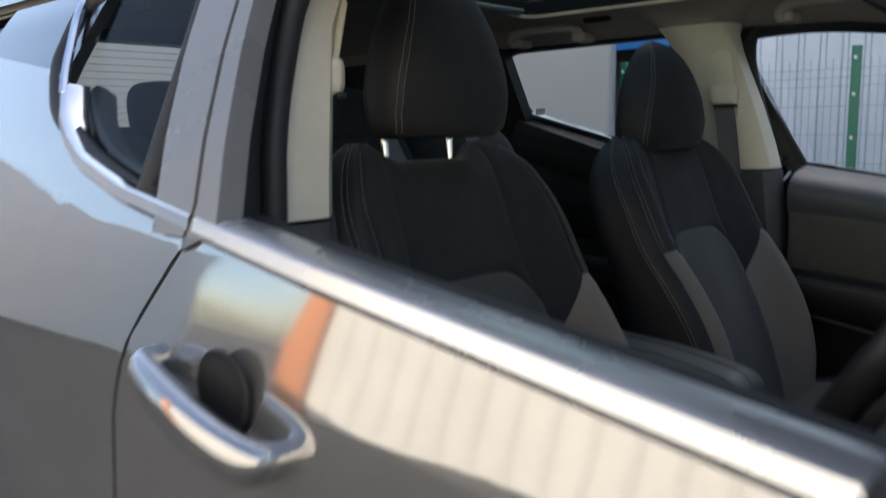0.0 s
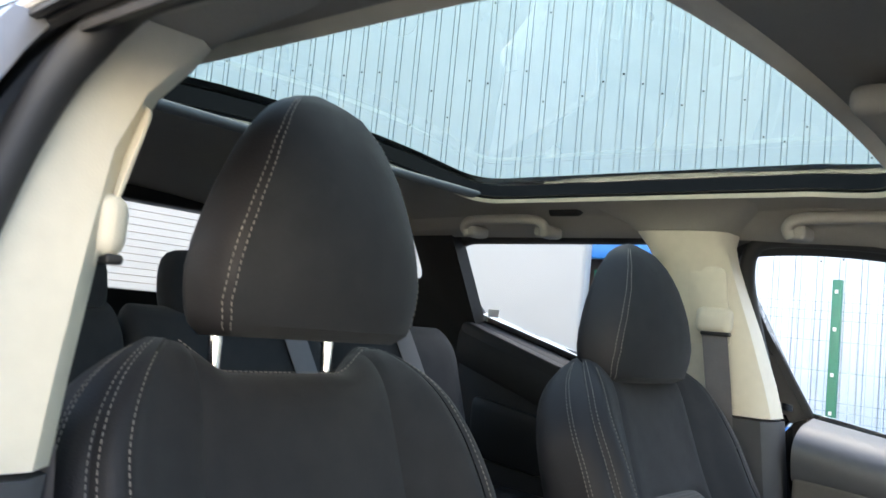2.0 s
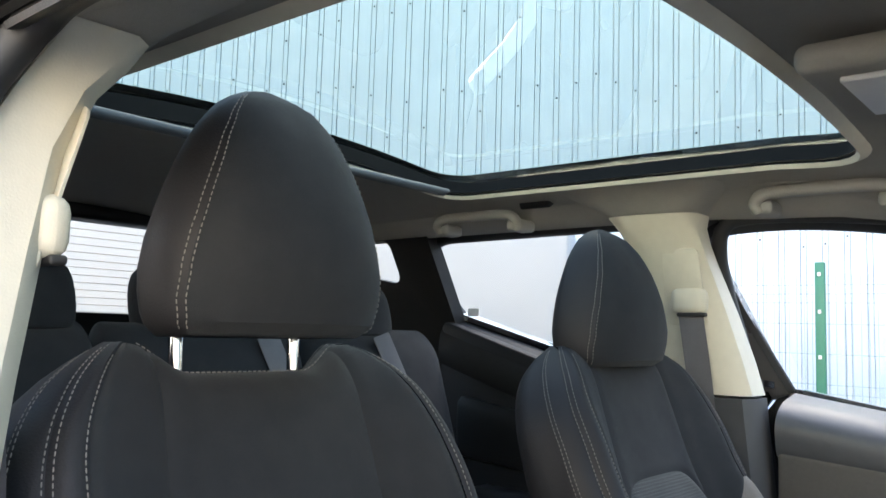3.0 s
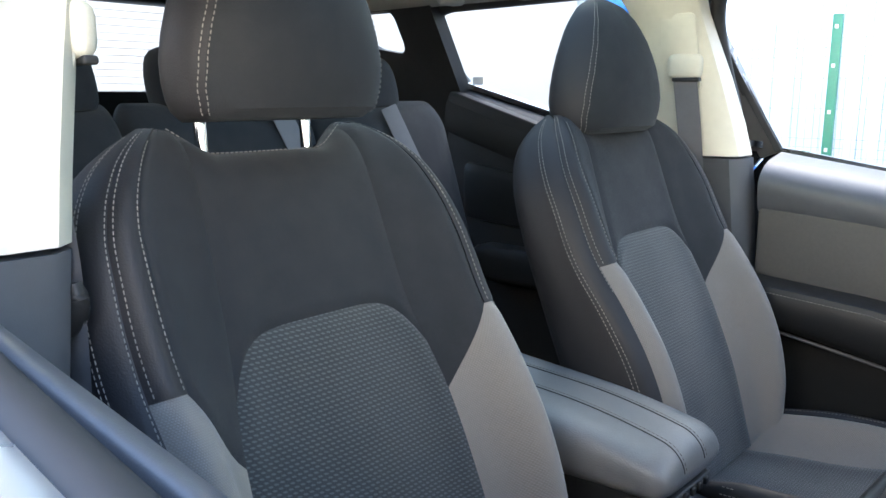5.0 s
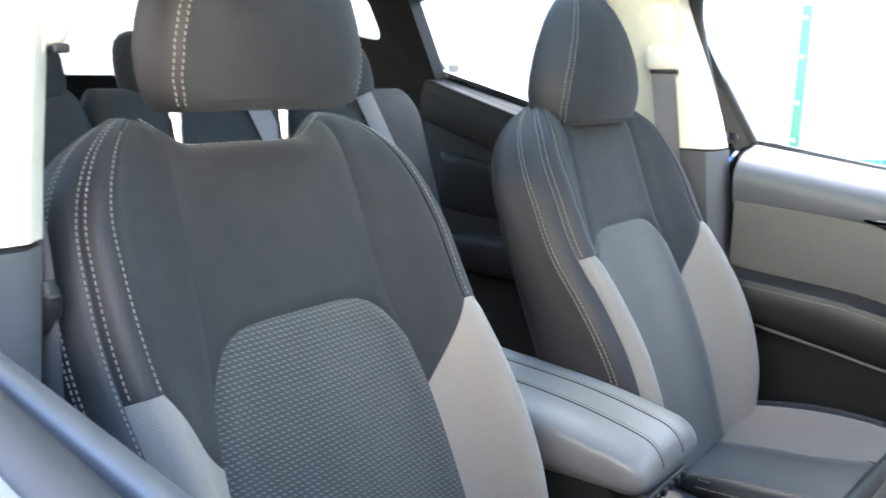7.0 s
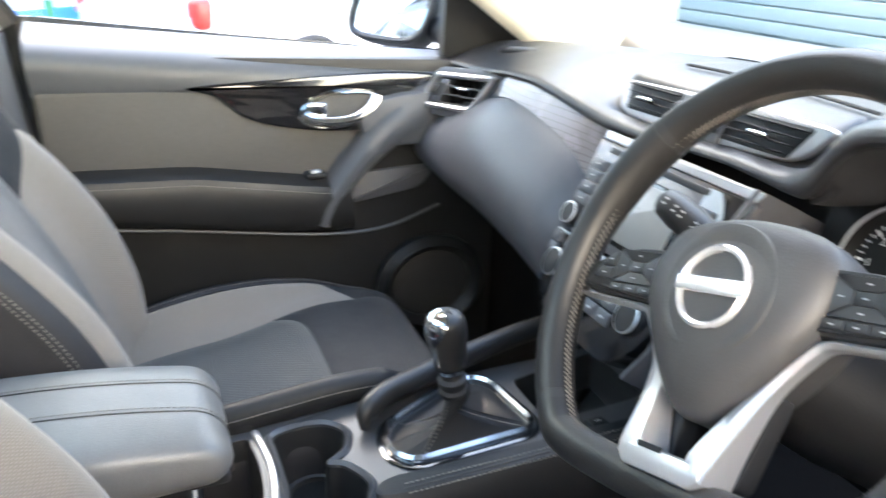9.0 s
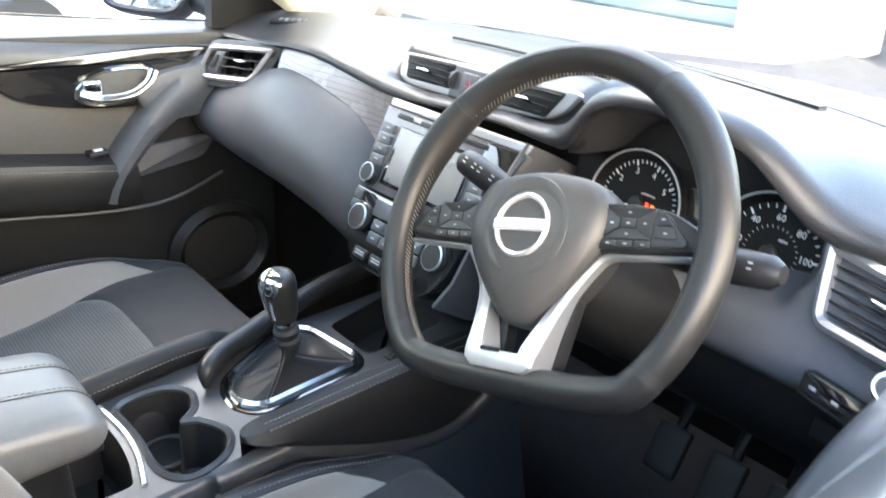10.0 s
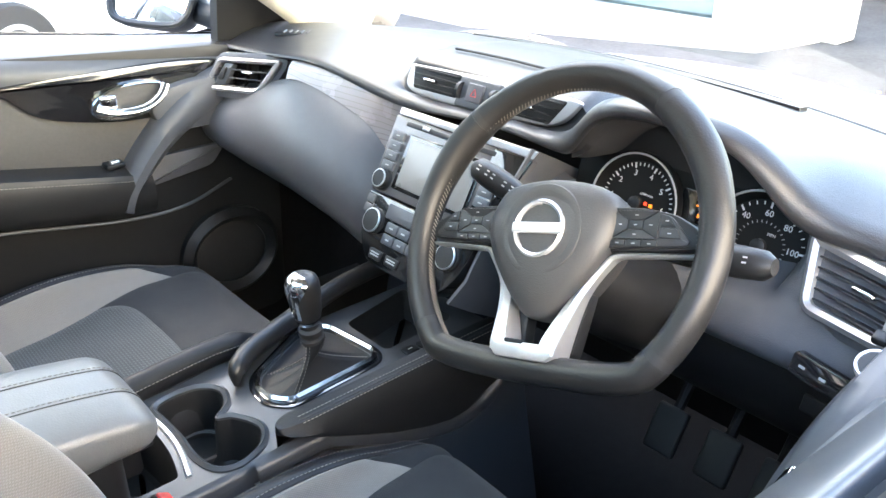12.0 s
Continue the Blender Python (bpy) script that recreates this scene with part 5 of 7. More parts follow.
# dark tube drawn as the shadow line along the lid edge behind the vents
ln = [(0.300 + 0.02 * math.cos(y * 8), y, 1.0675) for y in np.linspace(-0.20, 0.12, 16)]
part("top_seam", tube(ln, 0.0022, 6), RUBBER, dash)
ln = [(0.584 - 0.24 * y * y, y, 1.030 - 0.020 * (y / 0.6) ** 2) for y in np.linspace(-0.70, 0.70, 40)]
part("screen_edge", tube(ln, 0.005, 8), RUBBER, dash, "black rubber edge under the windscreen")
# defroster slots at the foot of the windscreen
for y0, y1 in ((-0.38, -0.095), (-0.045, 0.285)):
    g = loft([[(0.522 - 0.2 * y * y, y, 1.030), (0.522 - 0.2 * y * y, y, 1.0440 - 0.03 * y * y), (0.545 - 0.2 * y * y, y, 1.0415 - 0.03 * y * y), (0.545 - 0.2 * y * y, y, 1.030)] for y in np.linspace(y0, y1, 10)])
    part("defroster_slot", g, HARD, dash)
rim_ = rounded([(-0.055, -0.012), (0.055, -0.012), (0.055, 0.012), (-0.055, 0.012)], 0.008)
dm = basis((0.300, 0.578, 1.023), (0.49, -0.87, 0.02), (0.87, 0.49, 0.14))
sd = part("side_demister", slab(rim_, 0.006, dm, 0.002), HARD, dash, "small black demister outlet")
for i in range(6):
    part("slat", Geo().join(box((0.0035, 0.016, 0.004), (-0.034 + 0.0135 * i, 0, 0.007), 0.001), dm), GREYPLASTIC, sd)


def outline_vent(cx, cy_, pts):
    return rounded([(cx + a, cy_ + b) for a, b in pts], 0.012, 5)


def vent(name, o, xa, ya, outline, slats, rim, label, tab=0.0, roll=0.0):
    """A louvred outlet: silver rim, dark throat, slats and a tab; local x across, y up."""
    m = basis(o, xa, ya)
    v = part(name, slab(scaled(outline, 0.001), 0.002, m @ Matrix.Translation((0, 0, -0.034)), 0.0), VENTBLACK, dash, label)
    part("vent_rim", band(outline, scaled(outline, rim), 0.015, m, 0.003), RIMSILVER, v, "satin silver vent rim")
    inner = scaled(outline, rim)
    xs, zs = [p[0] for p in inner], [p[1] for p in inner]

    def span(y):
        hit = []
        for a, b in zip(inner, inner[1:] + inner[:1]):
            if (a[1] - y) * (b[1] - y) < 0:
                hit.append(a[0] + (b[0] - a[0]) * (y - a[1]) / (b[1] - a[1]))
        return (min(hit), max(hit)) if len(hit) > 1 else None

    for i in range(slats):
        y = min(zs) + (max(zs) - min(zs)) * (i + 0.5) / slats
        e = span(y)
        if e:
            part("slat", Geo().join(box((e[1] - e[0], 0.0024, 0.016), ((e[0] + e[1]) / 2, y, 0.003), 0.0009), m), VENTSLAT, v)
    g = Geo()
    for i in range(6):
        x = min(xs) + (max(xs) - min(xs)) * (i + 0.5) / 6
        e = [q for q in zs]
        g.join(box((0.003, (max(zs) - min(zs)) * 0.75, 0.010), (x, (max(zs) + min(zs)) / 2, -0.022), 0), m)
    part("rear_vanes", g, VENTBLACK, v)
    part("vent_tab", Geo().join(box((0.026, 0.005, 0.010), (tab, (max(zs) + min(zs)) / 2 + 0.004, 0.013), 0.0024), m), CHROME, v)
    return m, v


# passenger outlet
pv = rounded([(-0.064, 0.029), (-0.101, -0.038), (0.044, -0.036), (0.092, 0.034)], [0.014, 0.014, 0.02, 0.012], 6)
PO, PX, PY = (0.184, 0.600, 0.957), (0.36, -0.93, 0.02), (0.30, 0.12, 0.95)
part("vent_pod", band(scaled(pv, -0.012), scaled(pv, 0.003), 0.042, basis(PO, PX, PY) @ Matrix.Translation((0, 0, -0.038)), 0.002), PLASTIC, dash, "black housing of the vent")
vm, sv = vent("side_vent", PO, PX, PY, pv, 4, 0.009, "silver-rimmed air vent by the door", 0.012)
wp = part("wheel_panel", slab(rounded([(-0.050, 0.019), (-0.074, -0.025), (-0.046, -0.025), (-0.026, 0.019)], 0.004, 4), 0.012, vm, 0.002), GREYPLASTIC, sv, "grey panel with an air wheel")
part("air_wheel", slab(rounded([(-0.050, 0.011), (-0.062, -0.015), (-0.050, -0.015), (-0.040, 0.011)], 0.005, 5), 0.017, vm, 0.002), RUBBER, wp)
# driver outlet
dv = rounded([(-0.080, 0.041), (-0.055, -0.040), (0.046, -0.036), (0.040, 0.038)], [0.012, 0.018, 0.014, 0.014], 6)
DO, DX, DY = (0.192, -0.622, 0.953), (-0.25, -0.96, -0.03), (0.33, -0.12, 0.93)
part("vent_pod", band(scaled(dv, -0.010), scaled(dv, 0.003), 0.042, basis(DO, DX, DY) @ Matrix.Translation((0, 0, -0.038)), 0.002), PLASTIC, dash, "black housing of the vent")
vent("side_vent", DO, DX, DY, dv, 6, 0.011, "silver-rimmed air vent beside the wheel", 0.0)
# centre outlets in one silver tray
cm = basis((0.243, -0.022, 1.028), (0.0, -1, 0.012), (0.40, 0, 0.92))
tray = rounded([(-0.174, 0.022), (-0.178, -0.014), (-0.150, -0.024), (-0.047, -0.026), (0.060, -0.022), (0.138, -0.016), (0.163, -0.002), (0.180, 0.026), (0.166, 0.028), (0.061, 0.030), (-0.056, 0.026)], [0.004, 0.016, 0.03, 0.05, 0.05, 0.04, 0.02, 0.008, 0.006, 0.05, 0.05], 5)
ct = part("centre_vents", slab(tray, 0.008, cm, 0.004), RIMSILVER, dash, "silver tray round the centre vents")
for x0, x1, sk in ((-0.163, -0.052, 0.010), (0.036, 0.158, -0.022)):
    o = rounded([(x0, 0.020), (x0 + max(sk, 0), -0.015), (x1 + min(sk, 0), -0.014), (x1, 0.022)], 0.005, 4)
    # no opening here: a raised black slab gives the dark depth by colour
    th = part("vent_throat", slab(o, 0.010, cm, 0.001), VENTBLACK, ct)
    for i in range(4):
        part("slat", Geo().join(box((x1 - x0 - 0.010 - abs(sk) * (1 - i / 3), 0.0018, 0.009), ((x0 + x1) / 2 + sk / 2 * (1 - i / 3), -0.010 + 0.009 * i, 0.011), 0.0008), cm), VENTBLACK, th)
    part("vent_tab", Geo().join(box((0.026, 0.005, 0.010), ((x0 + x1) / 2, 0.001, 0.019), 0.0024), cm), CHROME, th)
hz = part("hazard_panel", Geo().join(box((0.086, 0.046, 0.012), (-0.006, -0.001, 0.008), 0.003), cm), GREYPLASTIC, ct)
part("hazard_button", Geo().join(box((0.032, 0.028, 0.006), (-0.008, 0.0, 0.016), 0.002), cm), GREYPLASTIC, hz)
tri = Geo()
for a, b in (((-0.006, -0.005), (0.006, -0.005)), ((0.006, -0.005), (0, 0.006)), ((0, 0.006), (-0.006, -0.005))):
    tri.join(tube([cm @ Vector((a[0] - 0.008, a[1], 0.0192)), cm @ Vector((b[0] - 0.008, b[1], 0.0192))], 0.0005, 5))
part("hazard_triangle", tri, RED, hz, "red hazard triangle")
for e in (-0.042, 0.030):
    part("vent_wheel", lathe([(0.004, -0.003), (0.013, -0.003), (0.013, 0.003), (0.004, 0.003)], cm @ pose(e, 0, 0.012, 0, 90, 0)), RUBBER, hz)
# ---- centre stack ----
SN = Vector((-0.87, 0, 0.49)).normalized()
sm = basis((0.155, 0.0, 0.908), (0, -1, 0), (0.49, 0, 0.87))   # local x to the driver, y up


def stack(name, pts, depth, material, parent, r=0.004, label="", z=0.0, bevel=0.0015):
    o = rounded(pts, r, 4)
    g = slab(o, depth, sm @ Matrix.Translation((0, 0, z)), bevel)
    return part(name, g, material, parent, label)


radio = thing("car_radio", "grey media unit with blank screen and two knobs", "car radio", (0.16, 0, 0.91))
o = rounded([(-0.132, 0.082), (-0.128, -0.045), (0.128, -0.045), (0.168, 0.082)], 0.006, 4)
fascia = part("fascia", slab(o, 0.004, sm @ Matrix.Translation((0, 0, -0.03)), 0.001).join(slab(o, 0.030, sm @ Matrix.Translation((0, 0, -0.03)), 0.003)), DISC, radio, "glossy grey grained fascia")
stack("screen_bezel", [(-0.082, 0.058), (-0.082, -0.032), (0.085, -0.032), (0.085, 0.058)], 0.002, GLOSS, fascia)
stack("screen", [(-0.074, 0.052), (-0.074, -0.026), (0.078, -0.026), (0.078, 0.052)], 0.003, SCREEN, fascia, 0.002, "blank grey display")
stack("gloss_side", [(0.094, 0.080), (0.090, -0.043), (0.126, -0.043), (0.166, 0.080)], 0.0015, GLOSS, fascia, 0.004, "gloss black panel beside the display")
stack("disc_slot", [(-0.10, 0.076), (-0.10, 0.068), (0.10, 0.068), (0.10, 0.076)], 0.002, RUBBER, fascia, 0.002)
stack("slot_tab", [(-0.060, 0.076), (-0.060, 0.070), (-0.045, 0.070), (-0.045, 0.076)], 0.004, SATIN, fascia, 0.001)
stack("top_strip", [(-0.125, 0.094), (-0.125, 0.082), (0.165, 0.082), (0.17, 0.094)], 0.002, RIMSILVER, fascia, 0.002, "silver strip over the media unit")
for i in range(4):
    for sx in (-0.105, 0.108):
        k = stack("key", [(sx - 0.014, 0.056 - 0.0165 * i), (sx - 0.014, 0.042 - 0.0165 * i), (sx + 0.014, 0.042 - 0.0165 * i), (sx + 0.014, 0.056 - 0.0165 * i)], 0.005, GREYPLASTIC, fascia, 0.002)
        stack("key_mark", [(sx - 0.004, 0.0498 - 0.0165 * i), (sx - 0.004, 0.0482 - 0.0165 * i), (sx + 0.004, 0.0482 - 0.0165 * i), (sx + 0.004, 0.0498 - 0.0165 * i)], 0.0055, KEYINK, k, 0.0005, bevel=0)
for sx in (-0.105, 0.110):
    mm = sm @ Matrix.Translation((sx, -0.024, 0))
    k = part("knob", lathe([(0.0185, 0.0), (0.0185, 0.002), (0.0150, 0.003), (0.0145, 0.011), (0.0135, 0.0125), (0.001, 0.013)], mm), HARD, fascia)
    part("knob_rim", lathe([(0.0132, 0.0120), (0.0148, 0.0110), (0.0148, 0.0128), (0.0132, 0.0132)], mm, 32, False), SATIN, k)
# climate panel
climate = thing("climate_panel", "black climate control panel with two silver dials", "climate control", (0.11, 0, 0.82))
o = rounded([(-0.128, -0.047), (-0.118, -0.110), (-0.085, -0.155), (0.085, -0.155), (0.118, -0.110), (0.128, -0.047)], [0.006, 0.02, 0.03, 0.03, 0.02, 0.006], 5)
cp = part("panel", slab(o, 0.030, sm @ Matrix.Translation((0, 0, -0.03)), 0.003), GLOSS, climate)
stack("display", [(-0.070, -0.054), (-0.070, -0.078), (0.070, -0.078), (0.070, -0.054)], 0.002, GREYPLASTIC, cp, 0.003)
for sx in (-0.088, 0.088):
    mm = sm @ Matrix.Translation((sx, -0.090, 0))
    k = part("dial", lathe([(0.021, 0.0), (0.021, 0.004), (0.019, 0.005), (0.0180, 0.0112), (0.001, 0.012)], mm), HARD, cp)
    part("dial_ring", lathe([(0.0178, 0.0116), (0.0194, 0.0110), (0.0196, 0.0090), (0.0180, 0.0085)], mm, 32, False), SATIN, k, "satin silver dial ring")
for i in range(4):
    for j in range(2):
        x, y = -0.044 + 0.029 * i, -0.090 - 0.019 * j
        k = stack("key", [(x - 0.0135, y + 0.008), (x - 0.0135, y - 0.008), (x + 0.0135, y - 0.008), (x + 0.0135, y + 0.008)], 0.004, GREYPLASTIC, cp, 0.002)
        stack("key_mark", [(x - 0.004, y + 0.0012), (x - 0.004, y - 0.0012), (x + 0.004, y - 0.0012), (x + 0.004, y + 0.0012)], 0.0045, KEYINK, k, 0.0004, bevel=0)
for sx in (-0.115,):
    for j in range(2):
        stack("key", [(sx - 0.009, -0.052 - 0.016 * j), (sx - 0.009, -0.066 - 0.016 * j), (sx + 0.009, -0.066 - 0.016 * j), (sx + 0.009, -0.052 - 0.016 * j)], 0.003, GREYPLASTIC, cp, 0.002)
for sx in (-0.06, -0.02):
    k = stack("seat_heat_key", [(sx - 0.016, -0.130), (sx - 0.014, -0.146), (sx + 0.014, -0.146), (sx + 0.016, -0.130)], 0.003, HARD, cp, 0.003)
    for j in (0, 1):
        stack("key_mark", [(sx - 0.010, -0.134 - 0.004 * j), (sx - 0.010, -0.136 - 0.004 * j), (sx + 0.010, -0.136 - 0.004 * j), (sx + 0.010, -0.134 - 0.004 * j)], 0.0035, KEYINK, k, 0.0004, bevel=0)
# cheeks beside the stack
for s in (1,):
    rings = []
    for y_, w in ((0.095, 0.150), (0.04, 0.138), (-0.04, 0.134), (-0.11, 0.128), (-0.15, 0.112)):
        rings.append([sm @ Vector((s * w, y_, -0.002)), sm @ Vector((s * (w + 0.012), y_, 0.006)), sm @ Vector((s * (w + 0.03), y_, -0.03)), sm @ Vector((s * (w + 0.035), y_, -0.09)), sm @ Vector((s * w, y_, -0.09))])
    part("stack_cheek", loft(rings), PLASTIC, dash)

# ---- passenger side: grained strip and glovebox ----
# height of the edge between the laminate strip and the glovebox
shelf = eased([(0.126, 0.868), (0.150, 0.890), (0.178, 0.917), (0.197, 0.931), (0.215, 0.941), (0.25, 0.951), (0.30, 0.961), (0.36, 0.971), (0.42, 0.976), (0.455, 0.974), (0.50, 0.964), (0.57, 0.942), (0.66, 0.928), (0.735, 0.922)], 0.014)
bulge = eased([(0.126, 0.020), (0.138, 0.052), (0.16, 0.078), (0.20, 0.090), (0.34, 0.098), (0.50, 0.098), (0.735, 0.088)], 0.010)


rows = []
for y in np.linspace(0.124, 0.475, 44):
    zt, zb = foot(y) + 0.001, shelf(y) + 0.001
    rows.append([(roll_x(y) + 0.004, y, zt), (0.207, y, zt - (zt - zb) * 0.3), (0.201, y, zb + (zt - zb) * 0.25), (0.197, y, zb), (0.215, y, zb - 0.004)])
part("laminate_strip", sheet(rows), LAMINATE, dash, "glossy grey laminate strip with fine grain")
rings = []
for y in list(np.linspace(0.126, 0.20, 24)) + list(np.linspace(0.21, 0.735, 50)):
    zt = shelf(y)
    zb = lin(y, [(0.126, 0.640), (0.20, 0.655), (0.30, 0.680), (0.735, 0.735)])
    deep = bulge(y)
    rings.append([(0.199 - deep * math.sin(math.pi * f ** 0.92) ** 0.95 + 0.055 * f * f, y, zt + (zb - zt) * f) for f in [(i / 22) ** 1.35 for i in range(23)]] + [(0.38, y, zb)])
gb = part("glovebox", sheet(rings), PLASTIC, dash, "curved black glovebox panel")
part("glovebox_latch", box((0.014, 0.075, 0.010), (0.176, 0.30, 0.762), 0.004), GREYPLASTIC, gb, "silver glovebox latch")
# panel behind everything, closing the dash below its top
part("dash_carrier", box((0.22, 1.44, 0.32), (0.455, 0, 0.84), 0.02), HARD, dash)
part("binnacle_panel", box((0.03, 0.29, 0.15), (0.275, -0.362, 0.975), 0.01), HARD, dash)

# ---- driver side: cluster, lower panel ----
rows = []
for y in np.linspace(-0.735, -0.13, 30):
    zt = lin(y, [(-0.735, 0.99), (-0.55, 1.00), (-0.53, 0.945), (-0.36, 0.925), (-0.21, 0.945), (-0.13, 0.97)])
    sec = [(0.245, zt), (0.215 - 0.015 * math.exp(-((y + 0.36) / 0.1) ** 2), zt - 0.015), (0.178, 0.915), (0.158, 0.885), (0.160, 0.862), (0.190, 0.848), (0.26, 0.842), (0.36, 0.84)]
    rows.append([(x, y, z) for x, z in spline(sec, 4)])
part("knee_panel", sheet(rows), PLASTIC, dash, "black lower dash panel")
rows = []
for y in np.linspace(-0.73, -0.14, 24):
    rows.append([(x, y, z) for x, z in spline([(0.215, 0.850), (0.205, 0.82), (0.218, 0.76), (0.26, 0.71), (0.36, 0.68)], 4)])
part("knee_bolster", sheet(rows), HARD, dash, "black recessed panel under the dash")
hood = []
for y in np.linspace(-0.565, -0.212, 50):
    x, z = roll_x(y) + 0.006, foot(y)
    k = Vector((0, -0.3915 - y, 0.955 - z)).normalized()
    hood.append([(x, y, z - 0.001), (x + 0.010, y + k.y * 0.004, z + k.z * 0.004), (0.205, y + k.y * 0.012, z + k.z * 0.012), (0.225, y + k.y * 0.022, z + k.z * 0.022), (0.262, y + k.y * 0.030, z + k.z * 0.028)])
part("cluster_hood", sheet(hood), DARKLINER, dash, "black cowl over the instruments")
cluster = thing("instrument_cluster", "black instrument cluster with two white-marked dials", "instruments", (0.25, -0.39, 0.98))
im = basis((0.245, -0.3915, 0.939), (0, -1, 0), (0.30, 0, 0.95))
back = part("cluster_face", slab(rounded([(-0.19, 0.10), (-0.19, -0.06), (0.19, -0.06), (0.19, 0.10)], 0.03), 0.004, im, 0.001), DIALBLACK, cluster)
for gx, nums, sub, needle in ((-0.0865, [str(i) for i in range(0, 8)], 5, 200), (0.0865, ["0", "20", "40", "60", "80", "100", "120"], 4, 205)):
    mm = im @ Matrix.Translation((gx, 0.006, 0.004))
    R = 0.0555
    dial = part("dial_face", lathe([(R, 0), (R, 0.001), (0.001, 0.0015)], mm, 48), DIALBLACK, cluster)
    part("dial_well", lathe([(R - 0.001, 0.001), (R + 0.004, 0.006), (R + 0.0075, 0.012), (R + 0.012, 0.012), (R + 0.012, 0.0)], mm, 48, False), DIALBLACK, dial, "black wall round the dial")
    part("dial_ring", lathe([(R + 0.0070, 0.0118), (R + 0.0078, 0.0138), (R + 0.0092, 0.0138), (R + 0.0098, 0.0118)], mm, 48, False), SATIN, dial, "thin silver dial ring")
    n = len(nums)
    ticks = Geo()
    for i in range((n - 1) * sub + 1):
        a = radians(215 - 250 * i / ((n - 1) * sub))
        big = i % sub == 0
        r0, r1 = R - (0.010 if big else 0.007), R - 0.003
        ticks.join(Geo().join(box((r1 - r0, 0.0022 if big else 0.0011, 0.0006), ((r0 + r1) / 2, 0, 0.002), 0), mm @ pose(0, 0, 0, 0, 0, math.degrees(a))))
    part("scale_marks", ticks, WHITEINK, dial)
    for i, t in enumerate(nums):
        a = radians(215 - 250 * i / (n - 1))
        words(t, 0.0105, mm @ Matrix.Translation(((R - 0.0165) * math.cos(a), (R - 0.0165) * math.sin(a), 0.0022)), WHITEINK, "dial_number", dial)
    a = radians(needle)
    part("needle", Geo().join(box((0.048, 0.0016, 0.0012), (0.022, 0, 0.006), 0.0004), mm @ pose(0, 0, 0, 0, 0, needle)), NEEDLE, dial)
    part("needle_hub", lathe([(0.009, 0.002), (0.009, 0.008), (0.006, 0.010), (0.001, 0.010)], mm), HARD, dial)
    if gx < 0:
        words("x1000r/min", 0.0042, mm @ Matrix.Translation((0.012, 0.014, 0.0022)), WHITEINK, "dial_legend", dial)
        part("red_lamp", Geo().join(box((0.0045, 0.0045, 0.001), (0.014, 0.003, 0.0025), 0.0003), mm), REDLAMP, dial, "lit red warning lamp")
        part("amber_lamp", Geo().join(box((0.005, 0.0045, 0.001), (0.022, 0.002, 0.0025), 0.0003), mm), AMBERLAMP, dial, "lit amber warning lamp")
    else:
        inner_ = Geo()
        for i in range(23):
            a = radians(215 - 250 * i / 22)
            inner_.join(Geo().join(box((0.0030, 0.0007, 0.0004), (R - 0.0265, 0, 0.0022), 0), mm @ pose(0, 0, 0, 0, 0, math.degrees(a))))
        part("inner_marks", inner_, KEYINK, dial)
        words("MPH", 0.005, mm @ Matrix.Translation((0.010, 0.016, 0.0022)), WHITEINK, "dial_legend", dial)
mid = part("trip_display", slab(rounded([(-0.026, 0.045), (-0.026, -0.035), (0.026, -0.035), (0.026, 0.045)], 0.004), 0.002, im @ Matrix.Translation((0.0, 0, 0.004)), 0.0005), GLOSS, cluster)
part("amber_lamp", Geo().join(box((0.010, 0.0018, 0.001), (0.002, 0.028, 0.0068), 0.0003), im), AMBERLAMP, mid)
part("amber_lamp", Geo().join(box((0.0045, 0.0045, 0.001), (0.004, 0.016, 0.0068), 0.0003), im), AMBERLAMP, mid)
# switch bank beside the column
sb = basis((0.135, -0.632, 0.885), (-0.2, -1, -0.05), (0.25, 0, 1))
bank = part("switch_bank", slab(rounded([(-0.048, 0.013), (-0.048, -0.013), (0.055, -0.013), (0.055, 0.013)], 0.006), 0.010, sb, 0.002), GLOSS, dash, "row of black switches")
for i in range(4):
    part("key_mark", Geo().join(box((0.007, 0.0025, 0.001), (-0.034 + 0.024 * i, 0.0, 0.0108), 0), sb), KEYINK, bank)
fb = basis((0.207, -0.60, 0.80), (-0.1, -1, 0), (0.25, 0, 1))
part("fuse_cover_key", Geo().join(box((0.045, 0.022, 0.008), (0, 0, 0.004), 0.003), fb), HARD, dash)

# ---- steering wheel ----
WT = radians(32.3)
wn_ = Vector((-math.cos(WT), 0, math.sin(WT)))
wm = basis((-0.006, -0.380, 0.999), (0, -1, 0), (math.sin(WT), 0, math.cos(WT)))
WTURN = pose(0, 0, 0, 0, 0, 17.0)
wm = wm @ WTURN
wheel = thing("steering_wheel", "black leather flat-bottomed steering wheel with silver spokes", "steering wheel", tuple(wm.translation))
R = 0.1745
path = []
N = 120
for i in range(N):
    a = 2 * math.pi * i / N
    x, y = R * math.cos(a), R * math.sin(a)
    low = -0.125
    if y < low:
        y = low - 0.030 * (1 - math.exp(-(low - y) / 0.030)) * 0.40
    path.append((x, y, 0.008))


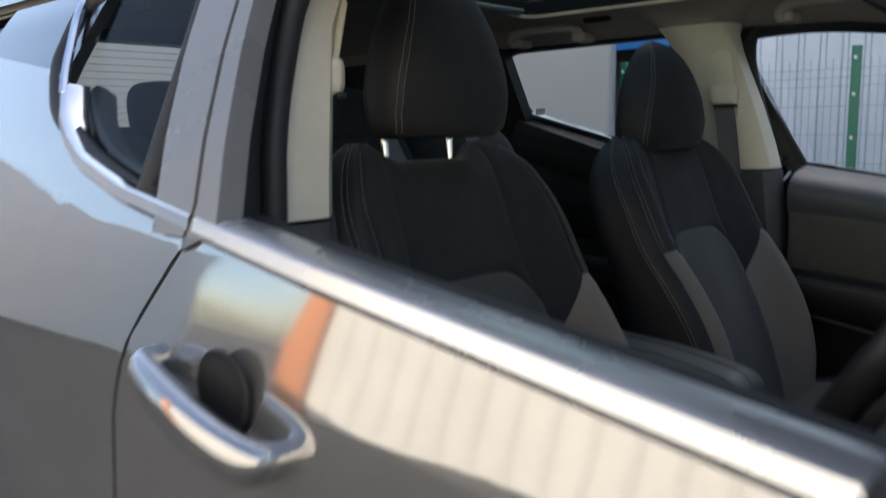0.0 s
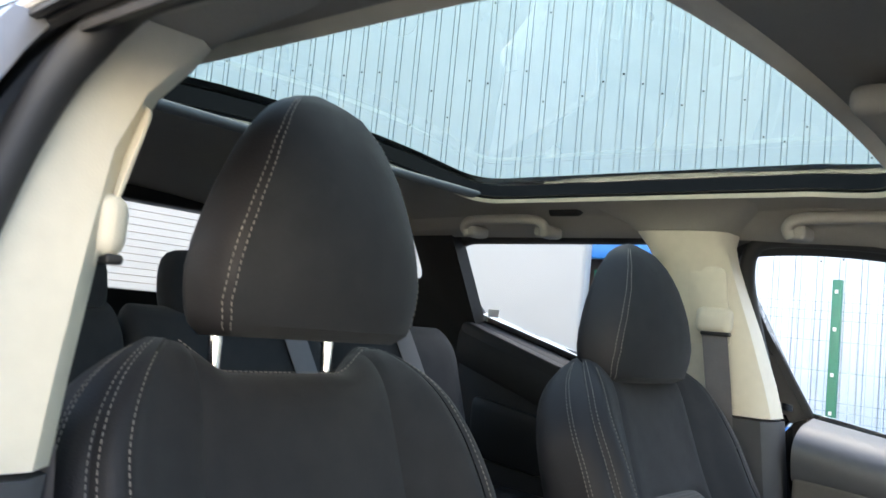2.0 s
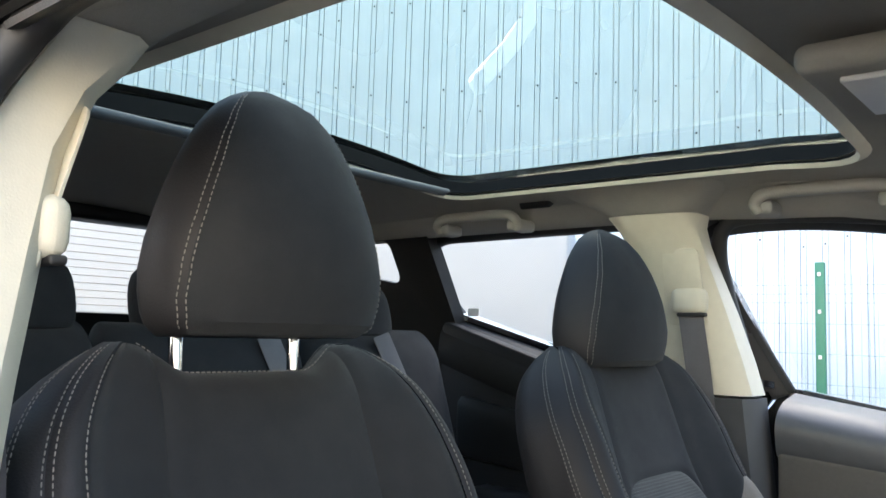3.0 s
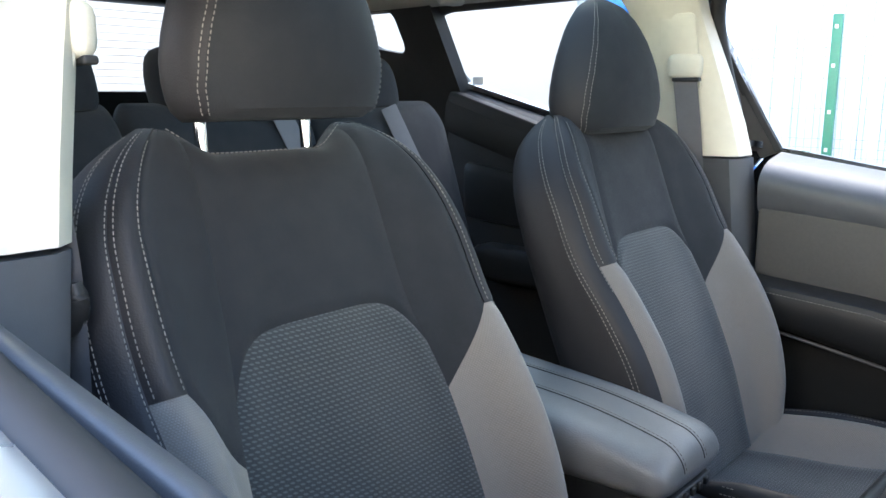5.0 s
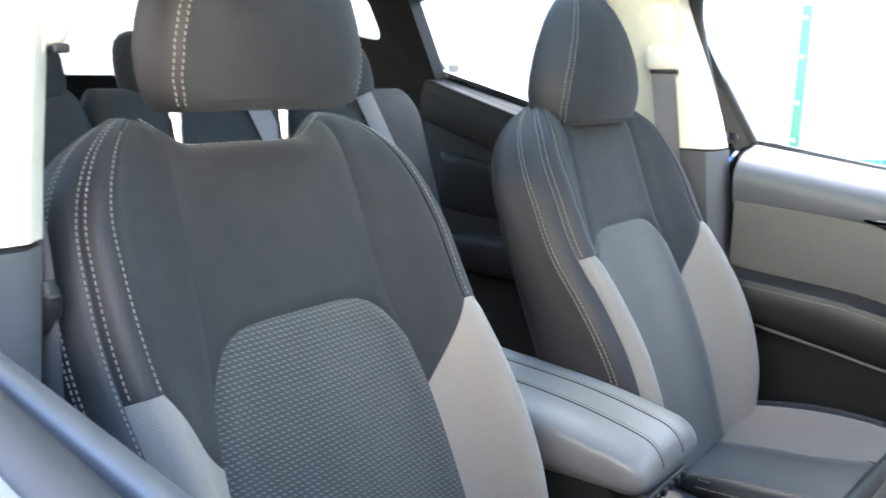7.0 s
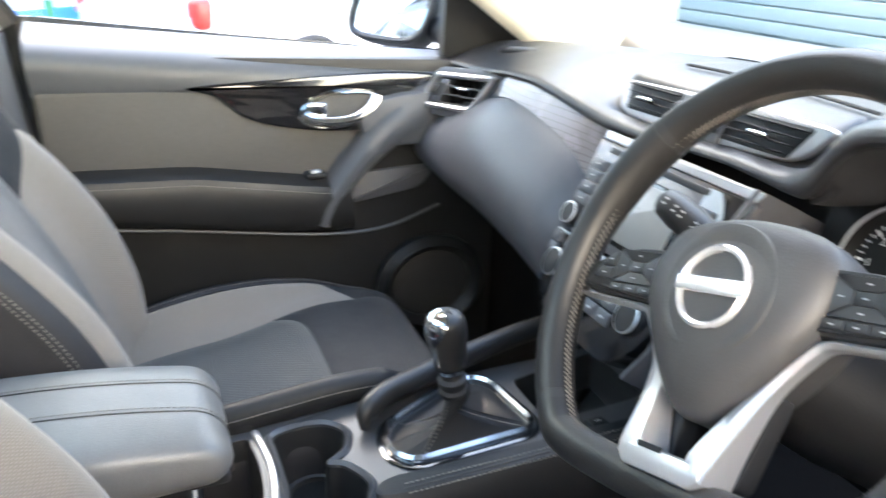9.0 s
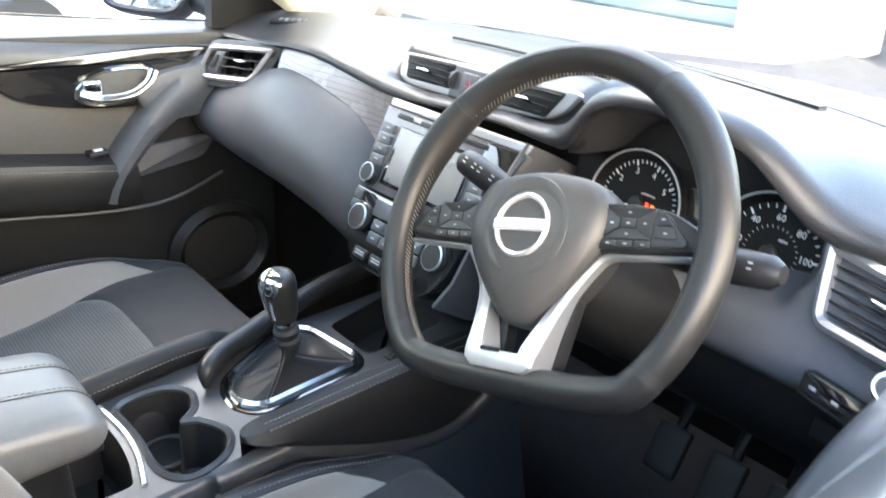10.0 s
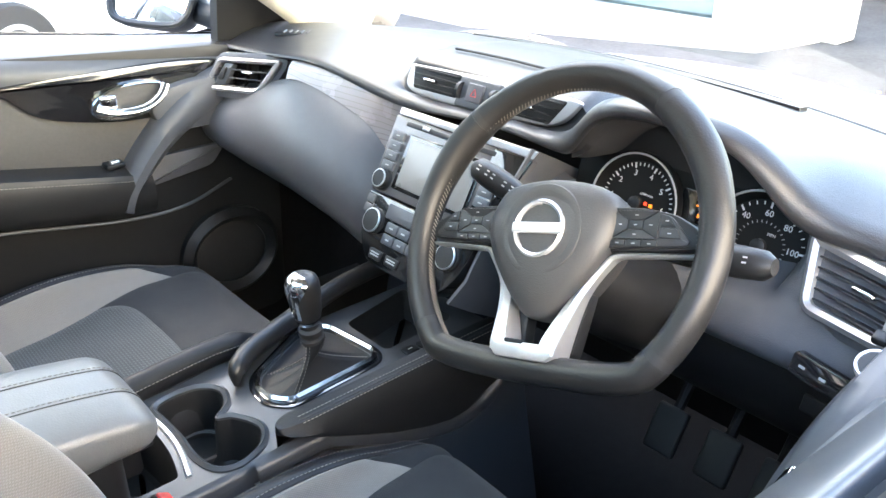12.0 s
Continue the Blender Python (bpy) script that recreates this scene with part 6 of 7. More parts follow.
def rim(i0, i1, material, name, label="", fat=1.0):
    rings = []
    for i in range(i0, i1 + 1):
        p, q = Vector(path[(i - 1) % N]), Vector(path[(i + 1) % N])
        c = Vector(path[i % N])
        d = (q - p).normalized()
        out = Vector((d.y, -d.x, 0))
        a = 360 * i / N % 360
        thumb = 0.0022 * max(0.0, math.cos(radians((a - 38) * 4))) if 15 < a < 61 else (0.0022 * max(0.0, math.cos(radians((a - 142) * 4))) if 119 < a < 165 else 0)
        r = (0.0155 + thumb) * fat
        rings.append([wm @ (c + out * (r * math.cos(t)) + Vector((0, 0, 1.12 * r * math.sin(t)))) for t in np.linspace(0, 2 * math.pi, 19)[:-1]])
    return part(name, loft(rings), material, wheel, label)


seams = [15, 45, 76, 104, 135]
rim(17, 43, LEATHER, "rim_upper", "smooth black leather rim")
rim(44, 72, LEATHER, "rim_side")
rim(73, 107, LEATHER, "rim_lower")
rim(108, 136, LEATHER, "rim_side")
for i in (43, 72, 107, 136):
    rim(i, i + 1, RUBBER, "rim_seam", fat=0.975)
# inner stitching: crossed threads
st = Geo()
for i in range(0, 2 * N):
    a = i / 2
    c0, c1 = Vector(path[int(a) % N]), Vector(path[(int(a) + 1) % N])
    c = c0.lerp(c1, a - int(a))
    inn = Vector((-c.x, -c.y, 0)).normalized()
    tang = Vector((inn.y, -inn.x, 0))
    for e in (-1, 1):
        p0 = wm @ (c + inn * 0.0158 + tang * (0.0022 * e) + Vector((0, 0, -0.003)))
        p1 = wm @ (c + inn * 0.0158 - tang * (0.0022 * e) + Vector((0, 0, 0.004)))
        if e == 1:
            st.join(tube([p0, p1], 0.0006, 4))
tagged(part("rim_stitching", st, THREAD, wheel), kind="stuff")
# hub
hub = [(-0.070, 0.034), (-0.052, 0.053), (0.0, 0.061), (0.052, 0.053), (0.073, 0.036), (0.077, 0.010), (0.070, -0.014), (0.054, -0.040), (0.036, -0.062), (0.017, -0.081), (0.0, -0.085), (-0.017, -0.081), (-0.036, -0.062), (-0.054, -0.040), (-0.070, -0.014), (-0.076, 0.010)]
ho = spline(hub, 4, True)
rings = [[(x * f, y * f, z) for x, y in ho] for f, z in ((0.96, -0.035), (1.0, -0.012), (1.0, 0.006), (0.97, 0.014), (0.90, 0.020), (0.75, 0.025), (0.5, 0.0285), (0.2, 0.030))]
pad = part("airbag_pad", Geo().join(loft(rings), wm), mat("airbag_plastic", (0.046, 0.045, 0.045), 0.48, var=0.1, bump=0.35, bscale=700), wheel, "grained black airbag cover")
el = lathe([(0.030, 0.0275), (0.0302, 0.0315), (0.0280, 0.0335), (0.0255, 0.0315), (0.0250, 0.0275)], wm @ Matrix.Translation((0, 0.004, 0.0)), 40)
el.join(Geo().join(box((0.062, 0.0115, 0.005), (0, 0.004, 0.0315), 0.002), wm))
part("badge_dish", lathe([(0.0480, 0.0250), (0.0468, 0.0275), (0.0440, 0.0284), (0.0395, 0.0280), (0.033, 0.0262), (0.031, 0.0262)], wm @ Matrix.Translation((0, 0.004, 0.0)), 48, False), pad.data.materials[0], pad)
part("badge", el, BRIGHT, pad, "plain chrome ring badge with a bar")
bars = Geo()
for i in range(2):
    bars.join(Geo().join(box((0.018, 0.003, 0.0008), (0, -0.036 - 0.006 * i, 0.0255), 0), wm))
part("moulded_marks", bars, HARD, pad)
for s in (-1, 1):
    # horizontal spokes with key pads
    o = rounded([(s * 0.050, 0.034), (s * 0.058, -0.012), (s * 0.120, -0.010), (s * 0.160, -0.006), (s * 0.160, 0.012), (s * 0.133, 0.027), (s * 0.10, 0.033)], 0.008, 4)
    sp = part("spoke", slab(o, 0.026, wm @ Matrix.Translation((0, 0, -0.018)), 0.004), HARD, wheel)
    o = rounded([(s * 0.064, 0.032), (s * 0.066, -0.009), (s * 0.149, -0.004), (s * 0.152, 0.001), (s * 0.131, 0.024), (s * 0.10, 0.031)], 0.004, 4)
    kp = part("key_pad", slab(o, 0.003, wm @ Matrix.Translation((0, 0, 0.008)), 0.0012), KEYGREY, sp)
    # a cross of four sloping keys round a middle one, two keys outside it and a row of three below
    x0, x1, y0, y1, a, b, c, d = 0.073, 0.120, 0.001, 0.0285, 0.089, 0.104, 0.0105, 0.0190
    e = 0.0006
    shapes = [[(x0 + e, y1), (x1 - e, y1), (b, d + e), (a, d + e)], [(x0 + e, y0), (x1 - e, y0), (b, c - e), (a, c - e)],
              [(x0, y0 + e), (x0, y1 - e), (a - e, d), (a - e, c)], [(x1, y0 + e), (x1, y1 - e), (b + e, d), (b + e, c)],
              [(a, c), (b, c), (b, d), (a, d)],
              [(0.1225, 0.0135), (0.1225, 0.0255), (0.130, 0.0235), (0.1375, 0.0135)], [(0.1225, 0.0025), (0.1225, 0.0122), (0.139, 0.0115), (0.143, 0.0025)]]
    shapes += [[(q, -0.0065), (q + 0.0150, -0.0060), (q + 0.0150, -0.0003), (q, -0.0003)] for q in (0.0725, 0.0890, 0.1055)]
    for q in shapes:
        k = part("key", slab(rounded([(s * u, v) for u, v in q], 0.0008, 2), 0.0016, wm @ Matrix.Translation((0, 0, 0.0108)), 0.0005), KEYGREY, kp)
        mx, my = s * sum(u for u, _ in q) / 4, sum(v for _, v in q) / 4
        part("key_mark", Geo().join(box((0.0034, 0.0009, 0.0004), (mx, my, 0.0125), 0), wm), KEYINK, k)
    # silver trim: along the lower edge of the spoke, then down to the flat bottom
    left = spline([(s * x, y) for x, y in ((0.155, -0.0130), (0.100, -0.0155), (0.081, -0.017), (0.071, -0.025), (0.053, -0.052), (0.044, -0.084), (0.038, -0.121))], 5)
    right = spline([(s * x, y) for x, y in ((0.155, -0.0095), (0.100, -0.0110), (0.077, -0.0125), (0.065, -0.022), (0.039, -0.056), (0.030, -0.078), (0.020, -0.112))], 5)
    rise = [0.019 * max(0.0, min(1.0, (k / (len(left) - 1) - 0.62) / 0.34)) ** 1.5 for k in range(len(left))]
    rings = [[(l[0], l[1], -0.004), (l[0], l[1], 0.006 + q), ((l[0] + r[0]) / 2, (l[1] + r[1]) / 2, 0.009 + q), (r[0], r[1], 0.006 + q), (r[0], r[1], -0.004)] for l, r, q in zip(left, right, rise)]
    part("silver_trim", Geo().join(loft(rings), wm), SATIN, wheel, "satin silver spoke trim")
    o = rounded([(s * 0.020, -0.060), (s * 0.050, -0.050), (s * 0.040, -0.118), (s * 0.018, -0.118)], 0.006, 4)
    part("lower_spoke", slab(o, 0.016, wm @ Matrix.Translation((0, 0, -0.022)), 0.004), HARD, wheel)
o = rounded([(-0.036, -0.1105), (0.036, -0.1105), (0.0375, -0.120), (0.030, -0.1275), (-0.030, -0.1275), (-0.0375, -0.120)], 0.003, 4)
part("silver_base", slab(o, 0.0315, wm @ Matrix.Translation((0, 0, -0.004)), 0.003), SATIN, wheel, "satin silver base of the spokes")
part("base_notch", slab(rounded([(-0.020, -0.1085), (0.004, -0.1085), (0.002, -0.1125), (-0.019, -0.1125)], 0.001, 2), 0.0005, wm @ Matrix.Translation((0, 0, 0.0278)), 0), HARD, wheel)
# column shroud and stalks
col = thing("steering_column", "black steering column shroud with two stalks", "steering column", (0.1, -0.362, 0.94))
rings = []
for t, r in ((0.0, 0.055), (0.05, 0.075), (0.10, 0.082), (0.20, 0.085)):
    c = Vector((0.004, -0.362, 0.985)) - wn_ * (0.045 + t)
    rings.append([c + Vector((0, math.cos(a) * r * 0.95, 0)) + Vector((math.sin(WT), 0, math.cos(WT))) * (math.sin(a) * r * 0.75 - 0.015) for a in np.linspace(0, 2 * math.pi, 25)[:-1]])
part("shroud", loft(rings), HARD, col)
for s, tipx in ((1, 0.180), (-1, 0.216)):
    a_, b_ = Vector((0.070, -0.362 + s * 0.06, 0.980 if s > 0 else 0.985)), Vector((0.070, -0.362 + s * tipx, 1.006 if s > 0 else 1.016))
    pts = [a_.lerp(b_, t) for t in (0, 0.25, 0.45, 0.6, 0.8, 0.94, 1.0)]
    sk = part("stalk", tube(pts, [0.009, 0.011, 0.0145, 0.016, 0.016, 0.0145, 0.008], 14), HARD, col, "black control stalk")
    part("stalk_collar", tube([a_.lerp(b_, 0.52), a_.lerp(b_, 0.545)], 0.0150, 14), GREYPLASTIC, sk)
    ax = (b_ - a_).normalized()
    face = Vector((-0.80, -0.35, 0.60))
    face = (face - ax * face.dot(ax)).normalized()
    up = face.cross(ax)
    for t in (0.40, 0.50, 0.66, 0.74, 0.86):
        for e in (-0.5, 0.35):
            c = a_.lerp(b_, t) + face * 0.0135 + up * (0.006 * e) + face * 0.0015
            part("stalk_mark", Geo().join(box((0.0042, 0.0015, 0.0008), (0, 0, 0.0008), 0), basis(c, ax, up)), KEYINK, sk)

# ---- pedals ----
for y, w, label in ((-0.28, 0.06, "clutch"), (-0.38, 0.06, "brake"), (-0.47, 0.045, "accelerator")):
    pd = thing("pedal", f"black ribbed {label} pedal", "pedal", (0.45, y, 0.45), "pedals")
    m = basis((0.44, y, 0.46), (0, 1, 0), (0.5, 0, 0.86))
    part("pad", Geo().join(box((w, 0.085, 0.014), (0, 0, 0), 0.006), m), RUBBER, pd)
    for i in range(5):
        part("rib", Geo().join(box((w * 0.8, 0.004, 0.004), (0, -0.03 + 0.015 * i, 0.009), 0.001), m), RUBBER, pd)
    part("arm", tube([(0.45, y, 0.46), (0.55, y, 0.60), (0.60, y, 0.75)], 0.010, 8), HARD, pd)

# ---- centre console ----
console = thing("centre_console", "black centre console with cup holders and silver gear surround", "console", (-0.15, 0.02, 0.3))
CY = 0.015


def hole_top(y0, y1, x0, x1, z, holes, material, name, label, thick=0.01):
    """A deck with openings of any outline, each with a wall down to its floor."""
    bm = bmesh.new()
    edges = []
    for o in [rounded([(x0, y0), (x1, y0), (x1, y1), (x0, y1)], 0.012, 4)] + [h for h, _ in holes]:
        vs = [bm.verts.new((x, y, z(x, y))) for x, y in o]
        for a, b in zip(vs, vs[1:] + vs[:1]):
            edges.append(bm.edges.new((a, b)))
    bmesh.ops.triangle_fill(bm, edges=edges, use_beauty=True)
    return part(name, bm, material, console, label)


def deck_z(x, y):
    return 0.650


def ring(cx, cy_, r, n=32):
    return [(cx + r * math.cos(2 * math.pi * i / n), cy_ + r * math.sin(2 * math.pi * i / n)) for i in range(n)]


cups = spline([(-0.278, 0.100), (-0.250, 0.111), (-0.212, 0.106), (-0.191, 0.080), (-0.200, 0.046), (-0.225, 0.024), (-0.206, 0.010), (-0.189, -0.030), (-0.205, -0.064), (-0.244, -0.080), (-0.270, -0.070), (-0.280, -0.035), (-0.277, 0.021), (-0.278, 0.068)], 6, True)
slot = rounded([(-0.375, -0.054), (-0.316, -0.054), (-0.304, -0.008), (-0.300, 0.049), (-0.306, 0.112), (-0.375, 0.112)], [0.012, 0.008, 0.04, 0.06, 0.008, 0.012], 5)
gear = rounded([(-0.128, -0.012), (-0.142, 0.010), (-0.142, 0.040), (-0.130, 0.066), (-0.026, 0.126), (0.006, 0.126), (0.020, 0.108), (0.032, 0.012), (0.024, -0.004)], [0.014, 0.008, 0.008, 0.016, 0.02, 0.012, 0.014, 0.012, 0.012], 5)
bin_ = rounded([(0.058, 0.004), (0.205, 0.010), (0.205, 0.142), (0.058, 0.112)], 0.012, 5)
deck = hole_top(-0.088, 0.156, -0.40, 0.24, deck_z, [(cups, 0), (slot, 0), (gear, 0), (bin_, 0)], DECK, "deck", "satin grey console deck")
for o, floor, nm in ((cups, 0.575, "cup_holder"), (slot, 0.56, "storage_slot"), (bin_, 0.60, "front_tray"), (gear, 0.62, "gear_well")):
    rings = [[(x, y, 0.650) for x, y in o], [(x, y, 0.647) for x, y in scaled(o, 0.001)], [(x, y, 0.640) for x, y in scaled(o, 0.003)], [(x, y, floor + 0.006) for x, y in scaled(o, 0.007)], [(x, y, floor) for x, y in scaled(o, 0.013)]]
    g = sheet(rings, closed_u=True)
    g.f.append(tuple(len(g.v) - len(o) + i for i in range(len(o))))
    part(nm, g, HARD, deck)
div = spline([(-0.296, 0.122), (-0.289, 0.049), (-0.293, -0.008), (-0.306, -0.062)], 8)
part("divider", loft([[(x - 0.0045, y, 0.640), (x - 0.0045, y, 0.651), (x - 0.002, y, 0.654), (x + 0.002, y, 0.654), (x + 0.0045, y, 0.651), (x + 0.0045, y, 0.640)] for x, y in div]), SATIN, deck, "silver divider behind the cup holders")
part("cup_floor_ring", band(ring(-0.236, -0.034, 0.036), ring(-0.236, -0.034, 0.030), 0.008, Matrix.Translation((0, 0, 0.574)), 0.002), RUBBER, deck)
part("cup_floor_ring", band(ring(-0.236, 0.066, 0.036), ring(-0.236, 0.066, 0.030), 0.008, Matrix.Translation((0, 0, 0.574)), 0.002), RUBBER, deck)
for o in (cups,):
    part("cup_rim", band(scaled(o, -0.009), scaled(o, 0.001), 0.004, Matrix.Translation((0, 0, 0.648)), 0.004), DECK, deck)
ge = part("gear_surround", band(scaled(gear, -0.0095), scaled(gear, -0.0010), 0.010, Matrix.Translation((0, 0, 0.648)), 0.004), POLISHED, deck, "bright polished gear lever surround")
part("gear_surround_base", band(scaled(gear, -0.018), scaled(gear, -0.010), 0.004, Matrix.Translation((0, 0, 0.648)), 0.001), GLOSS, deck)
# switches between the tray and the padded rail
for i in range(2):
    k = part("console_switch", box((0.026, 0.020, 0.006), (0.085 + 0.030 * i, -0.024, 0.652), 0.003), HARD, deck)
    part("key_mark", box((0.008, 0.002, 0.0006), (0.085 + 0.030 * i, -0.024, 0.6553), 0), KEYINK, k)
# padded side rails
# driver side: a flat leather wedge with a stitched upper edge
DEEP = [(-0.20, 0.688), (-0.18, 0.680), (-0.12, 0.648), (-0.026, 0.604), (0.038, 0.582), (0.083, 0.572), (0.12, 0.574), (0.145, 0.590), (0.24, 0.62)]
rings = []
for i in range(34):
    x = -0.200 + 0.425 * (i / 33) ** 1.5
    tip = math.sqrt(1 - (1 - min(1.0, (x + 0.200) / 0.035 + 0.02)) ** 2)
    zt, zb = 0.6975, lin(x, DEEP)
    yi, yo = -0.105 + 0.025 * tip, -0.105 - 0.019 * tip
    zm = zt - 0.010 * tip
    rings.append([(x, yi, 0.640), (x, yi, zt - 0.010), (x, yi - 0.003 * tip, zt - 0.003), (x, yi - 0.010 * tip, zt), (x, yo + 0.008 * tip, zt - 0.001), (x, yo + 0.002 * tip, zm), (x, yo - 0.004 * tip, (zm + zb) / 2), (x, yo - 0.002 * tip, zb + 0.006 * tip), (x, yo + 0.010 * tip, zb - 0.003), (x, yi, zb - 0.003)])
pad_d = part("knee_pad", loft(rings), PADHIDE, console, "black leather knee pad with a double stitched edge")
st = Geo()
for dy, dz in ((-0.104, 0.0004), (-0.1172, -0.0022)):
    st.join(along([(x, dy, 0.6975 + dz) for x in np.linspace(-0.168, 0.21, 60)], 0.0060, 0.0042, 0.0007))
tagged(part("stitching", st, THREAD, pad_d), kind="stuff")
part("pad_seam", tube([(x, -0.1110, 0.6970) for x in np.linspace(-0.17, 0.21, 30)], 0.0011, 6), RUBBER, pad_d)
# sill of dark plastic under the wedge
SILL = [(-0.24, 0.690), (-0.20, 0.684), (-0.155, 0.664), (-0.10, 0.638), (-0.025, 0.600), (0.038, 0.576), (0.085, 0.562), (0.13, 0.560), (0.17, 0.572), (0.205, 0.60), (0.235, 0.64)]
rows = []
sill_z = eased(SILL, 0.012)
for x in np.linspace(-0.24, 0.235, 44):
    z = min(sill_z(x), 0.654)
    rows.append([(x, -0.104, z + 0.012), (x, -0.116, z + 0.008), (x, -0.121, z), (x, -0.121, z - 0.014), (x, -0.113, z - 0.024), (x, -0.100, z - 0.028)])
part("pad_sill", sheet(rows), DECK, console, "dark plastic band under the knee pad")
# passenger side: a slim padded rail that runs off towards the dash
p = spline([(-0.168, 0.068, 0.655), (-0.160, 0.078, 0.674), (-0.128, 0.100, 0.680), (-0.078, 0.120, 0.681), (-0.026, 0.139, 0.682), (0.083, 0.170, 0.686), (0.15, 0.176, 0.690), (0.21, 0.176, 0.692)], 6)
rail_p = part("knee_pad", tube(p, [0.004 + 0.011 * min(1.0, i / 7) for i in range(len(p))], 14, squash=1.1), LEATHER, console, "slim black leather knee rail")
rows = [[(x, y + 0.006 + 0.007 * k, z - 0.030 * k) for x, y, z in p] for k in range(5)]
part("pad_skirt", sheet(rows), HARD, rail_p)
# console flanks
for s, y in ((-1, -0.096), (1, 0.154)):
    edge = [(0.009, 0.650), (0.005, 0.6490), (0.001, 0.6465), (-0.002, 0.6420), (-0.004, 0.634)] if s < 0 else [(-0.001, 0.6465)]
    sec = [(y - s * d, z) for d, z in edge] + [(y + s * (0.005 + 0.016 * k), 0.6495 - 0.085 * k) for k in range(1, 5)]
    part("console_side", sheet([[(x, q, z) for x in np.linspace(-0.42, 0.25, 14)] for q, z in sec]), DECK if s < 0 else PLASTIC, console)
part("console_rear", box((0.36, 0.19, 0.34), (-0.57, 0.02, 0.50), 0.02), HARD, console)
# armrest


def arm_ring(t):
    """Place, half width, top height, end rounding, middle and half thickness of the armrest at t along it."""
    e = math.sqrt(max(0.012, 1 - max(0, (t - 0.90) / 0.10) ** 2.6))
    f = max(0.0, (t - 0.45) / 0.55)
    return -0.70 + 0.365 * t, 0.106 * (1 - 0.15 * t), 0.824 - 0.012 * t - 0.022 * f * f, e, -0.005 + 0.012 * (1 - t), 0.050 - 0.020 * f ** 1.3


rings = []
for i in range(46):
    x, w, zt, e, cy_, h = arm_ring(1 - (1 - i / 45) ** 1.7)
    row = []
    for a in np.linspace(0, 2 * math.pi, 41)[:-1]:
        ca, sa = math.cos(a), math.sin(a)
        row.append((x, cy_ + w * (0.72 + 0.28 * e) * math.copysign(abs(ca) ** 0.62, ca), zt - h + h * e * math.copysign(abs(sa) ** 0.62, sa)))
    rings.append(row)
arm = thing("armrest", "stitched grey-black padded centre armrest lid", "armrest", (-0.5, 0, 0.66))
lid = part("lid", loft(rings), ARMTRIM, arm, "smooth charcoal leatherette lid", 75)
st = Geo()
for yy in (-0.034, 0.024):
    for k, lift in ((0.0, 0.0), (0.006, 0.0006)):
        ln = []
        for t in np.linspace(0.02, 0.985, 60):
            x, w, zt, e, cy_, h = arm_ring(1 - (1 - t) ** 1.7)
            u = abs(yy + k) / (w * (0.72 + 0.28 * e))
            ln.append((x, cy_ + yy + k, zt - h + 0.0004 + lift + h * e * max(0.0, 1 - u ** (2 / 0.62)) ** (0.62 / 2)))
        if k:
            st.join(along(ln, 0.0062, 0.0042, 0.0007))
        else:
            part("seam", tube(ln, 0.0008, 6), LEATHER, lid)
tagged(part("stitching", st, THREAD, lid), kind="stuff")
part("bin", box((0.30, 0.16, 0.13), (-0.53, 0.0, 0.70), 0.015), HARD, arm)
part("latch_lip", box((0.05, 0.12, 0.014), (-0.365, -0.004, 0.727), 0.004), RUBBER, arm)
for k in range(5):
    part("latch_tooth", box((0.006, 0.010, 0.010), (-0.3385, -0.044 + 0.020 * k, 0.727), 0.002), HARD, arm)

# ---- gear lever ----
lever = thing("gear_lever", "gear lever with chrome-topped black knob and leather gaiter", "gear lever", (-0.06, 0.02, 0.62))
rings = []
base = spline(gear, 3, True)
c0 = np.array((-0.062, 0.020))
for t in np.linspace(0, 1, 26):
    f = (1 - t) ** 2.1
    z = 0.650 + 0.068 * t
    ring_ = []
    for k, (x, y) in enumerate(base):
        a = 2 * math.pi * k / len(base)
        q = c0 + np.array((0.0175 * math.cos(a + 3.6), 0.0175 * math.sin(a + 3.6)))
        pt = np.array((x, y)) * f + q * (1 - f)
        d = pt - c0
        fold = (0.10 * (abs(math.sin(3.5 * a + 1.2 * t + 0.4)) - 0.6) + 0.05 * math.sin(9 * a + 5 * t)) * math.sin(math.pi * min(1.0, t * 1.15)) ** 0.8
        ring_.append((float(pt[0] + d[0] * fold), float(pt[1] + d[1] * fold), z))
    rings.append(ring_)
ga = part("gaiter", sheet(rings, closed_u=True), PADHIDE, lever, "black leather gaiter with folds")
st = Geo()
for k in (len(base) * 2 // 100, len(base) * 88 // 100, len(base) * 40 // 100):
    for e in (-0.0018, 0.0018):
        st.join(along([(r[k][0] + e, r[k][1] - e, r[k][2] + 0.0012) for r in rings[1:-2]], 0.0050, 0.0034, 0.0006))
tagged(part("seam_stitches", st, THREAD, ga, "pale grey seam stitches"), kind="stuff")
ax = Vector((-0.016, -0.008, 0.13)).normalized()
km = basis((-0.062, 0.020, 0.700), Vector((1, 0, 0)) - ax * ax.x, ax.cross(Vector((1, 0, 0))))
part("collar", lathe([(0.016, 0.012), (0.018, 0.020), (0.015, 0.024), (0.018, 0.028), (0.018, 0.036), (0.014, 0.040), (0.013, 0.060)], km), RUBBER, lever)
part("collar_ring", lathe([(0.012, 0.050), (0.0175, 0.050), (0.0180, 0.055), (0.012, 0.056)], km), CHROME, lever, "chrome collar ring")
KNOB = [(0.012, 0.056), (0.0185, 0.057), (0.0205, 0.064), (0.0225, 0.082), (0.0243, 0.098), (0.0248, 0.108), (0.0240, 0.117), (0.0215, 0.1235), (0.0165, 0.1275), (0.010, 0.129), (0.001, 0.1292)]
kn = part("knob", lathe(KNOB, km), LEATHER, lever, "black leather gear knob")
rows = []
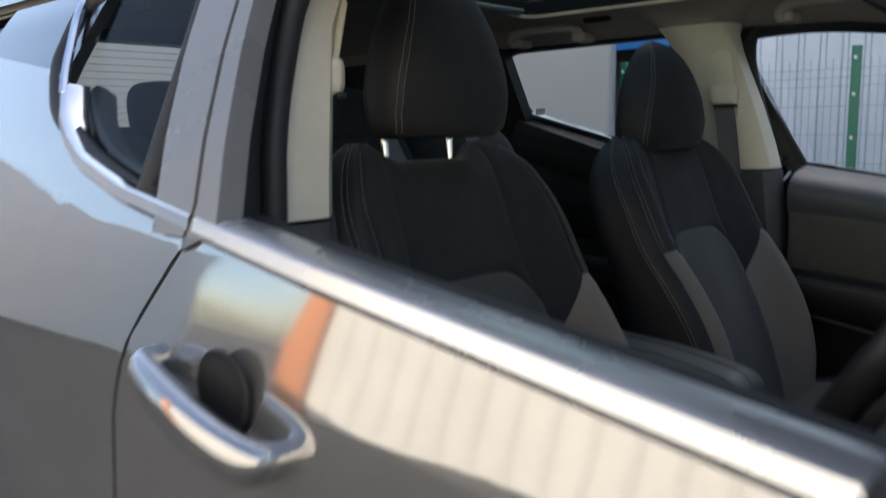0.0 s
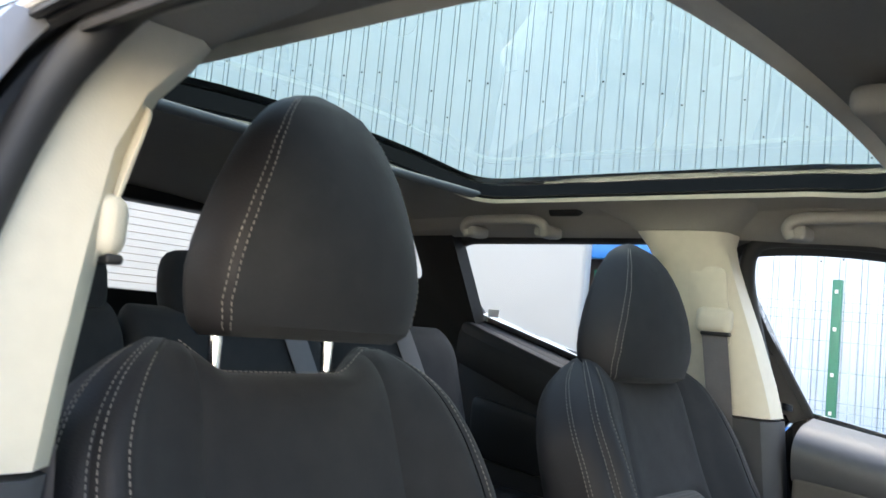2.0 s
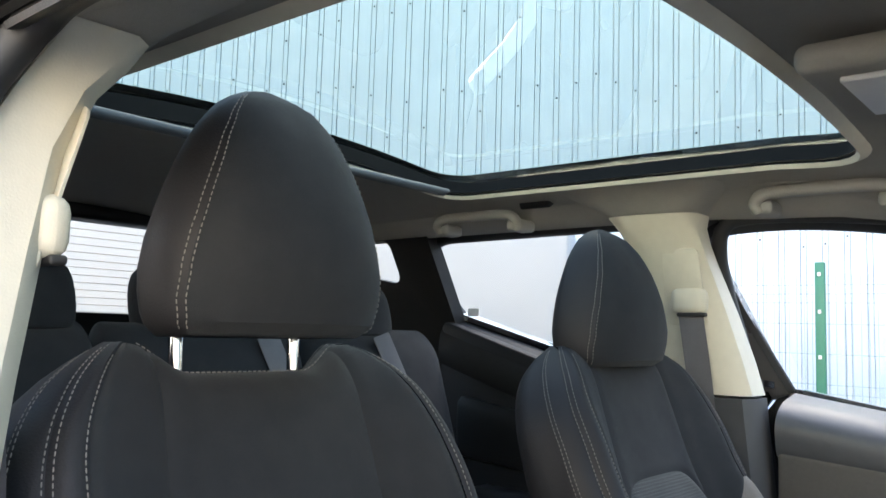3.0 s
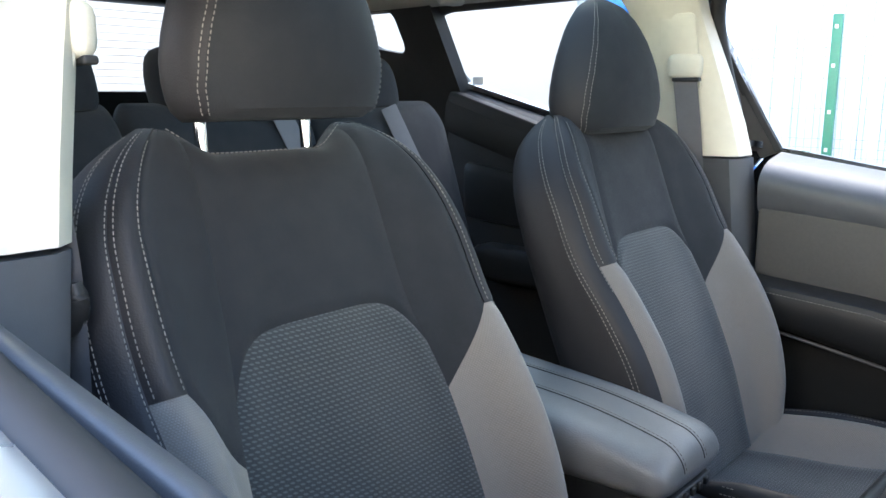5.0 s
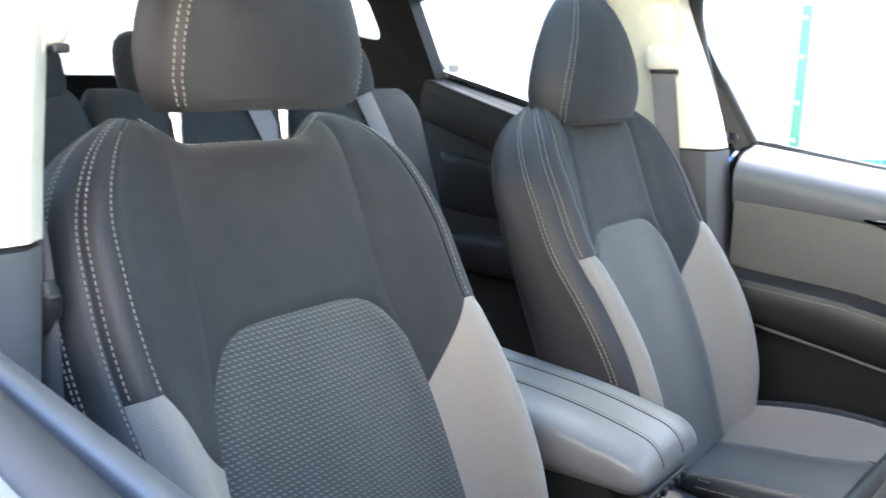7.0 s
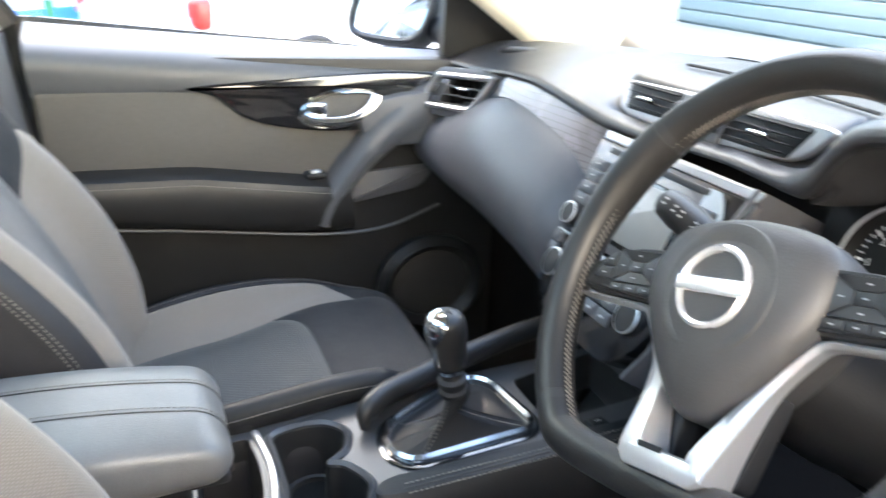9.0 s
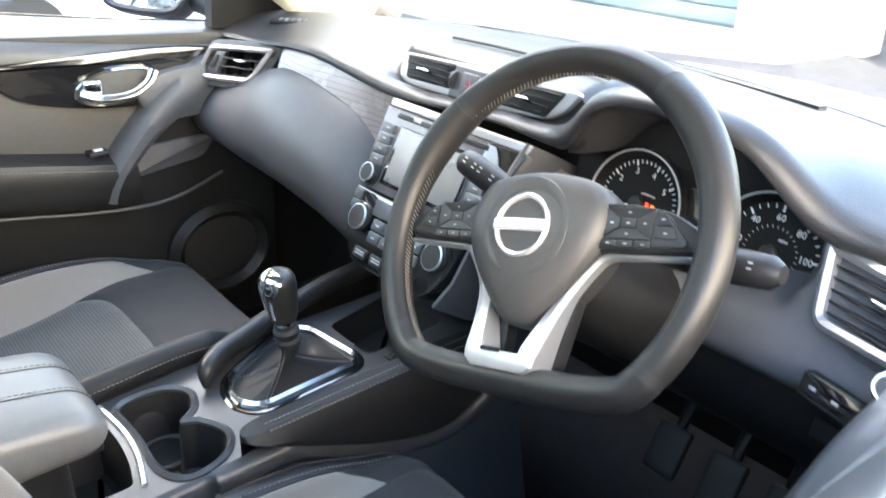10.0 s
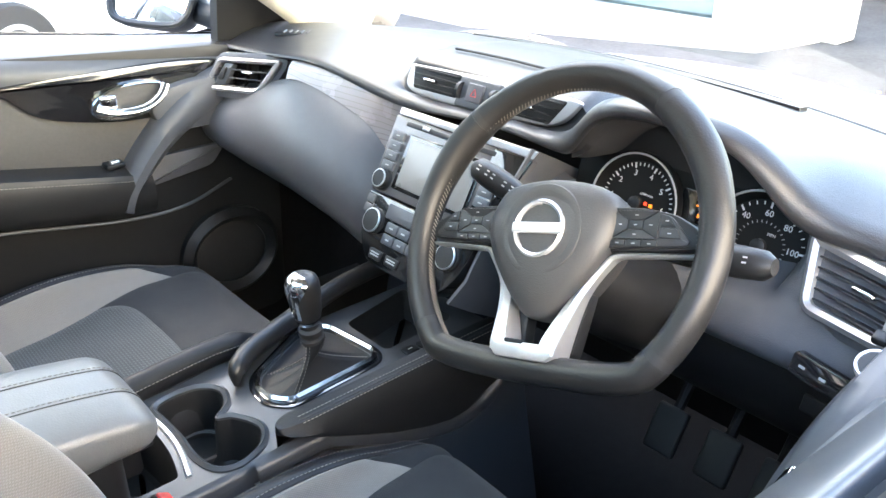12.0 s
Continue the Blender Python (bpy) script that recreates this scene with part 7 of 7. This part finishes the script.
for r, z in KNOB[2:]:
    half = 0.62 + 0.9 * max(0.0, (z - 0.095) / 0.034)
    rows.append([km @ Vector((-(r + 0.0007) * math.cos(a), -(r + 0.0007) * math.sin(a), z + 0.0006)) for a in np.linspace(-half, half, 17)])
part("knob_inlay", sheet(rows), CHROME, kn, "chrome inlay over the knob's rear face and top")
g = Geo()
for dx in (-0.007, 0, 0.007):
    g.join(Geo().join(box((0.0012, 0.014, 0.0006), (dx, 0, 0.1296), 0), km))
g.join(Geo().join(box((0.0152, 0.0012, 0.0006), (0, 0, 0.1296), 0), km))
part("shift_pattern", g, HARD, kn)
# stitched leather roll along the inner edge of the passenger cushion
p = spline([(-0.40, 0.146, 0.656), (-0.33, 0.146, 0.660), (-0.25, 0.150, 0.664), (-0.18, 0.156, 0.665), (-0.12, 0.162, 0.660), (-0.08, 0.172, 0.650)], 6)
roll_ = part("cushion_roll", tube(p, [0.008 + 0.012 * min(1.0, i / 6, (len(p) - 1 - i) / 6) for i in range(len(p))], 14, squash=1.15), PADHIDE, passenger_seat, "stitched black leather cushion edge")
st = Geo()
for e, up in ((-0.012, 0.0165), (-0.0195, 0.0085)):
    st.join(along([(x, y + e, z + up) for x, y, z in p[4:-4]], 0.0062, 0.0044, 0.0007))
tagged(part("stitching", st, THREAD, roll_), kind="stuff")
# ---- belt buckles ----
for y, lean in ((0.152, 0.0), (-0.105, 0.0)):
    b = thing("belt_buckle", "black belt buckle with red release button beside the console", "belt buckle", (-0.32, y, 0.6), "belt buckles")
    m = pose(-0.318 if y > 0 else -0.365, y, 0.640, 0, 30, 0)
    part("buckle_body", Geo().join(box((0.028, 0.05, 0.080), (0, 0, -0.010), 0.007), m), HARD, b)
    part("release_button", Geo().join(box((0.018, 0.040, 0.014), (0, 0, 0.026), 0.003), m), RED, b, "red release button")
# ---- outside ----
ASPHALT = mat("asphalt", (0.072, 0.071, 0.070), 0.95, var=0.35, scale=30, bump=1.0, bscale=120, spec=0.1)
CONCRETE = mat("pale_concrete", (0.36, 0.345, 0.32), 0.85, var=0.12, scale=12, bump=0.5, bscale=80)
CLAD = mat("pale_metal_cladding", (0.82, 0.83, 0.82), 0.45, 0.0, var=0.06, scale=3)
WHITE = mat("white_wall_paint", (0.78, 0.77, 0.74), 0.6, var=0.05, scale=4)
SHUTTER = mat("grey_green_shutter", (0.22, 0.28, 0.29), 0.45, var=0.06, scale=6)
GREEN = mat("green_fence_paint", (0.015, 0.17, 0.095), 0.4, var=0.1)
WIRE = mat("pale_fence_wire", (0.48, 0.54, 0.51), 0.5, var=0.1)
BLUE = mat("blue_steel_paint", (0.03, 0.20, 0.52), 0.4, var=0.12, scale=5)
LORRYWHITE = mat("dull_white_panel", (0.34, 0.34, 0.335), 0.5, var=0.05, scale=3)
WHITECAR = mat("white_vehicle_paint", (0.80, 0.80, 0.80), 0.25, var=0.02, coat=0.8)
DARKCAR = mat("black_vehicle_paint", (0.02, 0.02, 0.022), 0.2, var=0.05, coat=1.0)
REDCAR = mat("red_vehicle_paint", (0.45, 0.03, 0.03), 0.25, var=0.03, coat=1.0)
TYRE = mat("tyre_rubber", (0.02, 0.02, 0.02), 0.8, var=0.2)
ORANGE = mat("orange_cone_plastic", (0.85, 0.28, 0.03), 0.5, var=0.06)
BROWN = mat("rusty_brown_steel", (0.10, 0.065, 0.05), 0.8, var=0.4, scale=6)
BEIGE = mat("beige_cladding", (0.76, 0.72, 0.64), 0.5, var=0.08, scale=3)

g = Geo().add([(-600, -600, 0), (600, -600, 0), (600, 600, 0), (-600, 600, 0)], [(0, 1, 2, 3)])
tagged(part("ground", g, ASPHALT), "dark worn asphalt yard with fine grit", "ground", kind="structure")
g = slab([(4.25, 4.35), (5.15, 2.15), (5.9, 2.0), (5.9, 9.0), (4.25, 9.0)], 0.05, None, 0.01)
tagged(part("pavement", g, CONCRETE), "pale concrete apron before the shutter door", "pavement", kind="structure")


def clad_wall(name, x0, x1, y, z1, pitch, material, label, face=-1, turn=0, deep=0.03):
    """Sheet-metal wall along x with narrow trapezoid ribs."""
    prof = []
    x = x0
    while x < x1:
        for dx, dy in ((0.0, 0.0), (pitch - 0.080, 0.0), (pitch - 0.079, -deep), (pitch - 0.068, -deep), (pitch - 0.067, 0.006), (pitch - 0.013, 0.006), (pitch - 0.012, -deep), (pitch - 0.001, -deep)):
            prof.append((x + dx, y + face * dy))
        x += pitch
    g = sheet([[(px, py, 0) for px, py in prof], [(px, py, z1) for px, py in prof]])
    n = len(prof)
    g.add([(x0, y, 0), (x1, y, 0), (x1, y - face * 0.2, 0), (x0, y - face * 0.2, 0), (x0, y, z1), (x1, y, z1), (x1, y - face * 0.2, z1), (x0, y - face * 0.2, z1)], [(2, 3, 7, 6), (4, 5, 6, 7), (0, 3, 7, 4), (1, 2, 6, 5)])
    if turn:
        g = Geo().join(g, Matrix.Translation((-2.8, 9.6, 0)) @ pose(0, 0, 0, 0, 0, turn))
    return tagged(part(name, g, material, angle=20), label, "wall", kind="structure")


wall_n = clad_wall("wall_north", -14, 12.0, 0.0, 9.8, 0.25, CLAD, "tall pale metal warehouse wall with vertical ribs", -1, 30)
screws = Geo()
rng = random.Random(5)
for i in range(76):
    for z in (2.6, 4.1, 5.6, 7.1):
        screws.join(box((0.022, 0.012, 0.022), (-14 + 0.25 * (i + 1) - 0.040, -0.012, z + rng.uniform(-0.5, 0.5)), 0.003))
tagged(part("screw_heads", Geo().join(screws, Matrix.Translation((-2.8, 9.6, 0)) @ pose(0, 0, 0, 0, 0, 30)), HARD, wall_n), kind="stuff")
wall_s = clad_wall("wall_south", -6.8, 14, -6.5, 5.6, 0.40, BEIGE, "sunlit beige metal wall with vertical ribs", 1, 0, 0.16)
part("corner_trim", box((0.55, 0.12, 5.7), (-7.1, -6.46, 2.85), 0.02), mat("orange_corner_trim", (0.72, 0.28, 0.12), 0.5, var=0.08, scale=4), wall_s, "orange trim on the wall's corner")


def fence():
    f = thing("fence", "green mesh fence with steel posts before the warehouse", "fence", (-1.6, 4.9, 0))
    for x in (-3.42, -1.61, -0.80):
        p = part("post", box((0.06, 0.04, 1.73), (x, 4.9, 0.865), 0.004), GREEN, f)
        for z in (0.85, 1.1, 1.4, 1.65):
            part("clip", box((0.02, 0.012, 0.025), (x, 4.875, z), 0.002), WHITE, p)
    g = Geo()
    for x in np.arange(-3.42, -0.8, 0.05):
        g.join(box((0.004, 0.004, 1.58), (float(x), 4.925, 0.86), 0))
    for z in (0.12, 0.32, 0.52, 0.72, 0.80, 0.86, 0.92, 1.12, 1.32, 1.46, 1.52, 1.58):
        g.join(box((2.62, 0.005, 0.005), (-2.11, 4.925, z), 0))
    tagged(part("mesh_panel", g, WIRE, f), kind="stuff")
    return f


fence()

# white lorry body and blue container behind the car
lorry = thing("lorry", "white low box lorry body parked behind the car", "lorry", (-5.4, 3.1, 0))
LM = Matrix.Translation((-5.467, 3.096, 0)) @ pose(0, 0, 0, 0, 0, 30)
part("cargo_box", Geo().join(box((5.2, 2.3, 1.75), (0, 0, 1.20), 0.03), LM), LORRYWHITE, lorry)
part("chassis", Geo().join(box((5.0, 1.0, 0.25), (0, 0, 0.40), 0.02), LM), HARD, lorry)
for wx in (-1.7, 1.6):
    for wy in (-0.85, 0.85):
        part("wheel", Geo().join(lathe([(0.2, -0.12), (0.42, -0.12), (0.45, -0.08), (0.45, 0.08), (0.42, 0.12), (0.2, 0.12)], basis((wx, wy, 0.45), (1, 0, 0), (0, 0, 1))), LM), TYRE, lorry)
# blue container, west wall, front building
con = thing("container", "blue steel container frame with a dark rusty inside", "container", (-4.3, 6.3, 0))
part("top_beam", box((2.3, 0.10, 0.14), (-4.43, 5.95, 2.00), 0.01), BLUE, con)
part("corner_post", box((0.12, 0.12, 2.05), (-3.33, 5.95, 1.03), 0.01), BLUE, con)
part("door_leaf", box((0.35, 0.05, 1.25), (-4.45, 6.0, 0.65), 0.01), BLUE, con)
part("back_panel", box((2.3, 0.05, 2.0), (-4.43, 6.70, 1.0), 0.01), BROWN, con)
part("top_panel", box((2.3, 0.8, 0.04), (-4.43, 6.33, 2.05), 0.01), BLUE, con)
g = box((0.3, 11, 3.4), (-10.5, -1.5, 1.7), 0.02)
tagged(part("wall_west", g, WHITE), "plain white rendered wall behind the yard", "wall", kind="structure")
band_ = tagged(part("wall_base", Geo().join(box((7.0, 0.06, 0.26), (1.0, -0.12, 0.22), 0.01), Matrix.Translation((-2.8, 9.6, 0)) @ pose(0, 0, 0, 0, 0, 30)), BLUE), "blue rail along the foot of the warehouse", "rail", kind="structure")

front = tagged(part("wall_east", box((0.3, 1.1, 6.0), (6.0, 2.42, 3.0), 0.02).join(box((0.3, 3.0, 6.0), (6.0, 9.4, 3.0), 0.02)).join(box((0.3, 5.0, 2.0), (6.0, 5.4, 5.0), 0.02)), WHITE), "white rendered building with a shutter door", "wall", kind="structure")
sh = tagged(part("door_1", box((0.06, 5.0, 4.0), (6.02, 5.45, 2.0), 0.01), SHUTTER), "grey-green roller shutter door", "shutter", kind="structure")
for i in range(26):
    part("slat", box((0.03, 4.98, 0.135), (5.975, 5.45, 0.12 + 0.15 * i), 0.012), SHUTTER, sh)
# traffic cones
def cone(x, y):
    c = thing("traffic_cone", "small orange marker cone standing on the asphalt", "traffic cone", (x, y, 0), "traffic cones")
    m = Matrix.Translation((x, y, 0))
    part("base", box((0.09, 0.09, 0.008), (x, y, 0.004), 0.003), ORANGE, c)
    part("shaft", lathe([(0.034, 0.008), (0.026, 0.04), (0.018, 0.08), (0.010, 0.118), (0.008, 0.124), (0.001, 0.124)], m, 20), ORANGE, c)
    part("sleeve", lathe([(0.0232, 0.058), (0.0185, 0.080), (0.0175, 0.080), (0.0222, 0.058)], m, 20), WHITE, c)


cone(4.53, 6.03), cone(4.75, 5.92), cone(4.93, 5.82), cone(4.25, 0.90)


def parked(name, x, y, head, paint, label, tall=1.45):
    """A simple parked car about 4.2 m long, its middle at x, y."""
    c = thing(name, label, "car", (x, y, 0))
    m = pose(x, y, 0, 0, 0, head)
    rings = []
    for px, zb, zt, w in ((-2.1, 0.40, 0.75, 0.70), (-2.0, 0.28, 0.92, 0.82), (-1.2, 0.22, 0.98, 0.88), (0.9, 0.22, 0.98, 0.88), (1.7, 0.24, 0.86, 0.84), (2.05, 0.30, 0.70, 0.72), (2.1, 0.40, 0.6, 0.62)):
        rings.append([(px, -w, zb), (px, -w, (zb + zt) / 2), (px, -w * 0.95, zt), (px, 0, zt + 0.03), (px, w * 0.95, zt), (px, w, (zb + zt) / 2), (px, w, zb), (px, 0, zb)])
    part("body", Geo().join(loft(rings), m), paint, c)
    rings = []
    for px, zt, w in ((-1.9, 0.95, 0.78), (-1.5, tall - 0.08, 0.66), (-0.8, tall, 0.66), (0.2, tall - 0.02, 0.66), (1.1, 0.97, 0.78)):
        rings.append([(px, -w - 0.06, 0.93), (px, -w, zt), (px, w, zt), (px, w + 0.06, 0.93)])
    part("cabin", Geo().join(loft(rings), m), GLOSS, c)
    part("roof", Geo().join(box((1.25, 1.28, 0.04), (-0.55, 0, tall + 0.01), 0.015), m), paint, c)
    for wx in (-1.42, 1.3):
        for wy in (-0.80, 0.80):
            w = part("wheel", Geo().join(lathe([(0.2, -0.1), (0.30, -0.1), (0.32, -0.07), (0.32, 0.07), (0.30, 0.1), (0.2, 0.1)], basis((wx, wy, 0.32), (1, 0, 0), (0, 0, 1))), m), TYRE, c)
            part("rim", Geo().join(lathe([(0.03, -0.09), (0.2, -0.102), (0.205, 0.102), (0.03, 0.09)], basis((wx, wy, 0.32), (1, 0, 0), (0, 0, 1))), m), SATIN, w)
    for wy in (-0.72, 0.72):
        part("tail_lamp", Geo().join(box((0.10, 0.16, 0.16), (-2.03, wy, 0.80), 0.03), m), RED, c)
    return c


parked("parked_car", 1.54, 5.45, 25, WHITECAR, "white car parked beside the fence")
parked("parked_car", 9.2, 2.9, 75, REDCAR, "red car parked far across the yard")
parked("parked_car", 8.7, 1.0, 10, DARKCAR, "black car parked far across the yard")
